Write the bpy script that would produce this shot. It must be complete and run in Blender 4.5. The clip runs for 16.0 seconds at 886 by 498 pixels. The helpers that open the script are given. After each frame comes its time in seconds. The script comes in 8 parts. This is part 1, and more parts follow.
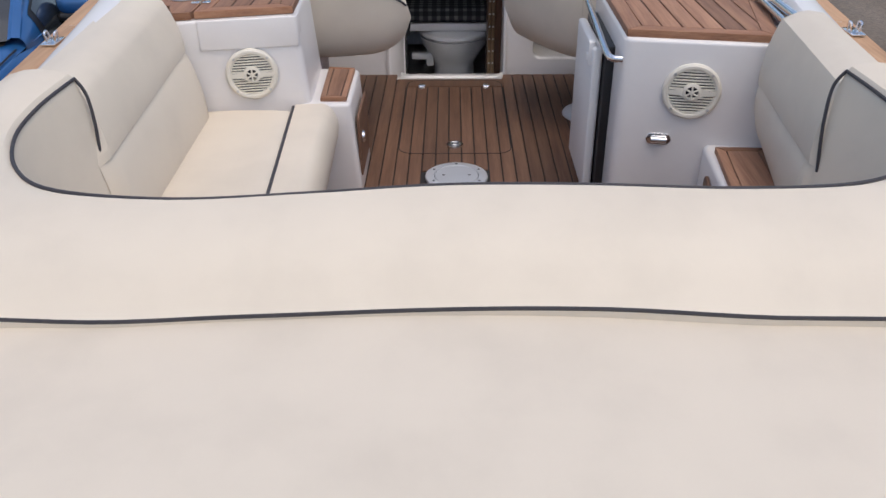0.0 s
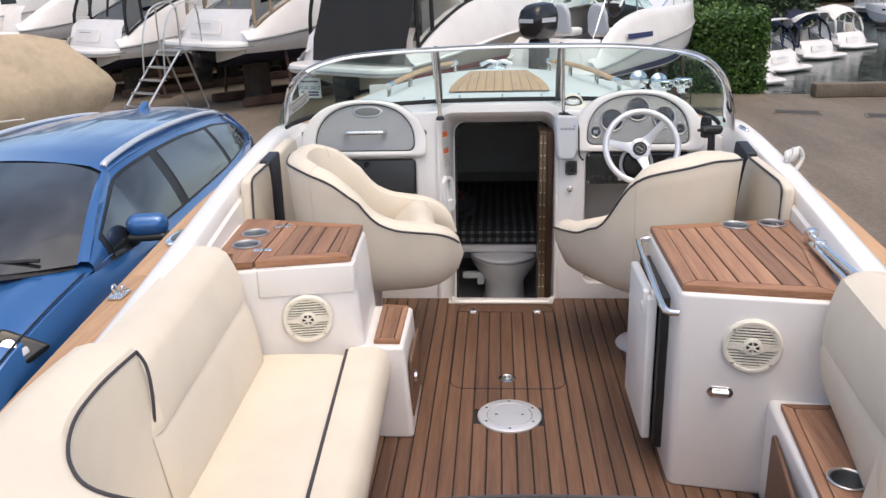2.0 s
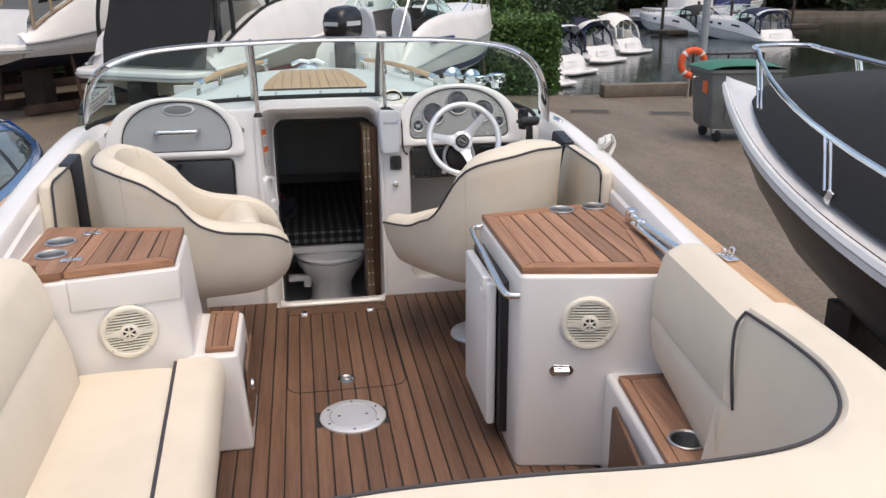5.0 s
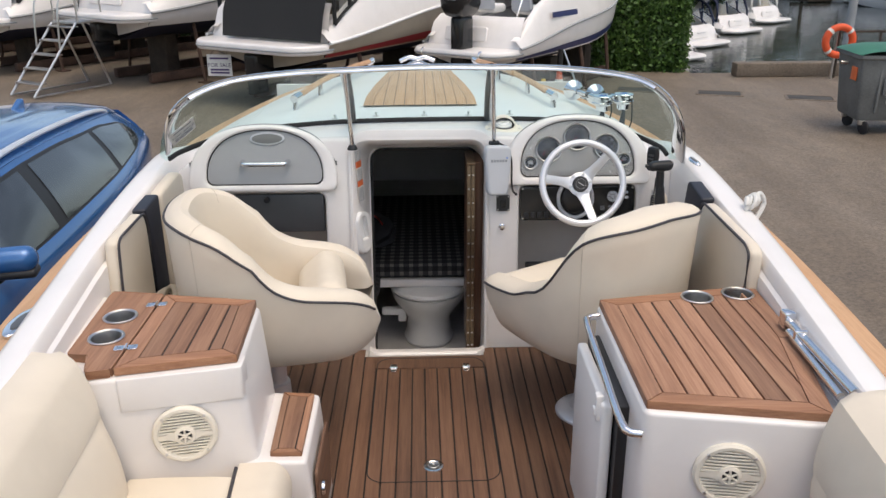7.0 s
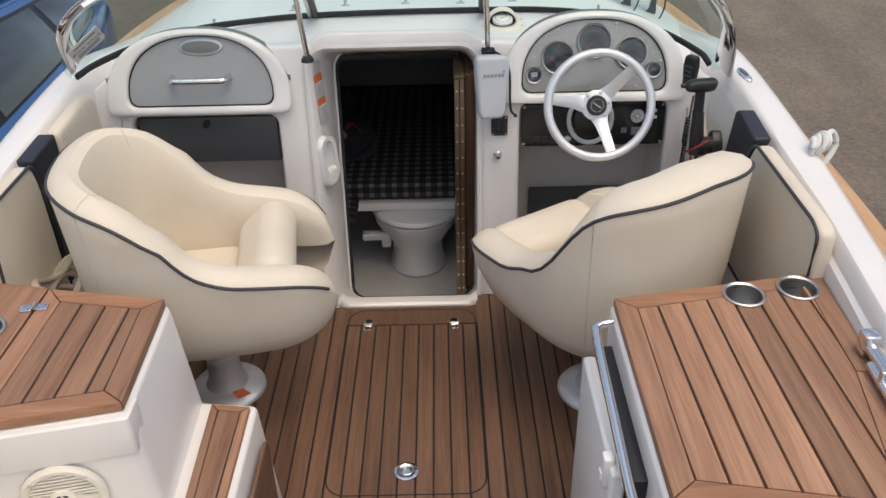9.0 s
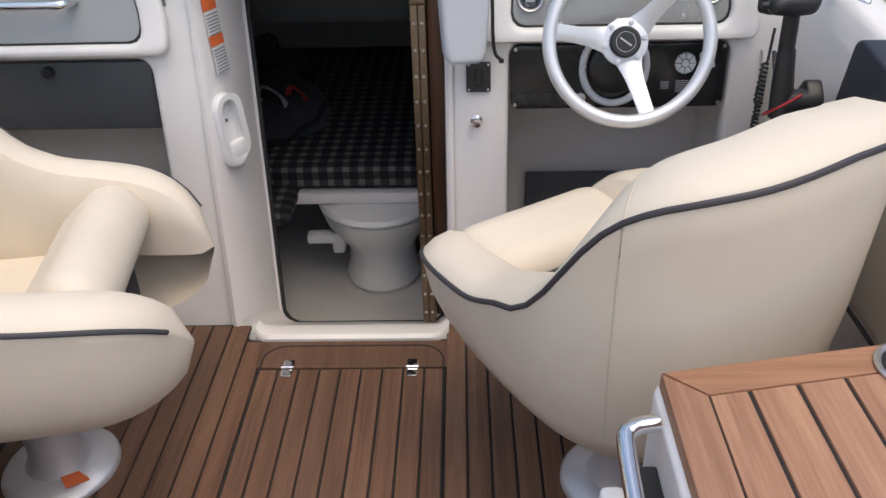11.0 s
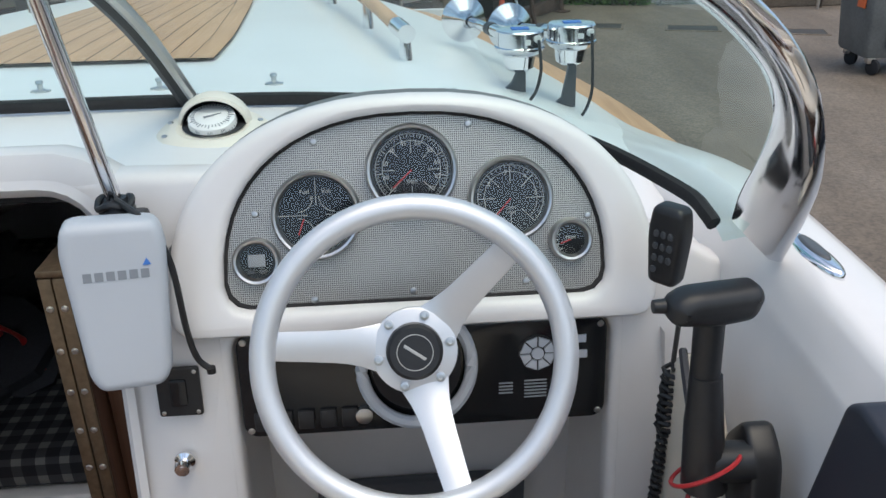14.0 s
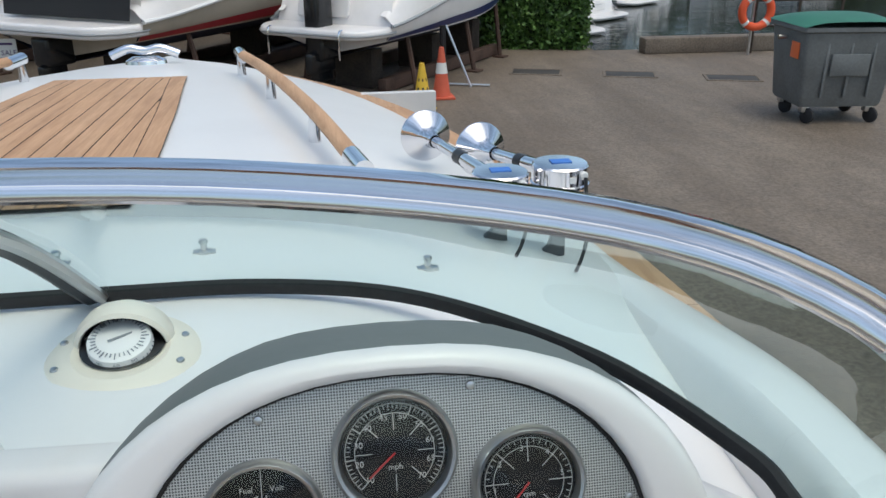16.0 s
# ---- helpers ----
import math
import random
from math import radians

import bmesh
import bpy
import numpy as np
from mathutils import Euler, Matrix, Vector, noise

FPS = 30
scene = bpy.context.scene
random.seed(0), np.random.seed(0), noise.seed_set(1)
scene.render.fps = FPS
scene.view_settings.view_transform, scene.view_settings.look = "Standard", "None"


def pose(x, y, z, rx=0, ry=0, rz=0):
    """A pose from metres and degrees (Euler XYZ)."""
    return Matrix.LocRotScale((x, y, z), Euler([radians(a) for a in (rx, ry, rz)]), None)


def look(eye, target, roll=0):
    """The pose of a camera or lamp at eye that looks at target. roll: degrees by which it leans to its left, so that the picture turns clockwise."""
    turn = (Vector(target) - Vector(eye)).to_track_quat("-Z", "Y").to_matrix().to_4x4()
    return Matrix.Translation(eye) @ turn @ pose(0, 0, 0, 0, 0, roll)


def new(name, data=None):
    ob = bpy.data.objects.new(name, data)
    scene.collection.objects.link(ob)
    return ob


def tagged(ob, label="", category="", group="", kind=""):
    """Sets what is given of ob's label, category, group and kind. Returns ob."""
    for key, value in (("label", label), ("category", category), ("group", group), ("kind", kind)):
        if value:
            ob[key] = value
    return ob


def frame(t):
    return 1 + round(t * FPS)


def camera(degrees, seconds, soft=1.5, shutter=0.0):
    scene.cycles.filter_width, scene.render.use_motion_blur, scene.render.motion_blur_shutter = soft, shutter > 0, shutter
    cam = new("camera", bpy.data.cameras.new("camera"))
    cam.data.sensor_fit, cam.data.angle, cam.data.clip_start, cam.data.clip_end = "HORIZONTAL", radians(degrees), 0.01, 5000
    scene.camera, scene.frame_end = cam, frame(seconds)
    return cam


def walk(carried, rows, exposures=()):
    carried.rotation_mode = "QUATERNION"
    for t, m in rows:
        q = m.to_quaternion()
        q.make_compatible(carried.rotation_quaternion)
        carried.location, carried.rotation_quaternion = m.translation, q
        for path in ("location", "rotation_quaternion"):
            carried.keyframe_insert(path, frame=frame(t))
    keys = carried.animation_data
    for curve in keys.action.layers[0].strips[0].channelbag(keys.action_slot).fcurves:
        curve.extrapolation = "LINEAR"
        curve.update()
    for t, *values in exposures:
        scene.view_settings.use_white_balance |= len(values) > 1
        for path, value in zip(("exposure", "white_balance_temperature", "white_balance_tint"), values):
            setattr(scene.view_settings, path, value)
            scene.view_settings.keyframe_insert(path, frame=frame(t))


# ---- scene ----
cam = camera(57.1, 16.0)
METRES, EYE, TILT, LEAN, TURN = 4.3, 1.405, -31.0, 0.0, 0.0
PATH = [
    (0, (0.042, 0.021, 1.395), (0.017, 1.735, 0.364), -0.5),
    (0.5, (0.019, 0.083, 1.476), (-0.089, 1.854, 0.553), -0.9),
    (1, (0.007, 0.114, 1.557), (-0.136, 1.939, 0.752), -1.1),
    (1.5, (0.004, 0.127, 1.591), (-0.147, 1.995, 0.891), -1.3),
    (2, (0.017, 0.14, 1.585), (-0.12, 2.033, 0.955), -1.5),
    (2.5, (0.026, 0.13, 1.563), (-0.072, 2.039, 0.974), -1.4),
    (3, (0.043, 0.117, 1.548), (0.046, 2.034, 0.978), -1.5),
    (3.5, (0.05, 0.131, 1.531), (0.293, 2.035, 0.968), -1.2),
    (3.7, (0.046, 0.134, 1.533), (0.355, 2.026, 0.964), -1.1),
    (5.8, (-0.102, 0.327, 1.514), (0.204, 2.192, 0.859), 0.1),
    (6, (-0.086, 0.381, 1.513), (0.191, 2.248, 0.849), 0.1),
    (6.5, (0.012, 0.632, 1.593), (0.183, 2.502, 0.905), -0.0),
    (7, (0.024, 0.75, 1.757), (0.073, 2.619, 1.047), -0.3),
    (7.5, (-0.011, 0.954, 1.82), (-0.041, 2.801, 1.055), -0.5),
    (8, (-0.026, 1.126, 1.819), (-0.072, 2.94, 0.978), -0.7),
    (8.5, (0.076, 1.31, 1.8), (0.045, 3.062, 0.836), -1.2),
    (9, (0.178, 1.5, 1.832), (0.173, 3.196, 0.771), -1.3),
    (9.2, (0.185, 1.543, 1.821), (0.185, 3.226, 0.74), -1.2),
    (11.5, (0.441, 2.515, 1.302), (0.383, 4.215, 0.25), -1.6),
    (12, (0.556, 2.641, 1.339), (0.503, 4.356, 0.311), -1.2),
    (12.5, (0.605, 2.769, 1.342), (0.514, 4.505, 0.352), -1.2),
    (13, (0.587, 2.97, 1.351), (0.488, 4.717, 0.383), -1.5),
    (13.5, (0.599, 3.096, 1.329), (0.597, 4.887, 0.439), -1.1),
    (14, (0.668, 3.235, 1.294), (0.804, 5.047, 0.458), -1.0),
    (14.5, (0.702, 3.354, 1.28), (0.943, 5.158, 0.45), -0.5),
    (15, (0.706, 3.447, 1.296), (0.994, 5.248, 0.475), -0.4),
    (15.5, (0.681, 3.541, 1.363), (1.001, 5.338, 0.547), 0.3),
    (16, (0.65, 3.599, 1.417), (0.939, 5.426, 0.654), -0.2),
]
walk(cam, [(t, look(eye, target, roll)) for t, eye, target, roll in PATH], exposures=[(0, -0.68, 6500, 8), (1.3, -0.17, 6900, 9), (3, -0.28, 7200, 8), (7, -0.36, 7200, 7), (9, -0.5, 7300, 6), (11.5, -0.3, 6800, 8), (13, -0.32, 6700, 7), (15, -0.58, 6350, -2), (16, -0.62, 6450, 0)])

# ---- world and light ----
world = bpy.data.worlds.new("sky")
scene.world = world
world.use_nodes = True
wn = world.node_tree
sky = wn.nodes.new("ShaderNodeTexSky")
sky.sky_type = "NISHITA"
sky.sun_disc = False
sky.sun_elevation = radians(72)
sky.sun_rotation = radians(143)
sky.air_density, sky.dust_density, sky.ozone_density = 1.0, 4.0, 1.0
wn.nodes["Background"].inputs[1].default_value = 0.30
where, cloud, tone, veil = (wn.nodes.new(k) for k in ("ShaderNodeTexCoord", "ShaderNodeTexNoise", "ShaderNodeValToRGB", "ShaderNodeMix"))
cloud.inputs["Scale"].default_value, cloud.inputs["Detail"].default_value, cloud.inputs["Roughness"].default_value = 3.2, 7.0, 0.6
tone.color_ramp.elements[0].position, tone.color_ramp.elements[0].color = 0.36, (0.55, 0.57, 0.60, 1)
tone.color_ramp.elements[1].position, tone.color_ramp.elements[1].color = 0.64, (1.45, 1.42, 1.38, 1)
veil.data_type, veil.blend_type = "RGBA", "MULTIPLY"
veil.inputs[0].default_value = 1.0
wn.links.new(where.outputs["Generated"], cloud.inputs["Vector"])
wn.links.new(cloud.outputs["Fac"], tone.inputs[0])
wn.links.new(sky.outputs[0], veil.inputs[6])
wn.links.new(tone.outputs[0], veil.inputs[7])
wn.links.new(veil.outputs[2], wn.nodes["Background"].inputs[0])
sun = new("sun", bpy.data.lights.new("sun", "SUN"))
sun.data.energy, sun.data.angle, sun.data.color = 0.45, radians(70), (1.0, 0.93, 0.84)
sun.matrix_world = look((3, -1, 15), (0, 3, 0))

# ---- materials ----


def nodes_of(name):
    m = bpy.data.materials.new(name)
    m.use_nodes = True
    nt = m.node_tree
    return m, nt, nt.nodes["Principled BSDF"]


def math_node(nt, op, a, b=None):
    n = nt.nodes.new("ShaderNodeMath")
    n.operation = op
    for k, v in enumerate((a, b)):
        if v is None:
            continue
        if isinstance(v, (int, float)):
            n.inputs[k].default_value = v
        else:
            nt.links.new(v, n.inputs[k])
    return n.outputs[0]


def coords(nt, scale=(1, 1, 1), rz=0.0):
    tc, mp = nt.nodes.new("ShaderNodeTexCoord"), nt.nodes.new("ShaderNodeMapping")
    mp.inputs["Scale"].default_value = scale
    mp.inputs["Rotation"].default_value = (0, 0, radians(rz))
    nt.links.new(tc.outputs["Object"], mp.inputs["Vector"])
    return mp.outputs[0]


def noise_tex(nt, vec, scale, detail=4.0, rough=0.55):
    n = nt.nodes.new("ShaderNodeTexNoise")
    n.inputs["Scale"].default_value, n.inputs["Detail"].default_value, n.inputs["Roughness"].default_value = scale, detail, rough
    nt.links.new(vec, n.inputs["Vector"])
    return n.outputs["Fac"]


def ramp(nt, fac, stops):
    r = nt.nodes.new("ShaderNodeValToRGB")
    el = r.color_ramp.elements
    while len(el) < len(stops):
        el.new(0.5)
    for e, (p, c) in zip(el, stops):
        e.position, e.color = p, (*c, 1)
    nt.links.new(fac, r.inputs[0])
    return r.outputs[0]


def mix(nt, fac, a, b, mode="MIX"):
    n = nt.nodes.new("ShaderNodeMix")
    n.data_type, n.blend_type = "RGBA", mode
    for sock, v in ((n.inputs[0], fac), (n.inputs[6], a), (n.inputs[7], b)):
        if isinstance(v, (int, float)):
            sock.default_value = v
        elif isinstance(v, tuple):
            sock.default_value = (*v, 1)
        else:
            nt.links.new(v, sock)
    return n.outputs[2]


def bump_to(nt, bsdf, height, strength=0.2, dist=0.001):
    b = nt.nodes.new("ShaderNodeBump")
    b.inputs["Strength"].default_value, b.inputs["Distance"].default_value = strength, dist
    nt.links.new(height, b.inputs["Height"])
    nt.links.new(b.outputs[0], bsdf.inputs["Normal"])


def surface(name, color, rough=0.5, metal=0.0, var=0.08, scale=3.0, fine=120.0, bump=0.15, dist=0.0006, coat=0.0, vary=0.0):
    """A surface with a broad and a fine variation of colour and gloss, and a fine relief."""
    m, nt, p = nodes_of(name)
    v = coords(nt)
    broad, small = noise_tex(nt, v, scale, 5), noise_tex(nt, v, fine, 3)
    dark = tuple(c * (1 - 2.2 * var) for c in color)
    lite = tuple(min(1, c * (1 + var)) for c in color)
    col = ramp(nt, broad, [(0.3, dark), (0.52, color), (0.72, lite)])
    col = mix(nt, 0.35 * min(1, var * 6), col, ramp(nt, small, [(0.35, dark), (0.65, lite)]))
    if vary:
        oi = nt.nodes.new("ShaderNodeObjectInfo")
        col = mix(nt, 1.0, col, ramp(nt, oi.outputs["Random"], [(0.0, (1 - vary,) * 3), (1.0, (1, 1, 1))]), "MULTIPLY")
    nt.links.new(col, p.inputs["Base Color"])
    r = math_node(nt, "ADD", math_node(nt, "MULTIPLY", broad, 0.25 * rough), rough * 0.86)
    nt.links.new(r, p.inputs["Roughness"])
    p.inputs["Metallic"].default_value = metal
    p.inputs["Coat Weight"].default_value = coat
    p.inputs["Coat Roughness"].default_value = 0.08
    if bump:
        bump_to(nt, p, small, bump, dist)
    return m


def wood(name, dark, mid, light, axis=1, rough=0.55, rz=0.0, vary=0.35):
    """Timber with long grain along one axis and its own tone board by board."""
    m, nt, p = nodes_of(name)
    sc = [38.0, 38.0, 38.0]
    sc[axis] = 1.6
    v = coords(nt, tuple(sc), rz)
    oi = nt.nodes.new("ShaderNodeObjectInfo")
    sh = nt.nodes.new("ShaderNodeVectorMath")
    nt.links.new(v, sh.inputs[0])
    nt.links.new(math_node(nt, "MULTIPLY", oi.outputs["Random"], 37.0), sh.inputs[1])
    grain = noise_tex(nt, sh.outputs[0], 1.0, 6, 0.6)
    fine = noise_tex(nt, sh.outputs[0], 5.0, 3, 0.6)
    blot = noise_tex(nt, coords(nt), 5.0, 4)
    col = ramp(nt, grain, [(0.3, dark), (0.5, mid), (0.72, light)])
    col = mix(nt, 0.3, col, ramp(nt, fine, [(0.35, dark), (0.7, light)]))
    col = mix(nt, 0.3, col, ramp(nt, blot, [(0.35, (0.72, 0.7, 0.68)), (0.65, (1, 1, 1))]), "MULTIPLY")
    tone = ramp(nt, oi.outputs["Random"], [(0.0, (1 - vary, 1 - vary, 1 - vary)), (0.6, (1, 0.98, 0.96)), (1.0, (1.0, 1.0, 1.0))])
    col = mix(nt, 1.0, col, tone, "MULTIPLY")
    nt.links.new(col, p.inputs["Base Color"])
    nt.links.new(math_node(nt, "ADD", math_node(nt, "MULTIPLY", grain, 0.25), rough - 0.12), p.inputs["Roughness"])
    bump_to(nt, p, fine, 0.25, 0.0008)
    return m


def glass(name, tint):
    m, nt, p = nodes_of(name)
    nt.nodes.remove(p)
    tr, gl, fr, mx = (nt.nodes.new(k) for k in ("ShaderNodeBsdfTransparent", "ShaderNodeBsdfGlossy", "ShaderNodeLayerWeight", "ShaderNodeMixShader"))
    tr.inputs[0].default_value = (*tint, 1)
    gl.inputs["Roughness"].default_value = 0.02
    fr.inputs[0].default_value = 0.5
    gloss = math_node(nt, "ADD", math_node(nt, "MULTIPLY", math_node(nt, "POWER", fr.outputs["Facing"], 5.0), 0.75), 0.045)
    for a, b in ((gloss, mx.inputs[0]), (tr.outputs[0], mx.inputs[1]), (gl.outputs[0], mx.inputs[2]), (mx.outputs[0], nt.nodes["Material Output"].inputs[0])):
        nt.links.new(a, b)
    return m


GEL = surface("white_gelcoat", (0.80, 0.775, 0.765), 0.3, var=0.03, scale=2.5, fine=60, bump=0.03, coat=0.35)
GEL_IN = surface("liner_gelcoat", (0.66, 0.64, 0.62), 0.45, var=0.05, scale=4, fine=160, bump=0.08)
DECK = surface("deck_gelcoat", (0.80, 0.80, 0.80), 0.35, var=0.03, scale=2, fine=80, bump=0.04, coat=0.2)
VINYL = surface("cream_vinyl", (0.71, 0.635, 0.53), 0.5, var=0.035, scale=4, fine=900, bump=0.25, dist=0.0004)
PIPING = surface("charcoal_piping", (0.045, 0.042, 0.05), 0.55, var=0.1, bump=0.1)
NAVY = surface("navy_vinyl", (0.02, 0.023, 0.035), 0.5, var=0.1, fine=900, bump=0.25, dist=0.0004)
TEAK = wood("teak", (0.22, 0.105, 0.062), (0.385, 0.205, 0.128), (0.52, 0.305, 0.195), 1, 0.62)
TEAK_X = wood("teak_cross", (0.22, 0.10, 0.055), (0.37, 0.18, 0.10), (0.49, 0.27, 0.16), 0, 0.62)
TEAK_SOLE = wood("sole_teak", (0.094, 0.046, 0.028), (0.170, 0.088, 0.054), (0.235, 0.132, 0.083), 1, 0.6, vary=0.25)
TEAK_PALE = wood("bleached_teak", (0.42, 0.235, 0.12), (0.57, 0.345, 0.195), (0.67, 0.435, 0.265), 1, 0.6, vary=0.1)
DOORWOOD = wood("door_wood", (0.05, 0.025, 0.015), (0.10, 0.045, 0.025), (0.16, 0.075, 0.04), 2, 0.45)
CAULK = surface("black_caulk", (0.022, 0.02, 0.02), 0.75, var=0.15, bump=0.2)
CHROME = surface("chrome", (0.78, 0.78, 0.80), 0.1, 1.0, var=0.03, bump=0)
STEEL = surface("brushed_steel", (0.6, 0.6, 0.6), 0.3, 1.0, var=0.05, bump=0.05)
BRASS = surface("aged_brass", (0.20, 0.145, 0.095), 0.42, 0.8, var=0.2, bump=0.1)
ALU = surface("satin_aluminium", (0.74, 0.75, 0.78), 0.42, 0.6, var=0.03, fine=300, bump=0.05)
BLACK = surface("black_plastic", (0.018, 0.018, 0.02), 0.42, var=0.15, bump=0.15)
GLOSSBLACK = surface("black_panel", (0.012, 0.013, 0.015), 0.18, var=0.1, bump=0.02)
GREY = surface("grey_panel", (0.33, 0.345, 0.36), 0.5, var=0.05, fine=300, bump=0.2)
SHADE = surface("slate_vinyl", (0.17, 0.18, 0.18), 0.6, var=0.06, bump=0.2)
DARKGREY = surface("smoked_panel", (0.075, 0.08, 0.088), 0.32, var=0.08, bump=0.05)
PLASTIC = surface("ivory_plastic", (0.78, 0.74, 0.65), 0.42, var=0.03, bump=0.05)
PALEGREY = surface("pale_grey_plastic", (0.52, 0.55, 0.6), 0.4, var=0.03, fine=400, bump=0.1)
WHITE = surface("white_plastic", (0.82, 0.82, 0.82), 0.35, var=0.02, bump=0.05)
RUBBER = surface("rubber", (0.02, 0.02, 0.022), 0.8, var=0.2, bump=0.2)
PRINT = surface("grey_print", (0.25, 0.27, 0.30), 0.6, var=0.02, bump=0)
DIALWHITE = surface("dial_print", (0.46, 0.46, 0.45), 0.5, var=0.01, bump=0)
BLUEMARK = surface("blue_print", (0.06, 0.2, 0.6), 0.5, var=0.02, bump=0)
RED = surface("red_plastic", (0.45, 0.03, 0.035), 0.35, var=0.1, bump=0.05)
ORANGE = surface("orange_print", (0.75, 0.16, 0.05), 0.5, var=0.05, bump=0)
PAPER = surface("label_paper", (0.7, 0.7, 0.68), 0.5, var=0.02, bump=0)
ROPE = surface("pale_rope", (0.55, 0.50, 0.42), 0.9, var=0.12, fine=200, bump=0.5, dist=0.002)
GLASS_GREEN = glass("tinted_glass", (0.78, 0.93, 0.90))
GLASS_CLEAR = glass("clear_glass", (0.95, 0.96, 0.96))

# perforated metal of the instrument panel
PERF, nt, p = nodes_of("perforated_metal")
vv = coords(nt, (1, 0, 1))
vo = nt.nodes.new("ShaderNodeTexVoronoi")
vo.inputs["Scale"].default_value, vo.inputs["Randomness"].default_value = 370.0, 0.0
nt.links.new(vv, vo.inputs["Vector"])
hole = math_node(nt, "LESS_THAN", vo.outputs["Distance"], 0.36)
nt.links.new(mix(nt, hole, (0.52, 0.52, 0.505), (0.11, 0.11, 0.11)), p.inputs["Base Color"])
p.inputs["Metallic"].default_value, p.inputs["Roughness"].default_value = 0.35, 0.42

# black and white checked cloth
PLAID, nt, p = nodes_of("checked_cloth")
vv = coords(nt)
sp = nt.nodes.new("ShaderNodeSeparateXYZ")
nt.links.new(vv, sp.inputs[0])


def stripes(socket, pitch, width):
    return math_node(nt, "LESS_THAN", math_node(nt, "FRACT", math_node(nt, "MULTIPLY", math_node(nt, "ADD", socket, 10.0), 1.0 / pitch)), width)


band = math_node(nt, "ADD", stripes(sp.outputs[0], 0.05, 0.42), stripes(math_node(nt, "ADD", sp.outputs[1], sp.outputs[2]), 0.05, 0.42))
weave = noise_tex(nt, vv, 500, 2)
cloth = ramp(nt, math_node(nt, "MULTIPLY", band, 0.5), [(0.0, (0.012, 0.012, 0.015)), (0.5, (0.045, 0.045, 0.05)), (1.0, (0.17, 0.167, 0.16))])
nt.links.new(mix(nt, 0.4, cloth, weave, "MULTIPLY"), p.inputs["Base Color"])
p.inputs["Roughness"].default_value = 0.9

# ---- mesh helpers ----
XC = 0.045  # the boat's centre line


def finish(me, angle=38):
    me.polygons.foreach_set("use_smooth", [True] * len(me.polygons))
    me.set_sharp_from_angle(angle=radians(angle))
    me.update()


def thing(name, x, y, z, label, category, group="", rz=0.0, kind=""):
    ob = new(name)
    ob.matrix_basis = pose(x, y, z, 0, 0, rz)
    ob.empty_display_size = 0.1
    return tagged(ob, label, category, group, kind)


def root_matrix(ob):
    m = Matrix.Identity(4)
    while ob:
        m = ob.matrix_basis @ m
        ob = ob.parent
    return m


def part(name, bm, material, parent=None, label="", local=False, angle=38, shared=None):
    """Links a bmesh as one mesh object under a thing or part. The bmesh is in world places unless local."""
    me = bpy.data.meshes.new(name)
    if parent is not None and not local:
        bmesh.ops.transform(bm, matrix=root_matrix(parent).inverted(), verts=bm.verts)
    bmesh.ops.recalc_face_normals(bm, faces=bm.faces)
    bm.to_mesh(me)
    bm.free()
    me.materials.append(material)
    finish(me, angle)
    ob = new(name, me)
    ob.parent = parent
    if label:
        ob["label"] = label
    return ob


def whole(name, bm, material, label, category, group="", kind="", angle=38):
    return tagged(part(name, bm, material, None, "", True, angle), label, category, group, kind)


def box(x0, x1, y0, y1, z0, z1, bevel=0.004, bm=None, seg=2):
    b = bmesh.new()
    bmesh.ops.create_cube(b, size=1, matrix=Matrix.Translation(((x0 + x1) / 2, (y0 + y1) / 2, (z0 + z1) / 2)) @ Matrix.Diagonal((abs(x1 - x0), abs(y1 - y0), abs(z1 - z0), 1)))
    if bevel > 0:
        bevel = min(bevel, 0.49 * min(abs(x1 - x0), abs(y1 - y0), abs(z1 - z0)))
        bmesh.ops.bevel(b, geom=b.edges[:], offset=bevel, segments=seg, profile=0.5, affect="EDGES")
    return join(bm, b)


def join(bm, b):
    if bm is None:
        return b
    me = bpy.data.meshes.new("tmp")
    b.to_mesh(me)
    b.free()
    bm.from_mesh(me)
    bpy.data.meshes.remove(me)
    return bm


def moved(bm, m):
    bmesh.ops.transform(bm, matrix=m, verts=bm.verts)
    return bm


def lathe(profile, seg=32, bm=None, m=None):
    """A turned body about z from (radius, height) pairs."""
    b = bmesh.new()
    rings = []
    for r, z in profile:
        if r < 1e-6:
            rings.append([b.verts.new((0, 0, z))])
        else:
            rings.append([b.verts.new((r * math.cos(2 * math.pi * k / seg), r * math.sin(2 * math.pi * k / seg), z)) for k in range(seg)])
    for a, c in zip(rings, rings[1:]):
        for k in range(seg):
            q = [a[k % len(a)], a[(k + 1) % len(a)], c[(k + 1) % len(c)], c[k % len(c)]]
            q = list(dict.fromkeys(q))
            if len(q) > 2:
                b.faces.new(q)
    if m is not None:
        moved(b, m)
    return join(bm, b)


def smooth_path(pts, n=8, closed=False):
    """Points along a smooth curve through the given ones."""
    pts = [Vector(q) for q in pts]
    out, m = [], len(pts)
    last = m if closed else m - 1
    for i in range(last):
        if closed:
            a, b, c, d = (pts[(i + k) % m] for k in (-1, 0, 1, 2))
        else:
            b, c = pts[i], pts[i + 1]
            a, d = pts[max(0, i - 1)], pts[min(m - 1, i + 2)]
        for k in range(n):
            t = k / n
            out.append(0.5 * ((2 * b) + (c - a) * t + (2 * a - 5 * b + 4 * c - d) * t * t + (3 * b - a - 3 * c + d) * t ** 3))
    if not closed:
        out.append(pts[-1])
    return out


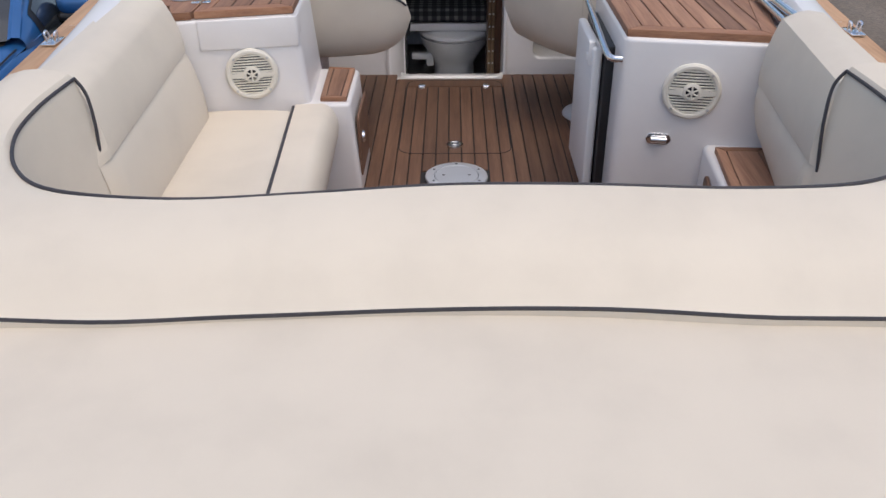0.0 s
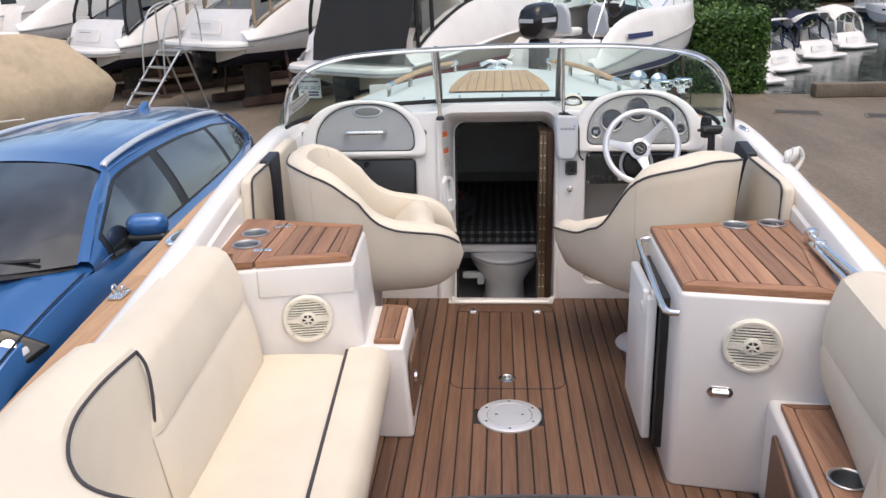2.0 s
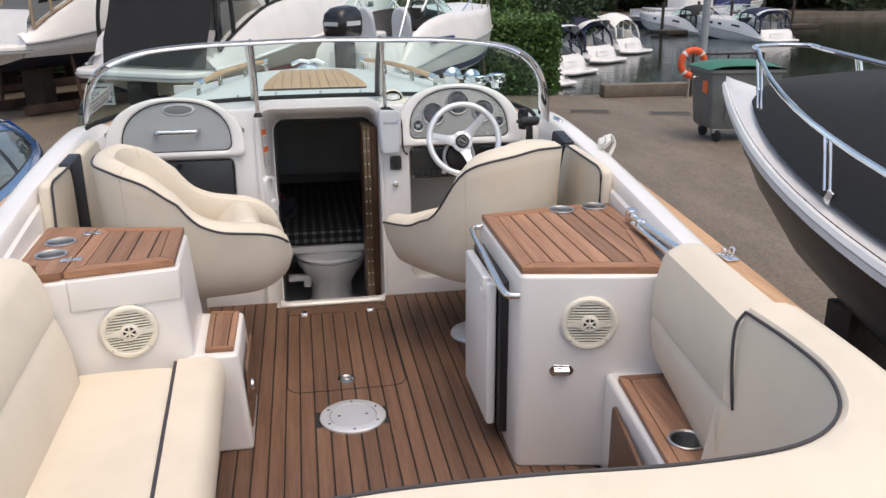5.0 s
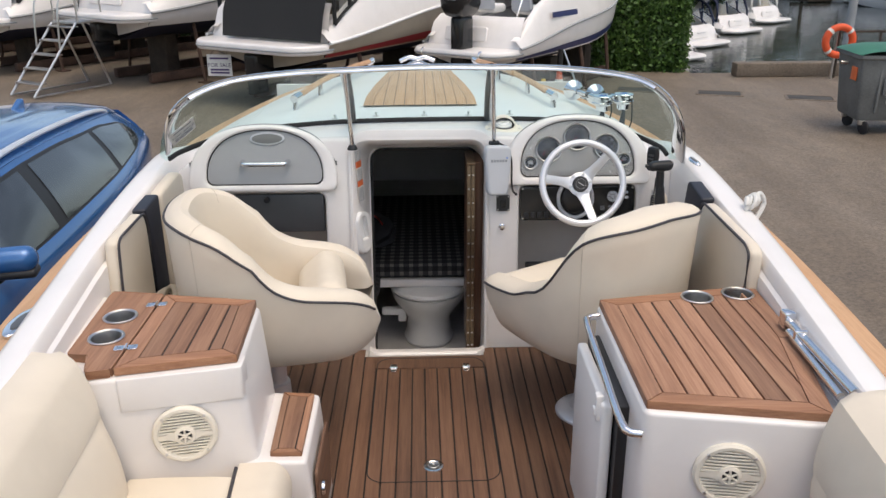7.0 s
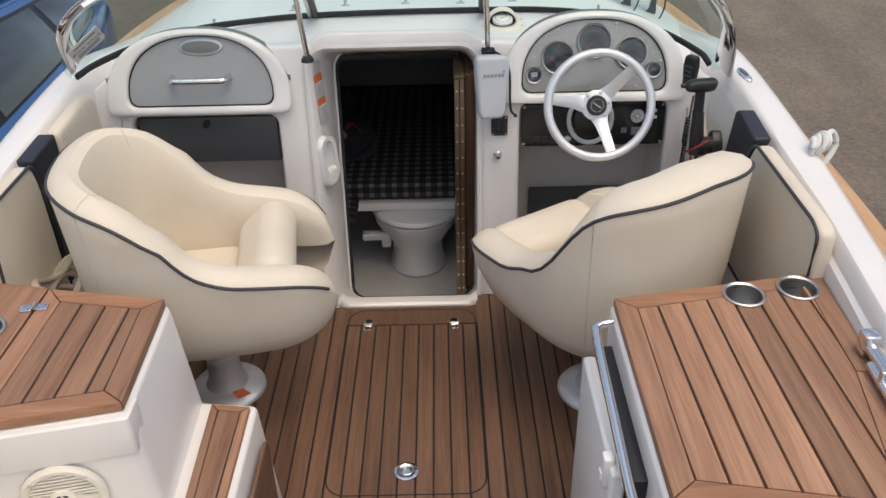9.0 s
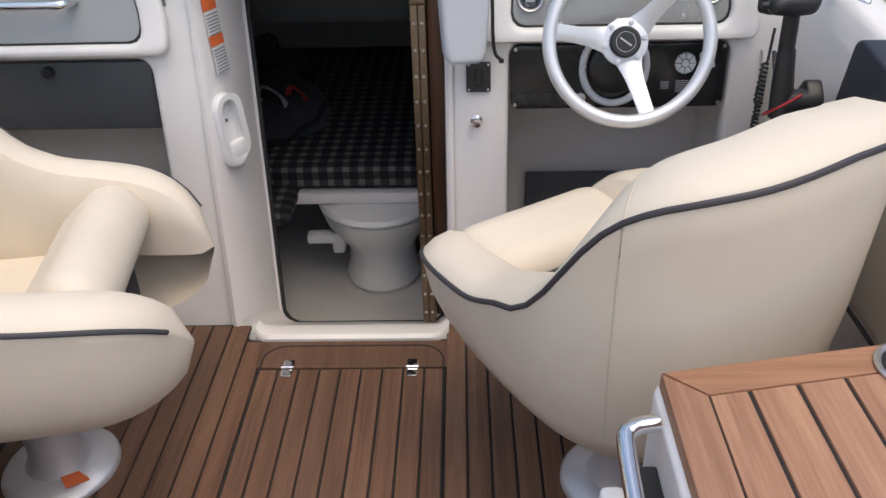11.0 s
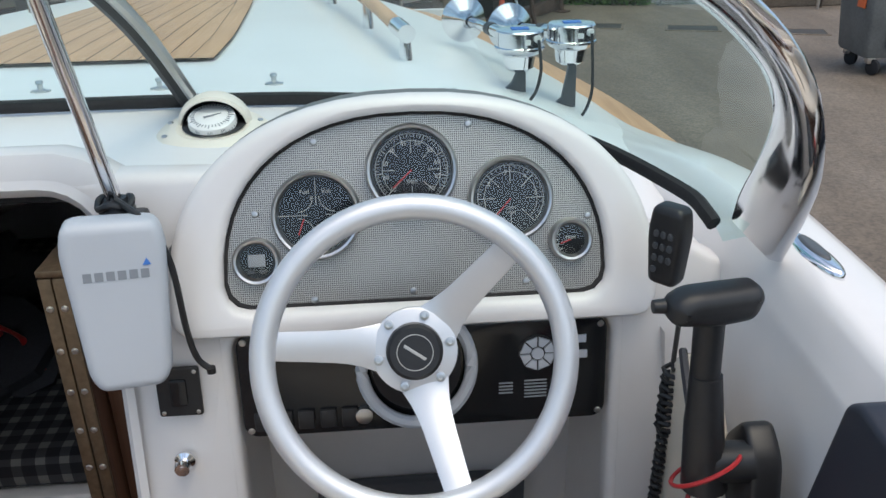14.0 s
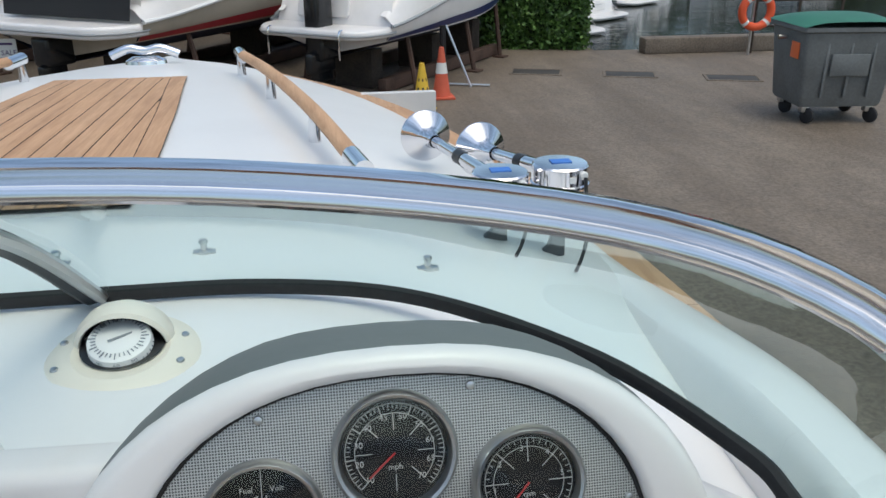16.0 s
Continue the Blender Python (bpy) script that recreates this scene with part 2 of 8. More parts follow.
def tube(pts, r, seg=10, closed=False, bm=None, flat=1.0, up=(0, 0, 1)):
    """A rod along the points; flat squeezes it across."""
    b = bmesh.new()
    pts = [Vector(q) for q in pts]
    n, rings = len(pts), []
    for i, q in enumerate(pts):
        t = pts[(i + 1) % n] - pts[i - 1] if closed else pts[min(n - 1, i + 1)] - pts[max(0, i - 1)]
        t.normalize()
        side = t.cross(Vector(up))
        if side.length < 1e-3:
            side = t.cross(Vector((1, 0, 0)))
        side.normalize()
        high = side.cross(t).normalized()
        rr = r[i] if isinstance(r, (list, tuple)) else r
        rings.append([b.verts.new(q + side * (rr * math.cos(2 * math.pi * k / seg)) + high * (rr * flat * math.sin(2 * math.pi * k / seg))) for k in range(seg)])
    pairs = list(zip(rings, rings[1:])) + ([(rings[-1], rings[0])] if closed else [])
    for a, c in pairs:
        for k in range(seg):
            b.faces.new((a[k], a[(k + 1) % seg], c[(k + 1) % seg], c[k]))
    if not closed:
        b.faces.new(rings[0])
        b.faces.new(rings[-1])
    return join(bm, b)


def grid(rows, bm=None, close_u=False, close_v=False, caps=False):
    """A skin over rows of points."""
    b = bmesh.new()
    vs = [[b.verts.new(q) for q in row] for row in rows]
    nr, nc = len(vs), len(vs[0])
    for i in range(nr if close_u else nr - 1):
        for k in range(nc if close_v else nc - 1):
            q = list(dict.fromkeys((vs[i][k], vs[(i + 1) % nr][k], vs[(i + 1) % nr][(k + 1) % nc], vs[i][(k + 1) % nc])))
            if len(q) > 2:
                b.faces.new(q)
    if caps:
        b.faces.new(vs[0])
        b.faces.new(vs[-1])
    bmesh.ops.remove_doubles(b, verts=b.verts, dist=1e-5)
    return join(bm, b)


def rrect(x0, x1, z0, z1, r, seg=5):
    out = []
    for cx, cz, a in ((x1 - r, z1 - r, 0), (x0 + r, z1 - r, 90), (x0 + r, z0 + r, 180), (x1 - r, z0 + r, 270)):
        out += [(cx + r * math.cos(radians(a + 90 * k / seg)), cz + r * math.sin(radians(a + 90 * k / seg))) for k in range(seg + 1)]
    return out


def rounded(poly, r, seg=4):
    """A polygon with its corners rounded off."""
    out, n = [], len(poly)
    for i in range(n):
        a, b, c = (Vector(poly[(i + k) % n]) for k in (-1, 0, 1))
        d = min(r, 0.45 * (a - b).length, 0.45 * (c - b).length)
        p0, p1 = b + (a - b).normalized() * d, b + (c - b).normalized() * d
        out += [tuple(p0.lerp(b, t).lerp(b.lerp(p1, t), t)) for t in [k / seg for k in range(seg + 1)]]
    return out


def plate(outer, holes=(), thick=0.02, bevel=0.003, res=2):
    """A flat plate in x, y with holes and rounded edges; its middle lies at z = 0."""
    cu = bpy.data.curves.new("plate", "CURVE")
    cu.dimensions, cu.fill_mode = "2D", "BOTH"
    cu.extrude, cu.bevel_depth, cu.bevel_resolution, cu.offset = max(0.0001, thick / 2 - bevel), bevel, res, -bevel
    for loop in (outer, *holes):
        sp_ = cu.splines.new("POLY")
        sp_.points.add(len(loop) - 1)
        for q, (x, y) in zip(sp_.points, loop):
            q.co = (x, y, 0, 1)
        sp_.use_cyclic_u = True
    ob = bpy.data.objects.new("plate", cu)
    me = bpy.data.meshes.new_from_object(ob)
    b = bmesh.new()
    b.from_mesh(me)
    bmesh.ops.remove_doubles(b, verts=b.verts, dist=1e-5)
    bpy.data.objects.remove(ob)
    bpy.data.meshes.remove(me)
    bpy.data.curves.remove(cu)
    return b


def lettering(body, size, material, m, parent, name="lettering", spacing=1.0):
    """Flat letters of the built-in font, centred at m."""
    cu = bpy.data.curves.new("letters", "FONT")
    cu.body, cu.size, cu.align_x, cu.align_y, cu.extrude, cu.resolution_u = body, size, "CENTER", "CENTER", size * 0.01, 2
    cu.space_character = spacing
    ob = bpy.data.objects.new("letters", cu)
    me = bpy.data.meshes.new_from_object(ob)
    b = bmesh.new()
    b.from_mesh(me)
    bpy.data.objects.remove(ob)
    bpy.data.meshes.remove(me)
    bpy.data.curves.remove(cu)
    moved(b, m)
    return part(name, b, material, parent)


FACE = pose(0, 0, 0, 90)  # a plate in x, y turned to stand in x, z, its front towards -y

# ---- the boat: lines ----


def lerp_table(table, y):
    for (a, u), (b, v) in zip(table, table[1:]):
        if y <= b:
            t = max(0.0, min(1.0, (y - a) / (b - a)))
            return u + (v - u) * t
    return table[-1][1]


def smooth_table(table, y, w=0.25):
    return sum(lerp_table(table, y + d * w) for d in (-1, -0.5, 0, 0.5, 1)) / 5


TEAK_EDGE = [(-1.2, 1.08), (0.0, 1.13), (1.5, 1.175), (2.2, 1.24), (2.65, 1.28), (3.1, 1.318), (3.6, 1.345), (4.65, 1.345), (5.3, 1.27), (6.02, 1.07), (6.55, 0.87), (7.05, 0.46), (7.32, 0.02)]
TEAK_Z = [(-1.2, 0.60), (1.5, 0.655), (3.0, 0.68), (4.7, 0.72), (6.0, 0.78), (7.32, 0.83)]


def s_teak(y):
    return max(0.0, smooth_table(TEAK_EDGE, y, 0.2 if y < 6.9 else 0.0))


def z_teak(y):
    return smooth_table(TEAK_Z, y)


def strip(y):
    return min(0.085 + 0.035 * max(0.0, min(1.0, (4.9 - y) / 0.6)), 0.5 * s_teak(y))


def z_top(y):
    return smooth_table([(-1.2, 0.64), (1.5, 0.69), (2.4, 0.728), (3.1, 0.77), (3.7, 0.822), (4.2, 0.872), (5.0, 0.872)], y)


def s_out(y):
    return s_teak(y) - strip(y) - 0.004


boat = thing("motorboat", XC, 1.0, -1.04, "white sports motorboat with teak trim standing on the yard", "boat")


def ys(a, b, n):
    return [a + (b - a) * k / n for k in range(n + 1)]


def coaming(side):
    rows = []
    for y in ys(-1.2, 5.3, 90):
        so, zt, zk = s_out(y), z_top(y), z_teak(y)
        fade = max(0.0, min(1.0, (y - 4.25) / 0.95))
        fade = fade * fade * (3 - 2 * fade)
        zt = zt * (1 - fade) + (zk + 0.02) * fade
        si = min(so - 0.13, 1.075)
        zr = zt + 0.018 * (1 - fade)
        rib = max(0.0, min(1.0, (4.05 - y) / 0.4))
        sec = [(si - 0.05, -0.05), (si - 0.01, 0.35), (si - 0.002 + 0.004 * (1 - rib), zr - 0.07), (si + 0.006 * (1 - rib), zr - 0.058), (si + 0.012 - 0.002 * (1 - rib), zr - 0.05 + 0.008 * (1 - rib)), (si + 0.018 + 0.002 * (1 - rib), zr - 0.012 - 0.006 * (1 - rib)), (si + 0.025 + 0.004 * (1 - rib), zr - 0.003 - 0.003 * (1 - rib)), (si + 0.04, zr), (so - 0.045, zt + 0.004), (so - 0.028, zt), (so - 0.012, zt - 0.008), (so - 0.004, zt - 0.022), (so + 0.002, zk - 0.02)]
        rows.append([(XC + side * s, y, z) for s, z in sec])
    return grid(rows)


part("coaming", coaming(-1), GEL, boat)
part("coaming", coaming(1), GEL, boat)


def hull_side(side):
    rows = []
    for y in ys(-1.2, 7.32, 80):
        st, zk = s_teak(y), z_teak(y)
        rows.append([(XC + side * s, y, z) for s, z in ((st, zk - 0.035), (st * 0.995, zk - 0.12), (st * 0.965, 0.1), (st * 0.9, -0.35), (st * 0.55, -0.62), (0.0, -0.8))])
    return grid(rows)


part("hull_side", hull_side(-1), GEL, boat)
part("hull_side", hull_side(1), GEL, boat)
part("transom", grid([[(XC + s * 1.0, -1.2, z) for s in (-1.08, 0, 1.08)] for z in (-0.75, 0.55)]), GEL, boat)


def rubbing_strake(side, a, b):
    rows = []
    for y in ys(a, b, max(4, int((b - a) * 14))):
        st, zk, w = s_teak(y), z_teak(y), strip(y)
        rows.append([(XC + side * s, y, z) for s, z in ((st - w, zk - 0.03), (st - w, zk), (st - 0.012, zk - 0.004), (st, zk - 0.014), (st, zk - 0.04))])
    return grid(rows)


for side in (-1, 1):
    for a, b in ((-1.2, 2.62), (2.622, 4.9), (4.902, 6.4), (6.402, 7.315)):
        part("teak_strake", rubbing_strake(side, a, b), TEAK_PALE, boat, "weathered pale teak")

# foredeck with its crown
DECK_MID = [(4.0, 0.925), (4.7, 0.94), (5.5, 0.935), (6.5, 0.905), (7.32, 0.845)]


def deck_z(s, y):
    so, ze = max(0.02, s_teak(y) - strip(y)), z_teak(y)
    u = min(1.0, abs(s) / so)
    return ze + (smooth_table(DECK_MID, y) - ze) * (1 - u ** 4.0)


def foredeck():
    rows = []
    for y in ys(4.25, 7.31, 50):
        so = max(0.01, s_teak(y) - strip(y))
        if y < 4.6:
            so = min(so, 1.10 + 0.35 * (y - 4.25))
        rows.append([(XC + so * u, y, deck_z(so * u, y)) for u in [k / 20 - 1 for k in range(41)]])
    return grid(rows)


part("foredeck", foredeck(), DECK, boat, "glossy white foredeck")

# ---- bulkhead with its two instrument pods and the companionway ----


def face_y(z):
    """The lean of the bulkhead's face."""
    return 4.10 + 0.118 * z if z < 0.76 else 4.19 + 0.33 * (z - 0.76)


def on_face(bm, out=0.0):
    """Stands a plate made in x, z against the bulkhead."""
    for v in bm.verts:
        x, z, d = v.co
        v.co = (x, face_y(z) - d - out, z)
    return bm


def arch(x0, x1, z0, z1, foot=0.0, n=26, power=2.3, r=0.03):
    """An arch outline: a flat foot with rounded corners and a domed top."""
    cx, hw = (x0 + x1) / 2, (x1 - x0) / 2
    zb = z0 + foot
    pts = []
    for k in range(n + 1):
        a = math.pi * k / n
        c, s = math.cos(a), math.sin(a)
        pts.append((cx + hw * math.copysign(abs(c) ** (2 / power), c), zb + (z1 - zb) * abs(s) ** (2 / power)))
    if foot > 0:
        pts += [(x0 + r * (1 - math.cos(radians(t))), z0 + r * (1 - math.sin(radians(t)))) for t in (0, 30, 60, 90)]
        pts += [(x1 - r * (1 - math.cos(radians(t))), z0 + r * (1 - math.sin(radians(t)))) for t in (90, 60, 30, 0)]
    return pts


PORT_POD = arch(-0.985, -0.345, 0.735, 1.012, foot=0.05)
STB_POD = arch(0.385, 1.025, 0.75, 1.04, foot=0.05)
outline = [(-1.06, -0.06), (1.14, -0.06), (1.14, 0.80), (1.02, 0.86), (0.96, 0.90), (0.86, 0.945), (0.55, 0.945), (0.34, 0.95), (-0.30, 0.95), (-0.5, 0.945), (-0.8, 0.93), (-0.93, 0.88), (-0.99, 0.85), (-1.06, 0.80)]
DOORWAY = rrect(-0.272, 0.30, -0.04, 0.935, 0.06)
PORT_BAY = rrect(-0.918, -0.402, 0.10, 0.722, 0.035)
STB_BAY = rrect(0.452, 0.972, 0.08, 0.745, 0.035)
part("bulkhead", on_face(plate(outline, (DOORWAY, PORT_BAY, STB_BAY), 0.05, 0.012), -0.026), GEL, boat)
# raised rim round each instrument panel
part("pod_rim", on_face(plate(PORT_POD, (arch(-0.91, -0.405, 0.763, 0.992, foot=0.035),), 0.03, 0.012), 0.012), GEL, boat)
part("pod_rim", on_face(plate(STB_POD, (arch(0.455, 0.957, 0.782, 1.018, foot=0.035),), 0.03, 0.012), 0.012), GEL, boat)


def hood(pod, cx):
    """The cowl behind an instrument pod, running down to the dash top."""
    rows = []
    for t in ys(0, 1, 8):
        row = []
        for x, z in [q for q in pod[:27]]:
            z0 = max(z, 0.86)
            zz = z0 + (0.925 - z0) * t ** 1.9 if z0 > 0.925 else z0 - 0.02 * t
            lift = min(1.0, max(0.0, (z0 - 0.90) / 0.13)) ** 0.8
            row.append((cx + (x - cx) * (1 - 0.10 * t * lift), face_y(z0) - 0.010 + 0.22 * t * lift, zz))
        rows.append(row)
    return grid(rows)


part("hood", hood(PORT_POD, -0.66), SHADE, boat, "slate grey anti-glare cowl")
part("hood", hood(STB_POD, 0.70), SHADE, boat, "slate grey anti-glare cowl")
# the doorway funnels in to the cabin opening, with its rubber seal


def door_loop(x0, x1, z0, z1, r, plane, bow=0.0):
    return [(x, plane(z), z) for x, z in rrect(x0, x1, z0, z1, r, 6)]


def inner_y(z):
    return 4.335 + 0.12 * z


part("doorway_reveal", grid([door_loop(-0.296, 0.318, -0.062, 0.958, 0.075, lambda z: face_y(min(z, 0.9)) - 0.012), door_loop(-0.284, 0.308, -0.052, 0.947, 0.07, lambda z: face_y(min(z, 0.9)) - 0.016), door_loop(-0.272, 0.30, -0.04, 0.935, 0.065, lambda z: face_y(min(z, 0.9)) - 0.006), door_loop(-0.236, 0.294, -0.09, 0.895, 0.06, lambda z: 0.5 * face_y(z) + 0.5 * inner_y(z)), door_loop(-0.222, 0.29, -0.155, 0.868, 0.06, lambda z: inner_y(z) - 0.012), door_loop(-0.208, 0.286, -0.165, 0.855, 0.055, inner_y)], None, False, True), GEL, boat)
sill = []
for y_, z_ in ((4.020, -0.03), (4.022, 0.004), (4.032, 0.012), (4.075, 0.008), (4.12, -0.022), (4.20, -0.085), (4.30, -0.15), (4.318, -0.168)):
    sill.append([(0.036 + u * 0.262, y_ + 0.30 * max(0.0, abs(u) - 0.9) * (1 if y_ < 4.1 else 0), z_) for u in ys(-1, 1, 24)])
part("door_sill", grid(sill), GEL, boat, "white moulded door sill")
part("door_seal", tube(door_loop(-0.210, 0.286, -0.163, 0.857, 0.055, lambda z: inner_y(z) - 0.004), 0.0065, 8, True), RUBBER, boat, "black rubber seal")
# the dash top slopes down from the doorway header to the windscreen
rows = []
for y_, z_ in [(4.25, 0.94), (4.252, 0.968), (4.258, 0.981)] + [(4.268 + 0.104 * t, 0.985 - 0.05 * t ** 2) for t in ys(0, 1, 6)]:
    rows.append([(x, y_, z_ - 2.2 * max(0, abs(x - 0.02) - 0.24) ** 1.5) for x in ys(-0.38, 0.42, 24)])
part("dash_top", grid(rows), GEL, boat)


def bay(x0, x1, z0, z1, deep):
    """The box behind an opening: back, sides, top and bottom."""
    b = bmesh.new()
    yb = 4.14 + deep
    for q in (((x0, yb, z0), (x1, yb, z0), (x1, yb, z1), (x0, yb, z1)),
              ((x0, face_y(z0), z0), (x0, yb, z0), (x0, yb, z1), (x0, face_y(z1), z1)),
              ((x1, face_y(z0), z0), (x1, yb, z0), (x1, yb, z1), (x1, face_y(z1), z1)),
              ((x0, face_y(z0), z0), (x1, face_y(z0), z0), (x1, yb, z0), (x0, yb, z0)),
              ((x0, face_y(z1), z1), (x1, face_y(z1), z1), (x1, yb, z1), (x0, yb, z1))):
        b.faces.new([b.verts.new(v) for v in q])
    return b


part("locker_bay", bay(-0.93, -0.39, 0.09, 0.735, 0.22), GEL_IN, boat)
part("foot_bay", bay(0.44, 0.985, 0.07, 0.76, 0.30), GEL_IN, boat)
part("foot_panel", box(0.52, 0.90, 4.405, 4.43, 0.075, 0.29, 0.006), DARKGREY, boat, "dark grey lower panel")
part("side_locker_panel", box(-0.92, -0.40, 4.325, 4.35, 0.095, 0.33, 0.006), DARKGREY, boat, "dark grey lower panel")

# ---- cabin beyond the doorway ----
cabin = thing("cabin", XC, 5.2, -0.3, "dim moulded white cabin below the foredeck", "cabin", kind="structure")
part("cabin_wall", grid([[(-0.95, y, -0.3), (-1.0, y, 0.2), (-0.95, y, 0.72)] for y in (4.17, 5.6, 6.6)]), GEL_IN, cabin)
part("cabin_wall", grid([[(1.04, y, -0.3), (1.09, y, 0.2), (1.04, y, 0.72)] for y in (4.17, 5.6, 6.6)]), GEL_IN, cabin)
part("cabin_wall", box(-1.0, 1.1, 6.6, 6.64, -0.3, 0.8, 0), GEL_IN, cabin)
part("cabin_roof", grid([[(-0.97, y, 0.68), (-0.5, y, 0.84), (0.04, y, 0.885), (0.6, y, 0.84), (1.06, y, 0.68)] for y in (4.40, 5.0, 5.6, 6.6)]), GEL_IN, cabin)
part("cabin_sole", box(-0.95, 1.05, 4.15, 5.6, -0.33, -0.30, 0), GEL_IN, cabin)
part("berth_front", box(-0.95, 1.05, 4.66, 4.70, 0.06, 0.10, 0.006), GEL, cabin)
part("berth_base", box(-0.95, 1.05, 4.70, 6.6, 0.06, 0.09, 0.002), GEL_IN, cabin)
berth = bmesh.new()
berth = box(-0.93, 1.03, 4.68, 5.9, 0.10, 0.19, 0.03, berth, 3)
whole("berth_cushion", berth, PLAID, "black and white checked cushion on the cabin berth", "cushion")
whole("berth_cushion", box(-0.62, -0.2, 4.5, 5.1, 0.06, 0.13, 0.03, None, 3), PLAID, "black and white checked cushion hanging over the berth", "cushion")

wc = thing("toilet", 0.05, 4.80, -0.3, "white marine toilet below the cabin berth", "toilet")
part("bowl", lathe([(0.125, 0.0), (0.135, 0.02), (0.12, 0.06), (0.115, 0.14), (0.15, 0.20), (0.19, 0.26), (0.205, 0.31), (0.17, 0.315)], 32, None, Matrix.Translation((0.05, 4.80, -0.3)) @ Matrix.Diagonal((1, 1.15, 1, 1))), WHITE, wc)
part("toilet_seat", lathe([(0.0, 0.36), (0.16, 0.357), (0.205, 0.345), (0.212, 0.33), (0.204, 0.318), (0.10, 0.316)], 32, None, Matrix.Translation((0.05, 4.80, -0.3)) @ Matrix.Diagonal((1, 1.15, 1, 1))), WHITE, wc)
part("pump", join(box(-0.20, -0.09, 4.70, 4.75, -0.12, -0.085, 0.01), box(-0.115, -0.07, 4.70, 4.78, -0.16, -0.08, 0.012)), WHITE, wc)

# towels and bags heaped on the berth
DARKCLOTH = surface("dark_canvas", (0.03, 0.03, 0.035), 0.8, var=0.2)
bag = thing("bag", -0.42, 5.15, 0.2, "dark rumpled bag with pale straps lying on the berth", "bag")
for k in range(9):
    a = random.uniform(0, 6.3)
    part("fold", moved(lathe([(0.0, 0.08), (0.08, 0.06), (0.13, 0.02), (0.12, -0.02), (0, -0.03)], 10), Matrix.Translation((-0.42 + 0.17 * math.cos(a), 5.15 + 0.22 * math.sin(a), 0.24 + 0.03 * k % 0.1)) @ pose(0, 0, 0, random.uniform(-30, 30), random.uniform(-30, 30), random.uniform(0, 360)) @ Matrix.Diagonal((1.4, 0.9, 0.8, 1))), DARKCLOTH, bag)
for k in range(3):
    strap = [(-0.5 + 0.12 * k, 4.98, 0.26 + 0.03 * k), (-0.44 + 0.1 * k, 4.95, 0.36), (-0.36 + 0.08 * k, 4.97, 0.31), (-0.34 + 0.09 * k, 4.94, 0.24)]
    part("strap", tube(smooth_path(strap, 6), 0.012, 6, flat=0.4), (PAPER, GREY, RED)[k], bag)

# folding door stowed in the doorway
fold = thing("folding_door", 0.25, 4.3, 0.0, "folded brown wooden cabin door with long brass hinges", "door")
for x0, x1, y0 in ((0.224, 0.239, 4.215), (0.2415, 0.257, 4.205), (0.260, 0.298, 4.24)):
    part("leaf", box(x0, x1, y0, 4.46, -0.08, 0.838, 0.003), DOORWOOD, fold)
for x0, x1 in ((0.222, 0.239), (0.2405, 0.2575)):
    hinge = part("piano_hinge", box(x0, x1, 4.196, 4.203, -0.075, 0.835, 0.002), BRASS, fold, "long brass hinge strip")
    screws = bmesh.new()
    for k in range(14):
        screws = lathe([(0.0, 0.003), (0.004, 0.002), (0.005, 0)], 8, screws, pose((x0 + x1) / 2, 4.196, -0.04 + 0.064 * k, 90))
    part("screw_row", screws, STEEL, hinge)
part("cap", box(0.221, 0.258, 4.197, 4.42, 0.836, 0.846, 0.002), BRASS, fold)

# ---- windscreen ----
screen = thing("windscreen", XC, 4.3, 0.92, "wraparound tinted boat windscreen in a polished metal frame", "windscreen")
BASE = [(-1.04, 4.09, 0.90), (-1.03, 4.13, 0.905), (-1.0, 4.2, 0.915), (-0.9, 4.34, 0.93), (-0.72, 4.50, 0.94), (-0.5, 4.58, 0.945), (-0.3, 4.61, 0.95), (0.02, 4.625, 0.952), (0.34, 4.635, 0.95), (0.58, 4.635, 0.945), (0.78, 4.57, 0.94), (0.96, 4.40, 0.93), (1.062, 4.24, 0.905), (1.082, 4.18, 0.89), (1.09, 4.14, 0.868)]
TOP = [(-1.028, 4.075, 0.935), (-0.982, 3.95, 1.055), (-0.928, 3.87, 1.145), (-0.86, 3.92, 1.205), (-0.73, 4.02, 1.243), (-0.51, 4.07, 1.263), (-0.279, 4.085, 1.271), (0.02, 4.10, 1.279), (0.313, 4.108, 1.275), (0.585, 4.094, 1.270), (0.821, 4.035, 1.252), (0.94, 3.958, 1.222), (1.014, 3.892, 1.150), (1.072, 3.935, 1.035), (1.136, 4.095, 0.868)]
base_c, top_c = smooth_path(BASE, 6), smooth_path(TOP, 6)


def pane(i0, i1, name):
    rows = []
    for t in ys(0, 1, 10):
        row = []
        for k in range(i0, i1 + 1):
            q = base_c[k].lerp(top_c[k], t)
            bulge = 0.05 * math.sin(math.pi * t)
            out = Vector((q.x - XC, q.y - 3.2, 0)).normalized()
            row.append(q + out * bulge)
        rows.append(row)
    ob = part(name, grid(rows), GLASS_GREEN, screen, "green-tinted glass")
    ob.visible_shadow = False
    return ob


pane(0, 36, "pane")
pane(36, 48, "pane")
pane(48, 84, "pane")


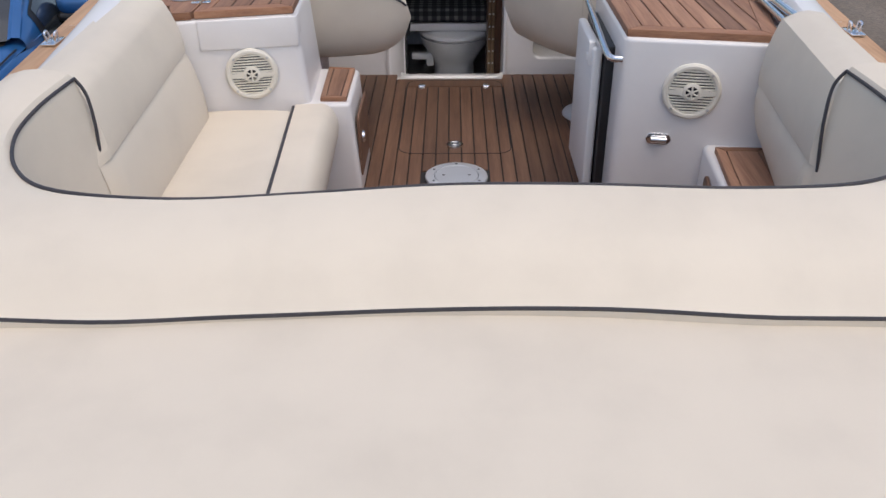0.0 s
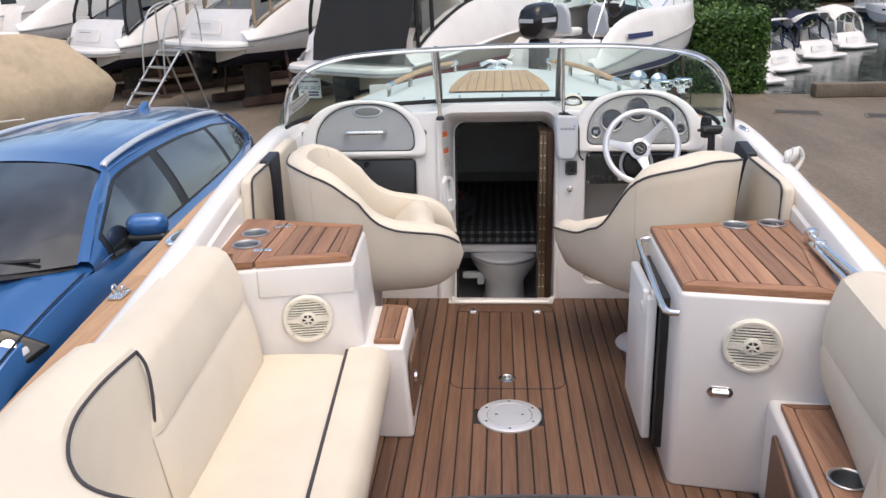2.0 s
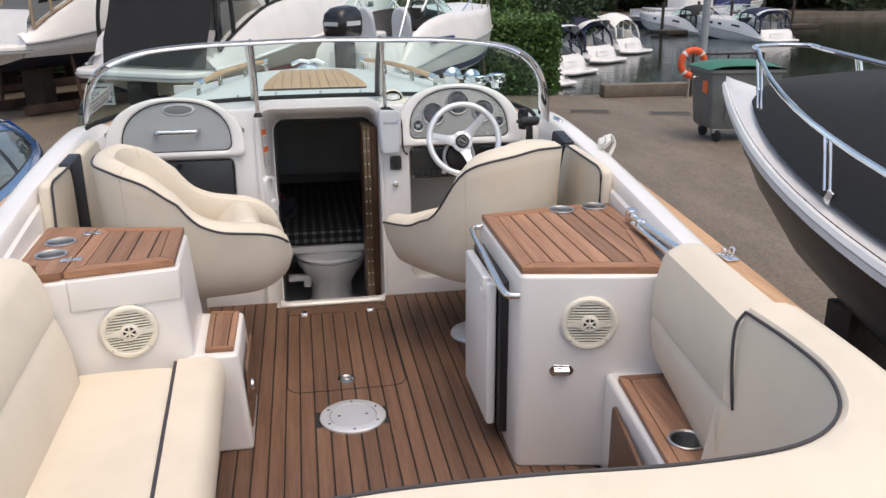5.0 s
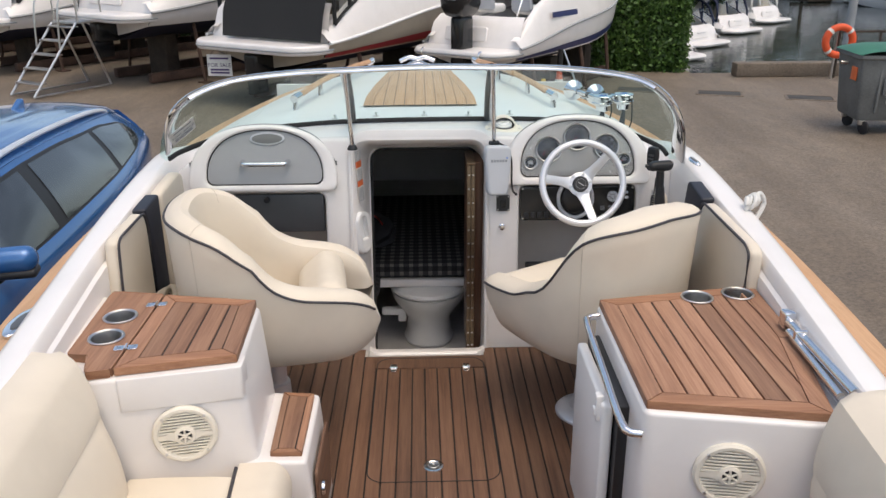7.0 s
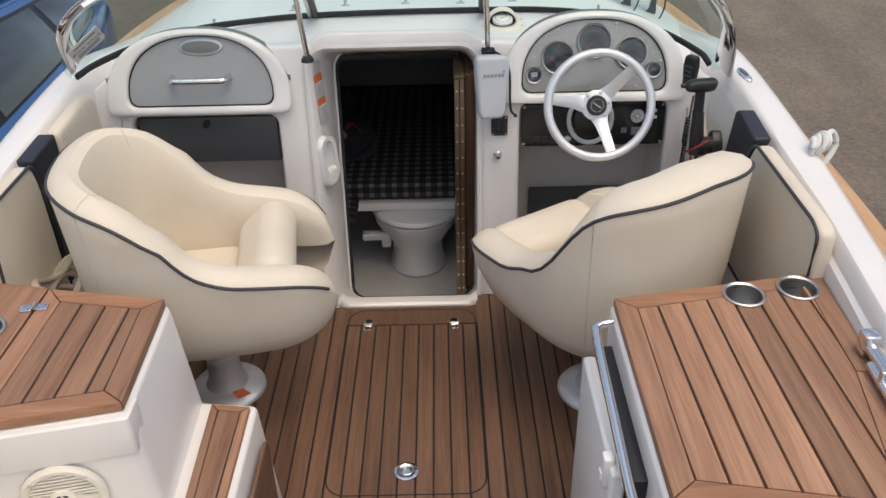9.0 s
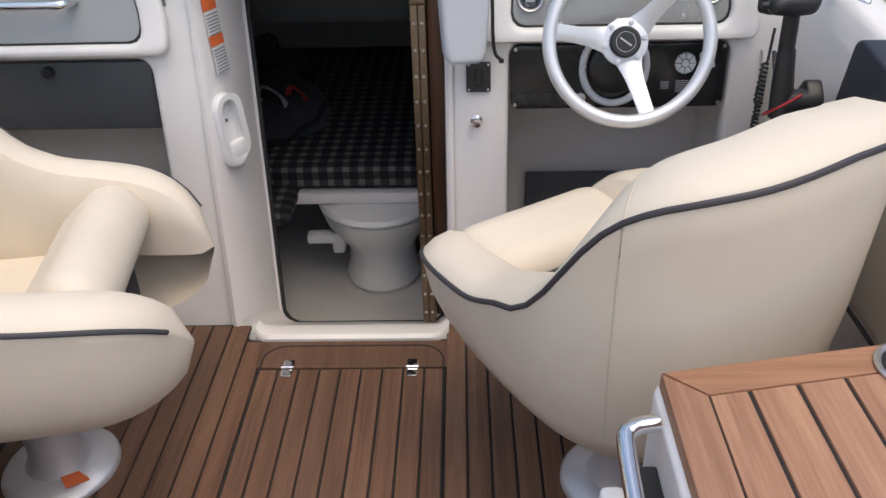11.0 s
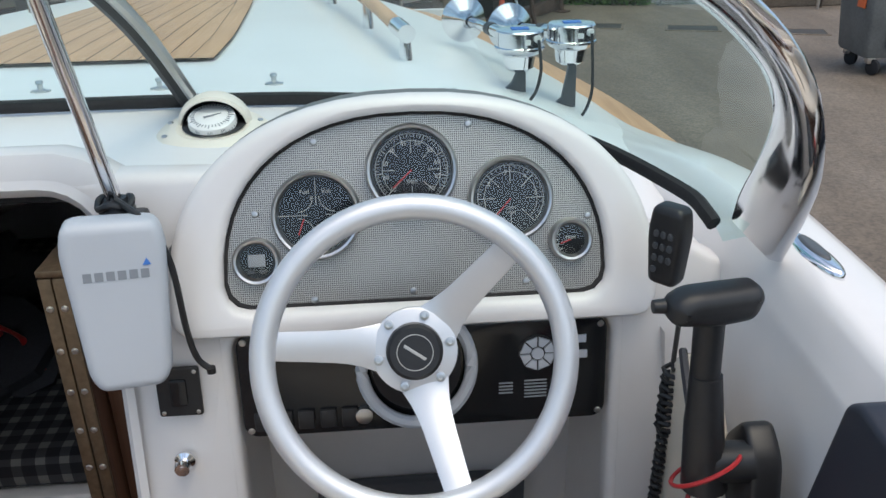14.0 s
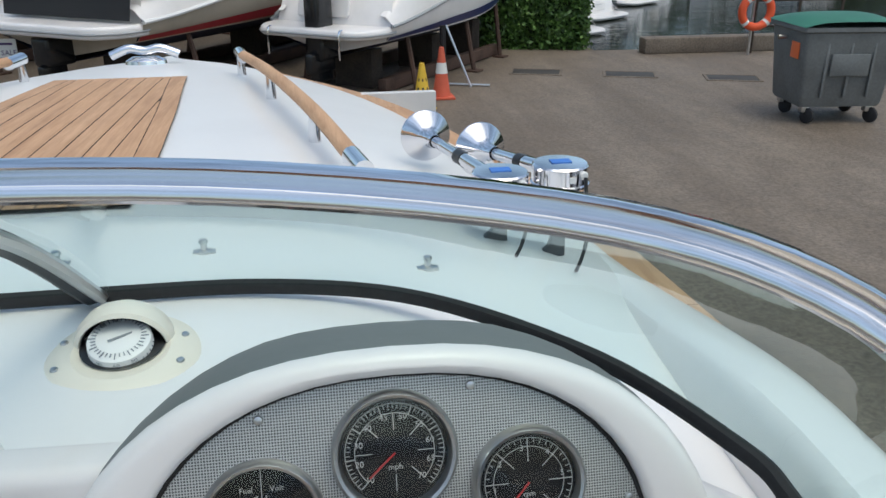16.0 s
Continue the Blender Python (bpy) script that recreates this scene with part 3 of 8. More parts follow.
def frame_band():
    """The metal trailing edge of the screen: a band that widens round the corners to its feet."""
    rows = []
    n = len(top_c) - 1
    raw = [(base_c[k] - q + Vector((0, 0.25 * max(0.0, abs(2 * k / n - 1) - 0.55), 0))).normalized() for k, q in enumerate(top_c)]
    for k, q in enumerate(top_c):
        u = abs(2 * k / n - 1)
        along = (top_c[min(k + 3, n)] - top_c[max(k - 3, 0)]).normalized()
        down = sum((raw[max(0, min(n, k + d))] for d in range(-8, 9)), Vector((0, 0, 0)))
        down = (down - along * down.dot(along)).normalized()
        face = along.cross(down)
        w = 0.013 + 0.034 * min(1.0, max(0.0, (u - 0.30) / 0.35)) + 0.022 * min(1.0, max(0.0, (u - 0.82) / 0.12))
        h = 0.0075
        rows.append([q + down * a + face * b for a, b in ((-0.009, -h * 0.5), (-0.012, 0), (-0.009, h * 0.5), (0, h * 1.25), (w * 0.5, h * 1.1), (w - 0.004, h * 0.9), (w, h * 0.5), (w, -h * 0.5), (w - 0.004, -h * 0.9), (w * 0.5, -h * 1.1), (0, -h * 1.25))])
    return grid(rows, None, close_v=True, caps=True)


def rail_cap():
    """The flat-topped extrusion along the front and sides, up to the corner pieces."""
    rows = []
    n = len(top_c) - 1
    for k, q in enumerate(top_c):
        if abs(2 * k / n - 1) > 0.60:
            continue
        along = (top_c[min(k + 1, n)] - top_c[max(k - 1, 0)]).normalized()
        out = Vector((0, 0, 1)).cross(along)
        out = (out if out.y > 0 else -out).normalized()
        up = along.cross(out)
        up = up if up.z > 0 else -up
        rows.append([q + out * a + up * b for a, b in ((-0.022, -0.006), (-0.019, -0.002), (0.004, 0.004), (0.008, 0.002), (0.008, -0.006), (0.004, -0.010), (-0.019, -0.014), (-0.022, -0.011))])
    return grid(rows, None, close_v=True, caps=True)


part("glazing_seal", tube([q + (base_c[k] - q).normalized() * 0.021 for k, q in enumerate(top_c) if abs(2 * k / (len(top_c) - 1) - 1) < 0.52], 0.0065, 8), RUBBER, screen, "black rubber glazing seal")
part("rail_cap", rail_cap(), CHROME, screen, "polished flat top rail")
part("top_frame", frame_band(), CHROME, screen, "polished metal top rail")
part("base_seal", tube(base_c[4:-4], 0.009, 8, flat=1.3), RUBBER, screen, "black rubber base seal")
for k in (36, 48):
    mid = base_c[k].lerp(top_c[k], 0.5) + Vector((0, 0.05, 0))
    part("mullion", tube(smooth_path([base_c[k], mid, top_c[k]], 6), 0.014, 8), BLACK, screen, "dark window mullion")
    part("mullion_trim", tube([q + Vector((0.016 if k == 48 else -0.016, -0.008, 0)) for q in smooth_path([base_c[k], mid, top_c[k]], 6)], 0.009, 8), STEEL, screen)
for x0, y0, x1, y1 in ((-0.283, 4.085, -0.272, 4.17), (0.318, 4.105, 0.338, 4.20)):
    st = part("stay", tube([(x0, y0, 1.272), (x1, y1, 0.93)], 0.0095, 10), CHROME, screen, "chrome support rod")
    part("stay_foot", lathe([(0.022, 0), (0.022, 0.006), (0.013, 0.02), (0, 0.02)], 16, None, Matrix.Translation((x1, y1, 0.92))), BLACK, st)
# ---- cockpit sole ----
sole = thing("floor", XC, 2.7, 0.0, "oiled teak planked cockpit floor with black caulking", "floor", kind="structure")
part("sole_bed", box(-1.05, 1.12, 0.9, 4.03, -0.06, -0.006, 0), CAULK, sole, "black caulking bed")
for xa, xb in ((-1.05, -0.27), (0.315, 1.12)):
    part("sole_bed", box(xa, xb, 4.03, 4.14, -0.06, -0.006, 0), CAULK, sole, "black caulking bed")
PITCH = 0.0533
HX0, HX1, HY0, HY1 = -0.185, 0.285, 3.105, 3.908

# ---- lounge: aft backrest, port seat and backrests ----
INNER = [(-0.844, 1.85, 0.757), (-0.862, 1.70, 0.748), (-0.855, 1.56, 0.735), (-0.79, 1.42, 0.728), (-0.68, 1.335, 0.725), (-0.45, 1.30, 0.725), (-0.2, 1.315, 0.73), (0.03, 1.335, 0.735), (0.28, 1.335, 0.735), (0.55, 1.325, 0.732), (0.78, 1.35, 0.73), (0.91, 1.43, 0.735), (0.975, 1.56, 0.742), (0.975, 1.70, 0.755), (0.944, 1.84, 0.772)]
OUTER = [(-1.03, 1.85, 0.745), (-1.05, 1.70, 0.73), (-1.06, 1.52, 0.705), (-1.05, 1.30, 0.67), (-0.95, 1.13, 0.63), (-0.6, 1.085, 0.622), (-0.3, 1.095, 0.625), (0.03, 1.108, 0.63), (0.3, 1.108, 0.63), (0.62, 1.09, 0.625), (0.98, 1.11, 0.63), (1.12, 1.28, 0.665), (1.14, 1.5, 0.705), (1.13, 1.7, 0.73), (1.11, 1.84, 0.75)]
inner_c, outer_c = smooth_path(INNER, 6), smooth_path(OUTER, 6)
CENTRE = Vector((0.03, 2.0, 0))
aft = thing("aft_backrest", XC, 1.3, 0.3, "cream vinyl wraparound lounge backrest with dark piping", "backrest")
rows = []
for q, o in zip(inner_c, outer_c):
    inward = (CENTRE - Vector((q.x, q.y, 0))).normalized()
    low = q + inward * 0.075
    row = [(low.x, low.y, 0.34), tuple((q + inward * 0.05).xy) + (0.50,), tuple((q + inward * 0.022).xy) + (q.z - 0.09,), tuple((q + inward * 0.006).xy) + (q.z - 0.025,), tuple(q)]
    for t in (0.06, 0.2, 0.4, 0.6, 0.8, 0.92, 1.0):
        w = q.lerp(o, t)
        lift = 0.022 * math.sin(math.pi * t) + (0.012 if t < 0.9 else 0.0)
        row.append((w.x, w.y, w.z + lift))
    row.append((o.x, o.y + 0.006, o.z - 0.14))
    rows.append(row)
part("cushion", grid(rows), VINYL, aft)
pip = [q + Vector((0, 0, 0.004)) for q in inner_c]
inward = lambda q: (CENTRE - Vector((q.x, q.y, 0))).normalized()
port_end = [Vector((-0.815, 1.815, 0.53)), Vector((-0.812, 1.83, 0.64)), Vector((-0.822, 1.845, 0.72))]
stb_end = [Vector((0.915, 1.80, 0.54)), Vector((0.912, 1.82, 0.65)), Vector((0.922, 1.84, 0.735))]
part("piping", tube(smooth_path(port_end + pip[0:1], 5)[:-1] + pip + smooth_path(pip[-1:] + stb_end[::-1], 5)[1:], 0.0041, 8), PIPING, aft, "charcoal piping")
part("piping", tube([o + Vector((0, 0.004, -0.004)) for o in outer_c[22:64]], 0.0058, 8), PIPING, aft, "charcoal piping")

pad = thing("sun_pad", XC, 0.0, 0.4, "wide cream vinyl sun pad over the engine", "cushion")
rows = []
for y in ys(-1.1, 1.125, 24):
    row = []
    for u in ys(-1, 1, 28):
        e = 1 - abs(u) ** 8
        f = 1.0
        row.append((XC + u * 1.02, y, 0.555 + 0.055 * e * f + 0.012 * math.sin(u * 5 + y * 2) * 0.4))
    rows.append(row)
part("cushion", grid(rows), VINYL, pad)
part("engine_box", box(-0.98, 1.07, -1.15, 1.15, -0.06, 0.54, 0.02), GEL, pad)

port = thing("port_bench", -0.6, 2.0, 0.0, "cream vinyl bench seat with dark piping on a white base", "seat")


def bench_seam(y):
    return -0.428 - 0.0606 * (y - 1.28)


rows, roll_rows = [], []
for y in ys(1.28, 2.705, 30):
    e = bench_seam(y)
    end = math.sqrt(max(0.0, 1 - max(0.0, (y - 2.675) / 0.03) ** 2))
    rows.append([(-0.80, y, 0.30 + 0.062 * end), (-0.70, y, 0.30 + 0.066 * end), (e - 0.06, y, 0.30 + 0.066 * end), (e - 0.012, y, 0.30 + 0.063 * end), (e - 0.002, y, 0.30 + 0.057 * end), (e, y, 0.29)])
for y in ys(1.28, 2.765, 34):
    e = bench_seam(min(y, 2.70))
    o = lerp_table([(1.28, -0.352), (2.0, -0.338), (2.77, -0.366)], y)
    end = math.sqrt(max(0.0, 1 - max(0.0, (y - 2.71) / 0.055) ** 2))
    m_, wid = (e + o) / 2, (o - e) / 2
    row = [(e + 0.001, y, 0.22), (e + 0.001, y, 0.29 + 0.066 * end), (e + 0.006, y, 0.29 + 0.074 * end)]
    for a in ys(0, 90, 9):
        row.append((o - 0.055 + 0.055 * math.sin(radians(a)), y - 0.02 * (1 - end), 0.285 - 0.02 * (1 - end) + 0.083 * end * math.cos(radians(a)) if a < 89 else 0.285))
    row += [(o - 0.004, y - 0.02 * (1 - end), 0.245), (o - 0.025, y - 0.02 * (1 - end), 0.22)]
    roll_rows.append(row)
part("cushion", grid(rows), VINYL, port)
part("front_bolster", grid(roll_rows, caps=True), VINYL, port)
part("piping", tube([(bench_seam(y), y, 0.362) for y in ys(1.28, 2.70, 30)], 0.0055, 8), PIPING, port, "charcoal piping")
b = plate(rounded([(-1.0, 1.2), (-0.40, 1.2), (-0.405, 2.0), (-0.43, 2.70), (-0.55, 2.68), (-1.0, 2.62)], 0.03), (), 0.24, 0.01)
part("base", moved(b, Matrix.Translation((0, 0, 0.118))), GEL, port)
part("catch", join(box(-0.402, -0.385, 2.14, 2.19, 0.12, 0.16, 0.005), tube([(-0.385, 2.15, 0.14), (-0.375, 2.18, 0.14)], 0.008)), CHROME, port, "chrome catch")


def backrest(name, bottom, crease, top, label, parent, hull):
    """A leaning side cushion: lower and upper panels and a rounded top back to the hull side."""
    low_rows, top_rows, seam = [], [], []
    for t in ys(0, 1, 24):
        lo, cr, to, hu = (Vector(a).lerp(Vector(c), t) for a, c in (bottom, crease, top, hull))
        e = min(t, 1 - t)
        end = 1 - (1 - min(1, e / 0.05)) ** 2
        n = Vector((1 if lo.x > to.x else -1, 0, 0.35)).normalized()
        low_rows.append([lo.lerp(cr, s) + n * (0.018 * end * math.sin(math.pi * s) ** 0.6 - 0.012 * (1 - end)) for s in ys(0, 1, 8)])
        row = [cr.lerp(to, s) + n * ((0.024 * end) * math.sin(math.pi * min(1, s * 0.8 + 0.02)) ** 0.55 - 0.012 * (1 - end)) for s in ys(0, 1, 9)]
        mid = to.lerp(hu, 0.5) + Vector((0, 0, 0.024 * end))
        row += [to.lerp(mid, 0.5) + Vector((0, 0, 0.010)), mid, hu + Vector((0, 0, 0.004)), hu + Vector((0, 0, -0.25))]
        top_rows.append(row)
        seam.append(cr + n * 0.001)
    part("lower_panel", grid(low_rows), VINYL, parent)
    part("seam", tube(seam[1:-1], 0.0022, 6), PLASTIC, parent)
    return part("upper_panel", grid(top_rows, None, caps=True), VINYL, parent, label)


pb = thing("lounge_cushion", -0.9, 2.2, 0.36, "cream vinyl side backrest along the port bench", "backrest")
backrest("cushion", ((-0.765, 1.80, 0.34), (-0.785, 2.63, 0.34)), ((-0.80, 1.80, 0.56), (-0.835, 2.65, 0.585)), ((-0.86, 1.82, 0.715), (-0.905, 2.69, 0.735)), "", pb, ((-0.99, 1.82, 0.725), (-1.03, 2.69, 0.745)))
sb = thing("lounge_cushion", 1.0, 2.1, 0.36, "cream vinyl side backrest above the teak step", "backrest")
backrest("cushion", ((0.905, 1.78, 0.33), (0.985, 2.37, 0.39)), ((0.905, 1.80, 0.55), (0.955, 2.38, 0.56)), ((0.955, 1.82, 0.735), (1.0, 2.385, 0.75)), "", sb, ((1.085, 1.82, 0.735), (1.115, 2.40, 0.755)))

# ---- galley locker to starboard ----


def on_z(bm, z):
    return moved(bm, Matrix.Translation((0, 0, z)))


def shrink(poly, d):
    """A polygon moved inwards by d (counter-clockwise order)."""
    out, n = [], len(poly)
    for i in range(n):
        a, b, c = (Vector(poly[(i + k) % n]) for k in (-1, 0, 1))
        e, f = (b - a).normalized(), (c - b).normalized()
        n1, n2 = Vector((-e.y, e.x)), Vector((-f.y, f.x))
        m = (n1 + n2)
        m = m / max(0.3, m.dot(n1))
        out.append(tuple(b + m * d))
    return out


def clip_poly(poly, axis, lo, hi):
    """The part of a polygon between two values of one coordinate."""
    for sign, lim in ((1, lo), (-1, -hi)):
        out, n = [], len(poly)
        for i in range(n):
            p0, p1 = poly[i], poly[(i + 1) % n]
            a, c = sign * p0[axis] - lim, sign * p1[axis] - lim
            if a >= 0:
                out.append(p0)
            if (a >= 0) != (c >= 0):
                t = a / (a - c)
                out.append((p0[0] + (p1[0] - p0[0]) * t, p0[1] + (p1[1] - p0[1]) * t))
        poly = out
        if len(poly) < 3:
            return []
    return poly


def ring_cup(parent, x, y, z, r=0.045):
    """A steel cup holder let into a top."""
    holder = part("cup_holder", lathe([(r + 0.006, 0.0), (r + 0.006, 0.003), (r + 0.002, 0.005), (r - 0.003, 0.002), (r - 0.005, -0.01), (r - 0.007, -0.07), (0, -0.075)], 32, None, Matrix.Translation((x, y, z))), STEEL, parent, "stainless steel cup holder")
    return holder


def teak_top(parent, outline, z, thick, pitch, border, angle, cups=(), start=0.0, span=None):
    """A planked teak top: a mitred border, planks at an angle and black seams, with holes for the cups."""
    holes = [[(x + 0.047 * math.cos(a), y + 0.047 * math.sin(a)) for a in [2 * math.pi * k / 24 for k in range(24)]] for x, y in cups]
    part("seam_bed", on_z(plate(rounded(shrink(outline, 0.008), 0.02), holes, thick - 0.004, 0.002), z - thick / 2 - 0.002), CAULK, parent, "black seams")
    inner = shrink(outline, border)
    n = len(outline)
    for i in range(n):
        quad = [outline[i], outline[(i + 1) % n], inner[(i + 1) % n], inner[i]]
        if any(math.dist(quad[0], quad[1]) < 0.05 for _ in (0,)):
            continue
        quad = shrink(quad, 0.0012)
        touch = [h for h in holes if any(in_poly(q, quad) for q in h)]
        bd = on_z(plate(quad, (), thick, 0.0022, 1), z - thick / 2)
        part("border", drilled(bd, touch, z) if touch else bd, TEAK if abs(quad[0][1] - quad[1][1]) > abs(quad[0][0] - quad[1][0]) else TEAK_X, parent)
    ca, sa = math.cos(radians(angle)), math.sin(radians(angle))
    turned = [(x * ca + y * sa, -x * sa + y * ca) for x, y in inner]
    lo, hi = min(q[0] for q in turned), max(q[0] for q in turned)
    u = lo + start
    while u < hi - 0.004:
        piece = clip_poly(turned, 0, u + 0.0018, min(hi, u + pitch) - 0.0018)
        if len(piece) > 2:
            piece = [(x * ca - y * sa, x * sa + y * ca) for x, y in piece]
            if area(piece) > 0.0008:
                piece = shrink(piece, 0.001)
                touch = [h for h in holes if any(in_poly(q, piece) for q in h)]
                pl = on_z(plate(piece, (), thick, 0.0018, 1), z - thick / 2)
                part("plank", drilled(pl, touch, z) if touch else pl, TEAK, parent)
        u += pitch
    for x, y in cups:
        ring_cup(parent, x, y, z + 0.001)


def area(poly):
    return abs(sum(a[0] * b[1] - b[0] * a[1] for a, b in zip(poly, poly[1:] + poly[:1]))) / 2


def in_poly(q, poly):
    odd = False
    for a, b in zip(poly, poly[1:] + poly[:1]):
        if (a[1] > q[1]) != (b[1] > q[1]) and q[0] < (b[0] - a[0]) * (q[1] - a[1]) / (b[1] - a[1]) + a[0]:
            odd = not odd
    return odd


def inside(poly, loop):
    return all(in_poly(q, poly) for q in loop)


def drilled(bm, loops, z):
    """Cuts round holes right through a body."""
    me = bpy.data.meshes.new("tmp")
    bm.to_mesh(me)
    bm.free()
    ob = new("tmp", me)
    drills = []
    for h in loops:
        cx, cy = sum(q[0] for q in h) / len(h), sum(q[1] for q in h) / len(h)
        dm = bpy.data.meshes.new("tmp")
        c = lathe([(0, -0.1), (0.047, -0.1), (0.047, 0.1), (0, 0.1)], 32, None, Matrix.Translation((cx, cy, z)))
        bmesh.ops.recalc_face_normals(c, faces=c.faces)
        c.to_mesh(dm)
        c.free()
        drills.append(new("tmp", dm))
        md = ob.modifiers.new("cut", "BOOLEAN")
        md.operation, md.object, md.solver = "DIFFERENCE", drills[-1], "EXACT"
    dg = bpy.context.evaluated_depsgraph_get()
    dg.update()
    out = bpy.data.meshes.new_from_object(ob.evaluated_get(dg))
    b = bmesh.new()
    b.from_mesh(out)
    for o in (ob, *drills):
        data = o.data
        bpy.data.objects.remove(o)
        bpy.data.meshes.remove(data)
    bpy.data.meshes.remove(out)
    return b


def cup_loops(cups):
    return [[(x + 0.047 * math.cos(a), y + 0.047 * math.sin(a)) for a in (0, 2.1, 4.2)] for x, y in cups]


LOCK = [(0.570, 2.478), (1.005, 2.400), (1.085, 2.80), (1.105, 3.178), (0.578, 3.085)]
galley = thing("galley_unit", 0.82, 2.8, 0.0, "white moulded galley unit with a planked teak top", "cabinet")
body_plan = [(0.562, 2.462), (1.12, 2.365), (1.13, 3.17), (0.572, 3.10)]
b = plate(rounded(body_plan, 0.03, 5), (), 0.672, 0.012, 3)
for v in b.verts:  # the sides draw in slightly towards the top
    f = 0.012 * (0.336 + v.co.z) / 0.672
    v.co.x += -f if v.co.x > 1.0 else 0
part("body", drilled(on_z(b, 0.333), cup_loops(((0.890, 3.085), (1.028, 3.108))), 0.69), GEL, galley)
teak_top(galley, LOCK, 0.692, 0.024, 0.0605, 0.05, 0.5, cups=((0.890, 3.085), (1.028, 3.108)))
fr = part("fridge", box(0.536, 0.572, 2.60, 3.02, 0.05, 0.60, 0.004), BLACK, galley, "black fridge frame")
door = part("fridge_door", box(0.500, 0.532, 2.63, 3.005, 0.065, 0.585, 0.01, None, 3), WHITE, fr, "white fridge door slightly proud of its frame")
part("door_latch", join(box(0.488, 0.512, 2.655, 2.685, 0.52, 0.60, 0.006), box(0.483, 0.50, 2.66, 2.68, 0.535, 0.56, 0.004)), WHITE, galley)
part("grab_rail", tube(smooth_path([(0.565, 2.475, 0.60), (0.535, 2.485, 0.60), (0.522, 2.53, 0.607), (0.522, 2.75, 0.63), (0.524, 2.98, 0.655), (0.535, 3.02, 0.66), (0.568, 3.03, 0.66)], 6), 0.011, 12), CHROME, galley, "chrome grab rail")


def speaker(name, x, y, z, turn, r=0.088):
    """A round ivory loudspeaker grille with slots and a hub."""
    sp_ = thing(name, x, y, z, "round ivory loudspeaker grille with dark slots", "loudspeaker", "cockpit loudspeakers", turn)
    ring = lathe([(r, 0), (r, 0.008), (r - 0.006, 0.014), (r - 0.014, 0.014), (r - 0.020, 0.008), (r - 0.020, 0)], 40, None, FACE)
    part("ring", ring, PLASTIC, sp_, local=True)
    part("backing", lathe([(0, 0.003), (r - 0.019, 0.003)], 32, None, FACE), DARKGREY, sp_, "dark speaker cone", local=True)
    ri = r - 0.017
    for k in range(-7, 8):
        h = k * 0.0092
        half = math.sqrt(max(0, ri * ri - h * h))
        if abs(k) < 2:
            for s in (-1, 1):
                part("slat", box(s * 0.02, s * half, -0.012, -0.005, h - 0.0032, h + 0.0032, 0.001, None, 1), PLASTIC, sp_, local=True)
        else:
            part("slat", box(-half, half, -0.012, -0.005, h - 0.0023, h + 0.0023, 0.001, None, 1), PLASTIC, sp_, local=True)
    cone = lathe([(0.03, 0.008), (0.028, 0.017), (0.02, 0.02), (0.018, 0.014)], 24, None, FACE)
    cone = lathe([(0.0, 0.022), (0.006, 0.021), (0.008, 0.014)], 12, cone, FACE)
    for k in range(6):
        a = radians(60 * k + 30)
        cone = tube([(0.006 * math.cos(a), -0.017, 0.006 * math.sin(a)), (0.02 * math.cos(a), -0.018, 0.02 * math.sin(a))], 0.003, 6, False, cone)
    for s in (-1, 1):
        cone = grid([[(s * 0.026, -0.016, -0.014), (s * 0.026, -0.016, 0.014)], [(s * 0.05, -0.015, -0.007), (s * 0.05, -0.015, 0.007)], [(s * (ri + 0.002), -0.014, -0.006), (s * (ri + 0.002), -0.014, 0.006)]], cone)
    part("hub", cone, PLASTIC, sp_, local=True)
    for k in range(4):
        a = radians(45 + 90 * k)
        part("screw", lathe([(0.0, 0.017), (0.004, 0.0165), (0.005, 0.013)], 10, None, Matrix.Translation(((r - 0.01) * math.cos(a), 0, (r - 0.01) * math.sin(a))) @ FACE), STEEL, sp_, local=True)
    return sp_


speaker("loudspeaker", 0.775, 2.424, 0.515, -9.8)
speaker("loudspeaker", -0.642, 2.7005, 0.482, 11)
sock = thing("power_socket", 0.697, 2.437, 0.352, "small chrome power socket cover on the galley unit", "socket", rz=-9.8)
part("plate", moved(plate(rounded([(-0.042, 0), (-0.03, -0.019), (0.03, -0.019), (0.042, 0), (0.03, 0.019), (-0.03, 0.019)], 0.008), (), 0.006, 0.002), FACE), CHROME, sock, local=True)
part("cap", tube([(-0.024, -0.01, 0), (0.024, -0.01, 0)], 0.011, 14), CHROME, sock, local=True)

# teak-topped step aft of the galley
step = thing("teak_step", 0.9, 1.9, 0.0, "low white side step with a teak top and locker door", "step")
b = plate(rounded([(0.74, 1.2), (1.08, 1.2), (1.1, 2.42), (0.835, 2.42)], 0.02), (), 0.345, 0.018, 3)
part("body", drilled(on_z(b, 0.17), cup_loops(((0.892, 1.962),)), 0.36), GEL, step)
teak_top(step, [(0.752, 1.45), (0.93, 1.42), (1.005, 2.345), (0.852, 2.352)], 0.362, 0.02, 0.20, 0.03, -9, cups=((0.892, 1.962),))
ld = part("locker_door", moved(plate(rrect(-0.40, 0.0, -0.13, 0.13, 0.025), (), 0.012, 0.004), pose(0.823, 2.30, 0.165, 90, 0, 81)), TEAK_SOLE, step, "teak locker door")
part("ring_latch", lathe([(0.014, 0.006), (0.024, 0.008), (0.026, 0.004), (0.026, 0)], 20, None, pose(0.787, 2.02, 0.20, 90, 0, -81) @ pose(0, 0, 0.006)), CHROME, step)

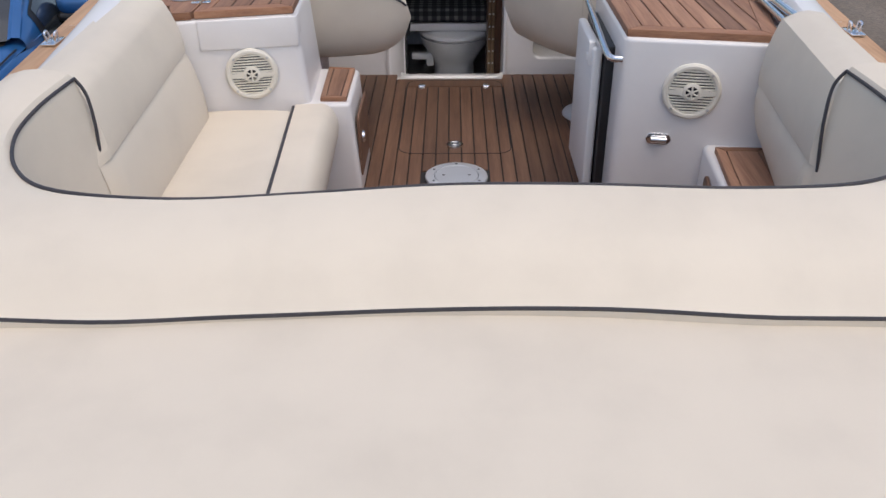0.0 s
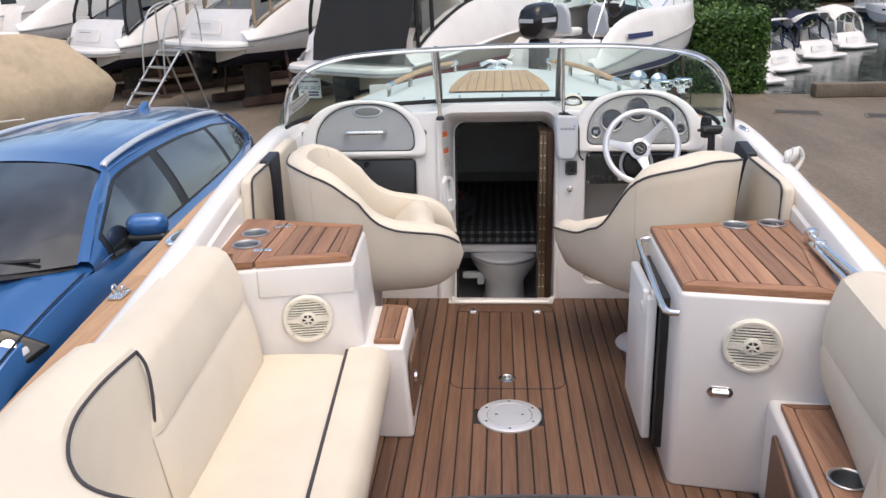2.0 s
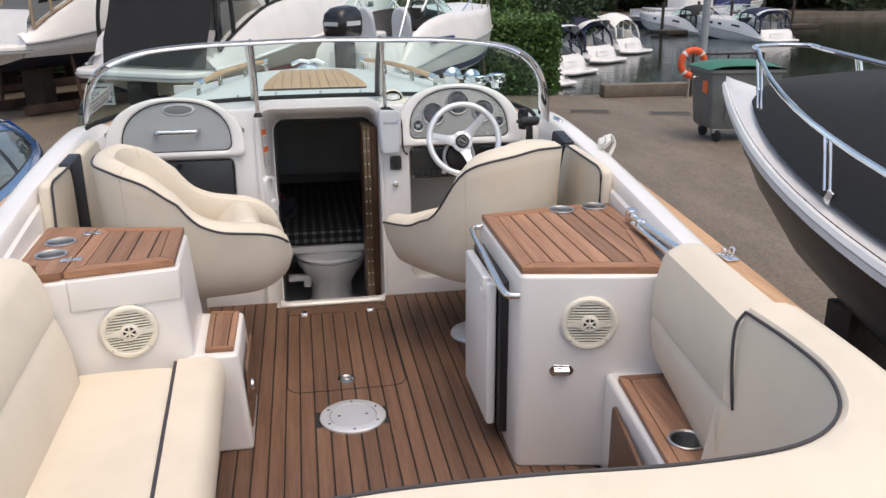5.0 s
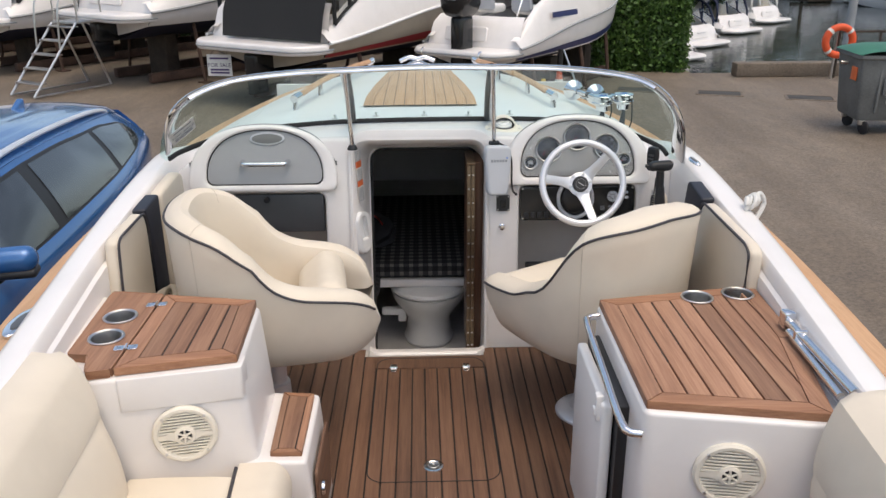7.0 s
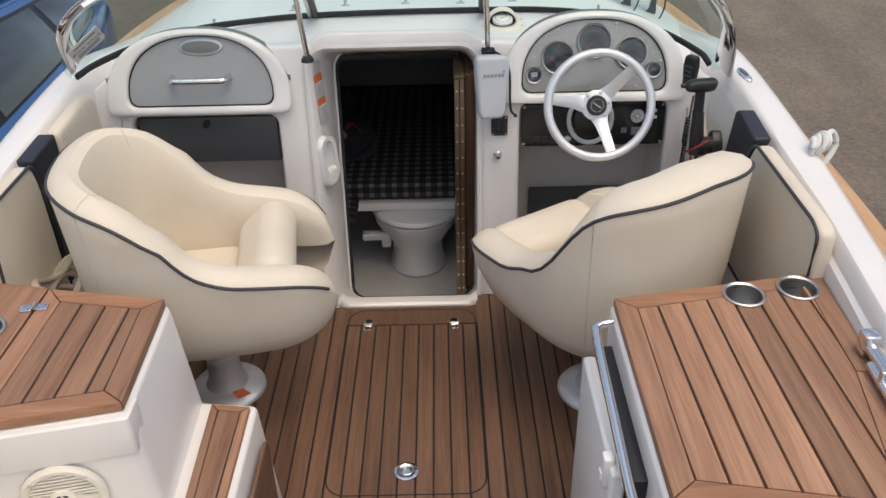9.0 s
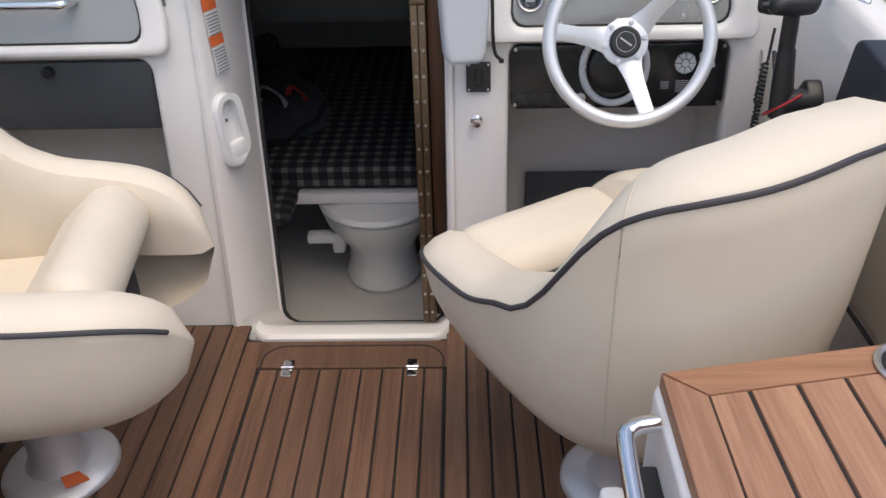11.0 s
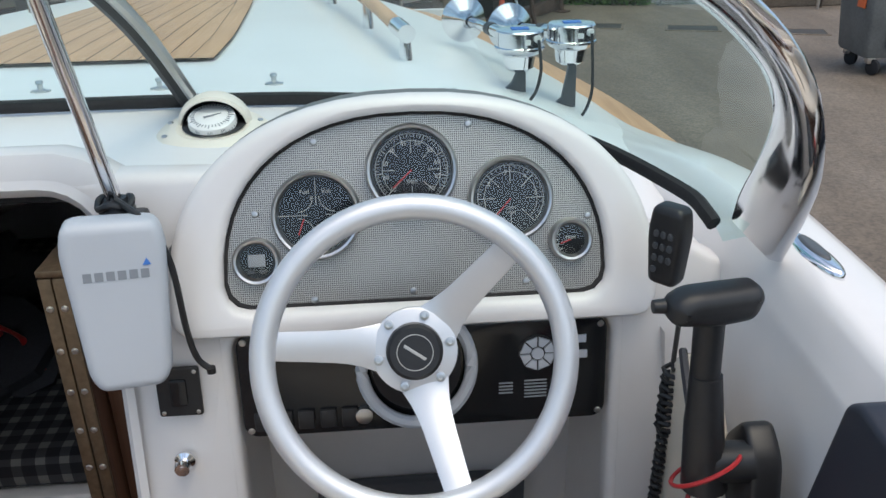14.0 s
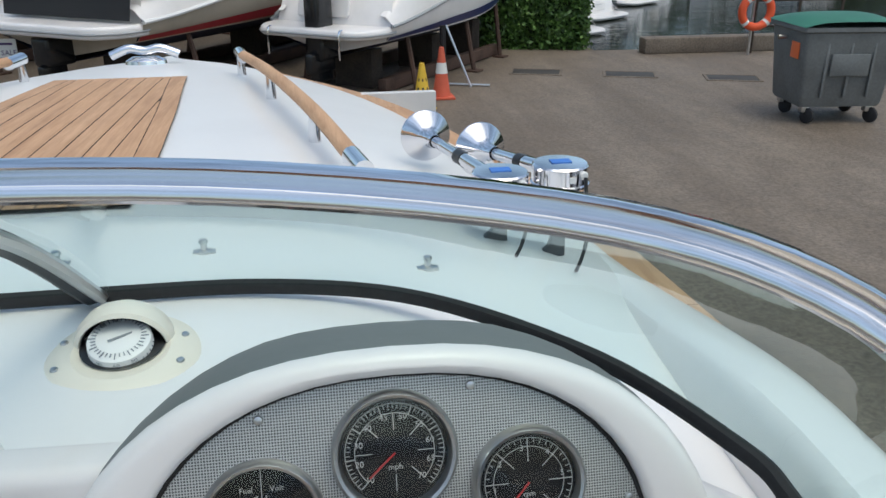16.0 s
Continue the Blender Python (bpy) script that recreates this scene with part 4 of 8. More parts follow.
# paddle clamped on the galley top by the hull side
bar = thing("boat_hook", 1.07, 2.6, 0.70, "folded chrome table leg clipped beside the galley top", "fitting")
part("tube", tube([(1.078, 2.86, 0.72), (1.055, 2.42, 0.735)], 0.0145, 12), CHROME, bar)
part("tube", tube([(1.058, 2.80, 0.712), (1.03, 2.44, 0.718)], 0.010, 12), CHROME, bar)
part("bracket", box(1.06, 1.10, 2.84, 2.88, 0.695, 0.75, 0.008), CHROME, bar)
part("clip", box(1.045, 1.085, 2.735, 2.75, 0.70, 0.745, 0.005), CHROME, bar)

# ---- wet locker to port ----
PBOX = [(-0.875, 2.662), (-0.490, 2.752), (-0.505, 3.118), (-0.985, 3.208), (-0.955, 2.77)]
wet = thing("port_unit", -0.75, 2.95, 0.0, "white moulded side unit with a hinged teak lid", "cabinet")
b = plate(rounded([(-1.03, 2.63), (-0.482, 2.738), (-0.497, 3.132), (-1.05, 3.23)], 0.03, 5), (), 0.672, 0.014, 3)
for v in b.verts:
    low = 0.5 - v.co.z / 0.672
    if v.co.x > -0.7:
        v.co.x += 0.055 * low
part("body", drilled(on_z(b, 0.333), cup_loops(((-0.893, 3.005), (-0.887, 2.868))), 0.69), GEL, wet)
b = plate(rounded([(-0.80, 2.668), (-0.478, 2.732), (-0.478, 2.80), (-0.80, 2.80)], 0.01), (), 0.10, 0.004)
part("lid_skirt", on_z(b, 0.618), GEL, wet)
teak_top(wet, [(-0.806, 2.684), (-0.490, 2.752), (-0.505, 3.118), (-0.806, 3.172)], 0.695, 0.024, 0.0605, 0.048, 0.5)
teak_top(wet, [(-0.875, 2.668), (-0.812, 2.682), (-0.812, 3.174), (-0.985, 3.206), (-0.962, 2.775), (-0.905, 2.765)], 0.695, 0.024, 0.3, 0.002, -4, cups=((-0.893, 3.005), (-0.887, 2.868)))


def butt_hinge(parent, x, y, z, rz=0.0):
    h = bmesh.new()
    h = join(h, on_z(plate(rrect(-0.032, -0.004, -0.014, 0.014, 0.006), (), 0.003, 0.001), 0))
    h = join(h, on_z(plate(rrect(0.004, 0.032, -0.014, 0.014, 0.006), (), 0.003, 0.001), 0))
    h = tube([(0, -0.016, 0.002), (0, 0.016, 0.002)], 0.0045, 8, False, h)
    for sx in (-0.024, -0.012, 0.012, 0.024):
        h = lathe([(0, 0.003), (0.003, 0.002)], 8, h, Matrix.Translation((sx, 0.007 if abs(sx) > 0.02 else -0.007, 0.001)))
    return part("hinge", moved(h, pose(x, y, z, 0, 0, rz)), CHROME, parent, "chrome hinge")


butt_hinge(wet, -0.809, 3.088, 0.698, 8)
butt_hinge(wet, -0.809, 2.80, 0.698, 8)

pstep = thing("port_step", -0.38, 2.93, 0.0, "narrow white step beside the port unit with a teak top", "step")
b = plate(rounded([(-0.50, 2.725), (-0.318, 2.722), (-0.322, 3.10), (-0.50, 3.12)], 0.02), (), 0.362, 0.012, 3)
for v in b.verts:
    if v.co.x > -0.4:
        v.co.x += 0.025 * (0.5 - v.co.z / 0.362)
part("body", on_z(b, 0.18), GEL, pstep)
teak_top(pstep, [(-0.428, 2.752), (-0.334, 2.75), (-0.336, 3.078), (-0.440, 3.092)], 0.376, 0.018, 0.2, 0.022, 0)
part("locker_door", moved(plate(rrect(-0.14, 0.14, -0.12, 0.12, 0.02), (), 0.01, 0.003), pose(-0.299, 2.90, 0.18, 90, 0, 90)), TEAK_SOLE, pstep, "teak locker door")
part("ring_latch", lathe([(0.012, 0.006), (0.02, 0.008), (0.023, 0.0)], 20, None, pose(-0.292, 2.82, 0.2, 0, 90)), CHROME, pstep)

# ---- side cushions by the helm ----


def side_cushion(sign, pts_cream, pts_navy, x, label):
    sc = thing("side_cushion", x, 3.5, 0.6, label, "cushion")
    for nm, pts, mt in (("pad", pts_cream, VINYL), ("insert", pts_navy, NAVY)):
        b = plate(rounded(pts, 0.03 if mt is VINYL else 0.012), (), 0.05, 0.018 if mt is VINYL else 0.007, 3)
        m = Matrix(((0, 0, 1, x), (1, 0, 0, 0), (0, 1, 0, 0), (0, 0, 0, 1)))
        part(nm, moved(b, m), mt, sc, "navy vinyl insert" if nm == "insert" else "")
    edge = [(x - sign * 0.026, y, z) for y, z in rounded(pts_cream, 0.03)]
    part("piping", tube(edge, 0.0048, 6, True), PIPING, sc, "charcoal piping")
    return sc


side_cushion(1, [(3.15, 0.66), (3.15, 0.815), (3.19, 0.832), (3.615, 0.842), (3.65, 0.78), (3.735, 0.56), (3.735, 0.42), (3.24, 0.42)], [(3.625, 0.849), (3.785, 0.872), (3.805, 0.862), (3.84, 0.70), (3.868, 0.52), (3.868, 0.42), (3.741, 0.42), (3.741, 0.56), (3.656, 0.782)], 1.092, "cream and navy vinyl side cushion with dark piping")
side_cushion(-1, [(3.27, 0.60), (3.30, 0.822), (3.33, 0.836), (3.58, 0.842), (3.60, 0.78), (3.60, 0.42), (3.27, 0.42)], [(3.592, 0.845), (3.76, 0.856), (3.76, 0.42), (3.612, 0.42), (3.612, 0.78)], -1.008, "cream and navy vinyl side cushion with dark piping")
fwd = thing("forward_side_cushion", -1.0, 3.85, 0.6, "cream vinyl side cushion by the glove locker", "cushion")
part("pad", moved(plate(rounded([(3.772, 0.42), (3.772, 0.855), (4.02, 0.872), (4.08, 0.85), (4.08, 0.42)], 0.03), (), 0.05, 0.018, 3), Matrix(((0, 0, 1, -1.002), (1, 0, 0, 0), (0, 1, 0, 0), (0, 0, 0, 1)))), VINYL, fwd)

# ---- bucket seats ----


STITCH = surface("seam_thread", (0.60, 0.53, 0.44), 0.7, var=0.05)


def bucket_seat(name, x, y, rz, label, bolster_up, reach, rim_table, foot, wide, back=0.285, thick=0.085):
    """A swivelling bucket seat that faces its own +y."""
    st = thing(name, x, y, 0.0, label, "seat", "swivel seats", rz)
    n = 72
    W, B, F = wide, back, reach  # half width, back and front reach of the rim

    def plan(u, grow, zf):
        """u from -1 (left arm's end) over 0 (back) to 1 (right arm's end)."""
        a = abs(u)
        if a < 0.5:
            t = a / 0.5 * math.pi / 2
            px, py = W * math.sin(t) ** 0.8, -B * math.cos(t) ** 0.8
            nx, ny = math.sin(t), -math.cos(t)
        else:
            t = (a - 0.5) / 0.5
            px, py = W * (1 - 0.10 * t * t - 0.16 * t ** 6), F * t
            nx, ny = 1, 0
        return Vector(((px + grow * nx) * (1 if u >= 0 else -1), py + grow * ny, zf))

    def height(u):
        return smooth_table(rim_table, abs(u), 0.035)

    rows, rim, seam = [], [], []
    for k in range(n + 1):
        u = -1 + 2 * k / n
        h = height(u)
        end = max(0.0, (abs(u) - 0.80) / 0.20)
        th = thick if abs(u) < 0.35 else thick + (0.105 - thick) * (abs(u) - 0.35) / 0.65
        zb = 0.335 + 0.02 * end
        drop = h - zb
        floor = min(0.46, h - 0.05)
        row = [plan(u, -0.14 + 0.03 * end, zb - 0.005), plan(u, -0.085, zb), plan(u, -0.05, zb + 0.02), plan(u, -0.02, zb + 0.08)]
        row += [plan(u, -0.012 + 0.022 * s, zb + 0.08 + (drop - 0.1) * s) for s in (0.35, 0.65, 0.9)]
        row += [plan(u, 0.012, h - 0.012), plan(u, 0.004, h + 0.002), plan(u, -0.02, h + 0.016), plan(u, -th * 0.55, h + 0.022), plan(u, -th * 0.85, h + 0.008), plan(u, -th, h - 0.025)]
        row += [plan(u, -th - 0.008 * s, h - 0.025 - (h - 0.025 - floor) * s) for s in (0.35, 0.7, 1.0)]
        if end > 0:  # the arms end in a full round
            mid_ = plan(u, -0.055, (zb + h) / 2)
            full = max(0.04, math.sqrt(max(0.0, 1 - end ** 2.6)))
            row = [mid_ + (q - mid_) * full for q in row]
        rows.append([tuple(q) for q in row])
        rim.append(row[7].lerp(row[8], 0.4) + (row[7] - plan(u, -0.055, row[7].z)).normalized() * 0.002)
    part("shell", grid(rows, None, caps=True), VINYL, st, local=True)
    part("piping", tube(rim[1:-1], 0.0048, 8), PIPING, st, "charcoal piping", local=True)
    for k in (25, 47):
        part("seam", tube([Vector(q) for q in rows[k][3:13]], 0.0016, 6), STITCH, st, "sewn seam", local=True)
    base = [(x_ * 0.93, min(y_, reach - 0.19)) for x_, y_ in [tuple(plan(-1 + 2 * k / 40, -0.08, 0).xy) for k in range(41)]]
    part("seat_pan", moved(plate(base, (), 0.05, 0.015), Matrix.Translation((0, 0, 0.355))), VINYL, st, local=True)
    cush = rounded([(-0.19, -0.17), (0.19, -0.17), (0.195, 0.13), (-0.195, 0.13)], 0.06)
    part("seat_cushion", moved(plate(cush, (), 0.11, 0.04, 4), Matrix.Translation((0, 0.02, 0.425))), VINYL, st, local=True)
    part("seat_stripe", box(-0.185, 0.185, 0.10, reach - 0.17, 0.345, 0.463, 0.03, None, 3), NAVY, st, "navy vinyl band", local=True)
    roll = plate(rrect(-0.20, 0.20, -0.095, 0.095, 0.06), (), 0.13, 0.06, 5)
    m = pose(0, reach - 0.20, 0.545, 42) if bolster_up else pose(0, reach - 0.09, 0.45, 8)
    bo = part("bolster", moved(roll, m), VINYL, st, "raised front bolster" if bolster_up else "", local=True)
    ped = part("pedestal", lathe([(0.0, 0.335), (0.11, 0.335), (0.11, 0.32), (0.045, 0.30), (0.04, 0.14), (0.052, 0.135), (0.055, 0.06), (0.07, 0.03), (0.118, 0.014), (0.125, 0.004), (0.125, 0.0)], 36, None, Matrix.Translation(foot)), ALU, st, "polished metal pedestal", local=True)
    part("sticker", moved(box(-0.025, 0.025, -0.016, 0.016, 0, 0.0012, 0), Matrix.Translation(foot) @ pose(0.0, 0.0, 0.0, 0, 0, -rz) @ pose(0.06, -0.06, 0.028, 14, 14, 45)), ORANGE, ped, "small orange sticker", local=True)
    return st


bucket_seat("helm_chair", 0.66, 3.545, 33, "cream vinyl helm bucket seat with dark piping", False, 0.362, [(0, 0.90), (0.2, 0.875), (0.29, 0.85), (0.35, 0.80), (0.39, 0.73), (0.43, 0.655), (0.47, 0.612), (0.6, 0.565), (0.8, 0.545), (1, 0.53)], (0.0, -0.01, 0), 0.318, 0.325, 0.13)
bucket_seat("passenger_chair", -0.581, 3.527, -82, "cream vinyl passenger bucket seat with its bolster raised", True, 0.43, [(0, 0.885), (0.2, 0.885), (0.28, 0.872), (0.4, 0.842), (0.46, 0.80), (0.5, 0.755), (0.56, 0.675), (0.66, 0.632), (0.87, 0.605), (1, 0.59)], (-0.05, 0.03, 0), 0.29)

# ---- dash fittings ----
glove = thing("glove_locker", -0.66, 4.22, 0.87, "grey domed glove locker lid with a chrome handle", "locker")
part("lid", on_face(plate(arch(-0.906, -0.409, 0.767, 0.988, foot=0.03), (), 0.012, 0.003), 0.006), GREY, glove)
part("lid_seal", on_face(plate(arch(-0.912, -0.403, 0.761, 0.994, foot=0.035), (arch(-0.904, -0.411, 0.769, 0.986, foot=0.03),), 0.016, 0.003), 0.004), CAULK, glove)
part("handle", tube(smooth_path([(-0.752, 4.21, 0.86), (-0.745, 4.17, 0.86), (-0.72, 4.162, 0.86), (-0.59, 4.162, 0.86), (-0.563, 4.17, 0.86), (-0.556, 4.21, 0.86)], 5), 0.0115, 12), CHROME, glove, "chrome handle")
part("badge", on_face(moved(plate([(0.075 * math.cos(a), 0.027 * math.sin(a)) for a in [2 * math.pi * k / 32 for k in range(32)]], (), 0.006, 0.002), Matrix.Translation((-0.645, 0.955, 0))), 0.014), STEEL, glove, "oval metal badge")
part("badge_face", on_face(moved(plate([(0.066 * math.cos(a), 0.02 * math.sin(a)) for a in [2 * math.pi * k / 32 for k in range(32)]], (), 0.004, 0.001), Matrix.Translation((-0.645, 0.955, 0))), 0.017), SHADE, glove)
flap = thing("locker_flap", -0.66, 4.2, 0.62, "smoked grey flap of the port locker", "locker")
part("flap", box(-0.905, -0.41, 4.205, 4.222, 0.535, 0.712, 0.01), DARKGREY, flap)
part("knob", lathe([(0, 0.02), (0.012, 0.018), (0.014, 0)], 16, None, pose(-0.66, 4.205, 0.69, 90)), BLACK, flap)

panel = thing("instrument_panel", 0.705, 4.22, 0.85, "perforated metal instrument panel with round black gauges", "dashboard")
part("plate", on_face(plate(arch(0.459, 0.953, 0.786, 1.014, foot=0.03), (), 0.012, 0.002), 0.006), PERF, panel)
part("seal", on_face(plate(arch(0.453, 0.959, 0.780, 1.020, foot=0.035), (arch(0.461, 0.951, 0.788, 1.012, foot=0.03),), 0.016, 0.003), 0.004), CAULK, panel)
LEAN_DEG = math.degrees(math.atan(0.33))


def face_at(x, z, out=0.0):
    """A pose on the panel whose z points out of it and whose y points up."""
    return Matrix.Translation((x, face_y(z) - 0.012, z)) @ pose(0, 0, 0, 90 - LEAN_DEG) @ Matrix.Translation((0, 0, out))


for sx, sz in ((0.50, 0.90), (0.58, 0.985), (0.78, 1.0), (0.935, 0.88), (0.70, 0.795), (0.57, 0.79), (0.85, 0.80)):
    part("screw", lathe([(0, 0.003), (0.004, 0.002), (0.005, 0)], 10, None, face_at(sx, sz)), STEEL, panel)


def gauge(x, z, r, marks, needle, words, a0=225, a1=-45, major=7):
    g = part("gauge", lathe([(r + 0.006, 0), (r + 0.006, 0.010), (r + 0.003, 0.014), (r, 0.013), (r - 0.003, 0.004)], 40, None, face_at(x, z)), STEEL, panel, "round black gauge in a bright bezel")
    part("dial", lathe([(0, 0.004), (r - 0.002, 0.004)], 40, None, face_at(x, z)), GLOSSBLACK, g)
    ticks = bmesh.new()
    for k in range(marks + 1 if marks else 0):
        a = radians(a0 + (a1 - a0) * k / marks)
        big = major and k % major == 0
        r0, r1 = r * (0.70 if big else 0.78), r * 0.86
        w = 0.0005 if big else 0.0003
        ticks = join(ticks, moved(box(r0, r1, -w, w, 0.0045, 0.005, 0), face_at(x, z) @ Matrix.Rotation(a, 4, "Z")))
    if marks:
        part("scale", ticks, DIALWHITE, g)
    arcs = tube([face_at(x, z, 0.0048) @ Vector((r * 0.87 * math.cos(radians(t)), r * 0.87 * math.sin(radians(t)), 0)) for t in ys(a0, a1, 40)], 0.0004, 4)
    if marks:
        part("scale_ring", arcs, DIALWHITE, g)
    if marks > 20:
        spokes = bmesh.new()
        for k in range(8):
            spokes = join(spokes, moved(box(r * 0.40, r * 0.70, -0.0004, 0.0004, 0.0045, 0.005, 0), face_at(x, z) @ Matrix.Rotation(radians(90 + 45 * k), 4, "Z")))
        part("spoke_marks", spokes, DIALWHITE, g)
        part("scale_ring", tube([face_at(x, z, 0.0048) @ Vector((r * 0.70 * math.cos(radians(t)), r * 0.70 * math.sin(radians(t)), 0)) for t in ys(a0, a1, 40)], 0.0004, 4), DIALWHITE, g)
    if needle is not None:
        part("needle", moved(box(0, r * 0.62, -0.0009, 0.0009, 0.006, 0.007, 0), face_at(x, z) @ Matrix.Rotation(radians(needle), 4, "Z")), RED, g)
    for body, wx, wz, size in words:
        lettering(body, size, DIALWHITE, face_at(x, z, 0.0052) @ Matrix.Translation((wx, wz, 0)), g, "dial_number")
    gl = part("gauge_glass", lathe([(0, 0.0115), (r * 0.6, 0.0112), (r, 0.010)], 32, None, face_at(x, z)), GLASS_CLEAR, g)
    gl.visible_shadow = False
    return g


def around(labels, r, a0, a1, size):
    out = []
    for k, s in enumerate(labels):
        a = radians(a0 + (a1 - a0) * k / (len(labels) - 1))
        out.append((s, r * math.cos(a), r * math.sin(a), size))
    return out


g = gauge(0.704, 0.946, 0.054, 48, 222, around(["10", "20", "30", "40", "45", "50", "55", "60", "65", "70"], 0.035, 225, -45, 0.0085) + [("mph", 0, -0.014, 0.008)])
g = gauge(0.832, 0.906, 0.050, 30, 228, around(["1", "2", "3", "4", "5"], 0.034, 190, 10, 0.0085) + [("rpm", 0, -0.012, 0.0075), ("x1000", 0, -0.019, 0.005)], major=5)
g = gauge(0.579, 0.896, 0.052, 0, None, [("Fuel", -0.014, 0.03, 0.0075), ("Volt", 0.014, 0.03, 0.0075), ("F", -0.006, 0.021, 0.007)], 90, 91, 0)
cross = bmesh.new()
for k in range(4):
    cross = join(cross, moved(box(0.012, 0.05, -0.0004, 0.0004, 0.0045, 0.005, 0), face_at(0.579, 0.896) @ Matrix.Rotation(radians(90 * k), 4, "Z")))
    cx_, cz_ = 0.034 * math.cos(radians(45 + 90 * k)), 0.034 * math.sin(radians(45 + 90 * k))
    cross = tube([face_at(0.579, 0.896, 0.0048) @ Vector((cx_ + 0.02 * math.cos(radians(180 + 90 * k + t)), cz_ + 0.02 * math.sin(radians(180 + 90 * k + t)), 0)) for t in ys(0, 90, 8)], 0.0005, 4, False, cross)
part("scale_cross", cross, DIALWHITE, g)
part("needle", moved(box(0, 0.022, -0.0009, 0.0009, 0.006, 0.007, 0), face_at(0.555, 0.872) @ Matrix.Rotation(radians(70), 4, "Z")), RED, g)
g = gauge(0.499, 0.842, 0.025, 0, None, [], 90, 91, 0)
part("display", moved(box(-0.011, 0.011, -0.007, 0.009, 0.0045, 0.006, 0.0005), face_at(0.499, 0.842)), GREY, g)
part("button", moved(box(-0.012, -0.003, -0.016, -0.011, 0.0045, 0.007, 0.001), face_at(0.499, 0.842)), DARKGREY, g)
part("button", moved(box(0.003, 0.012, -0.016, -0.011, 0.0045, 0.007, 0.001), face_at(0.499, 0.842)), DARKGREY, g)
gauge(0.910, 0.851, 0.023, 12, 200, [("TRIM", 0, 0.002, 0.0065)], 225, 135, 3)

switches = thing("switch_panel", 0.71, 4.17, 0.65, "glossy black switch panel below the gauges", "panel")
part("plate", on_face(plate(rrect(0.458, 0.966, 0.585, 0.738, 0.02), (), 0.012, 0.003), -0.012), GLOSSBLACK, switches)


def low_at(x, z, out=0.0):
    return Matrix.Translation((x, face_y(z) + 0.006, z)) @ pose(0, 0, 0, 90 - 6.7) @ Matrix.Translation((0, 0, out))


keypad = part("keypad", lathe([(0.027, 0.0), (0.027, 0.002), (0.0, 0.002)], 32, None, low_at(0.868, 0.69)), BLACK, switches)
for k in range(8):
    a = 45 * k + 22.5
    wedge = [(0.011 * math.cos(radians(a - 17)), 0.011 * math.sin(radians(a - 17))), (0.025 * math.cos(radians(a - 20)), 0.025 * math.sin(radians(a - 20))), (0.025 * math.cos(radians(a + 20)), 0.025 * math.sin(radians(a + 20))), (0.011 * math.cos(radians(a + 17)), 0.011 * math.sin(radians(a + 17)))]
    part("key", moved(plate(wedge, (), 0.004, 0.0008), low_at(0.868, 0.69, 0.003)), PALEGREY, keypad)
part("key", lathe([(0.0085, 0.0), (0.0085, 0.005), (0, 0.005)], 20, None, low_at(0.868, 0.69)), PALEGREY, keypad)
for dx, dz in ((0.04, 0.018), (0.06, 0.018), (0.042, -0.005), (0.062, -0.005)):
    part("key", moved(box(-0.008, 0.008, -0.006, 0.006, 0, 0.003, 0.001), low_at(0.868 + dx, 0.69 + dz)), PALEGREY, switches)
for k in range(6):
    part("text_bar", moved(box(-0.016, 0.016, -0.0012, 0.0012, 0, 0.0006, 0), low_at(0.866, 0.648 - 0.005 * k)), PRINT, switches)
for k in range(4):
    part("text_bar", moved(box(-0.010, 0.010, -0.0012, 0.0012, 0, 0.0006, 0), low_at(0.824, 0.646 - 0.005 * k)), PRINT, switches)
for k in range(5):
    part("rocker_switch", moved(box(-0.011, 0.011, -0.014, 0.014, 0, 0.006, 0.002), low_at(0.485 + 0.03 * k, 0.61)), BLACK, switches)
part("ignition", lathe([(0.012, 0), (0.012, 0.008), (0.004, 0.010), (0, 0.010)], 20, None, low_at(0.625, 0.612)), STEEL, switches)
part("column_collar", lathe([(0.062, 0), (0.06, 0.02), (0.045, 0.03), (0, 0.03)], 36, None, low_at(0.70, 0.685)), BLACK, switches)
part("collar_ring", tube([low_at(0.70, 0.685, 0.012) @ Vector((0.075 * math.cos(t), 0.085 * math.sin(t), 0)) for t in [2 * math.pi * k / 40 for k in range(40)]], 0.009, 8, True), PALEGREY, switches)
for sx, sz in ((0.468, 0.595), (0.956, 0.595), (0.468, 0.728), (0.956, 0.728)):
    part("screw", lathe([(0, 0.002), (0.004, 0.0015), (0.005, 0)], 10, None, low_at(sx, sz)), STEEL, switches)

# steering wheel
WHEEL = Matrix.Translation((0.694, 4.006, 0.806)) @ pose(0, 0, 0, 90 - 22)
DISH = -0.058
wheel = thing("steering_wheel", 0.695, 4.06, 0.78, "silver three-spoke steering wheel with a black hub", "steering wheel")
part("rim", tube([WHEEL @ Vector((0.169 * math.cos(t), 0.169 * math.sin(t), 0)) for t in [2 * math.pi * k / 72 for k in range(72)]], 0.0145, 14, True, None, 1.0, WHEEL.col[2].xyz), ALU, wheel, "satin silver rim")
SPOKE = [(0.0, 0.034), (0.02, 0.033), (0.045, 0.028), (0.06, 0.0235), (0.075, 0.0205), (0.09, 0.019), (0.11, 0.018), (0.14, 0.0168), (0.166, 0.016)]
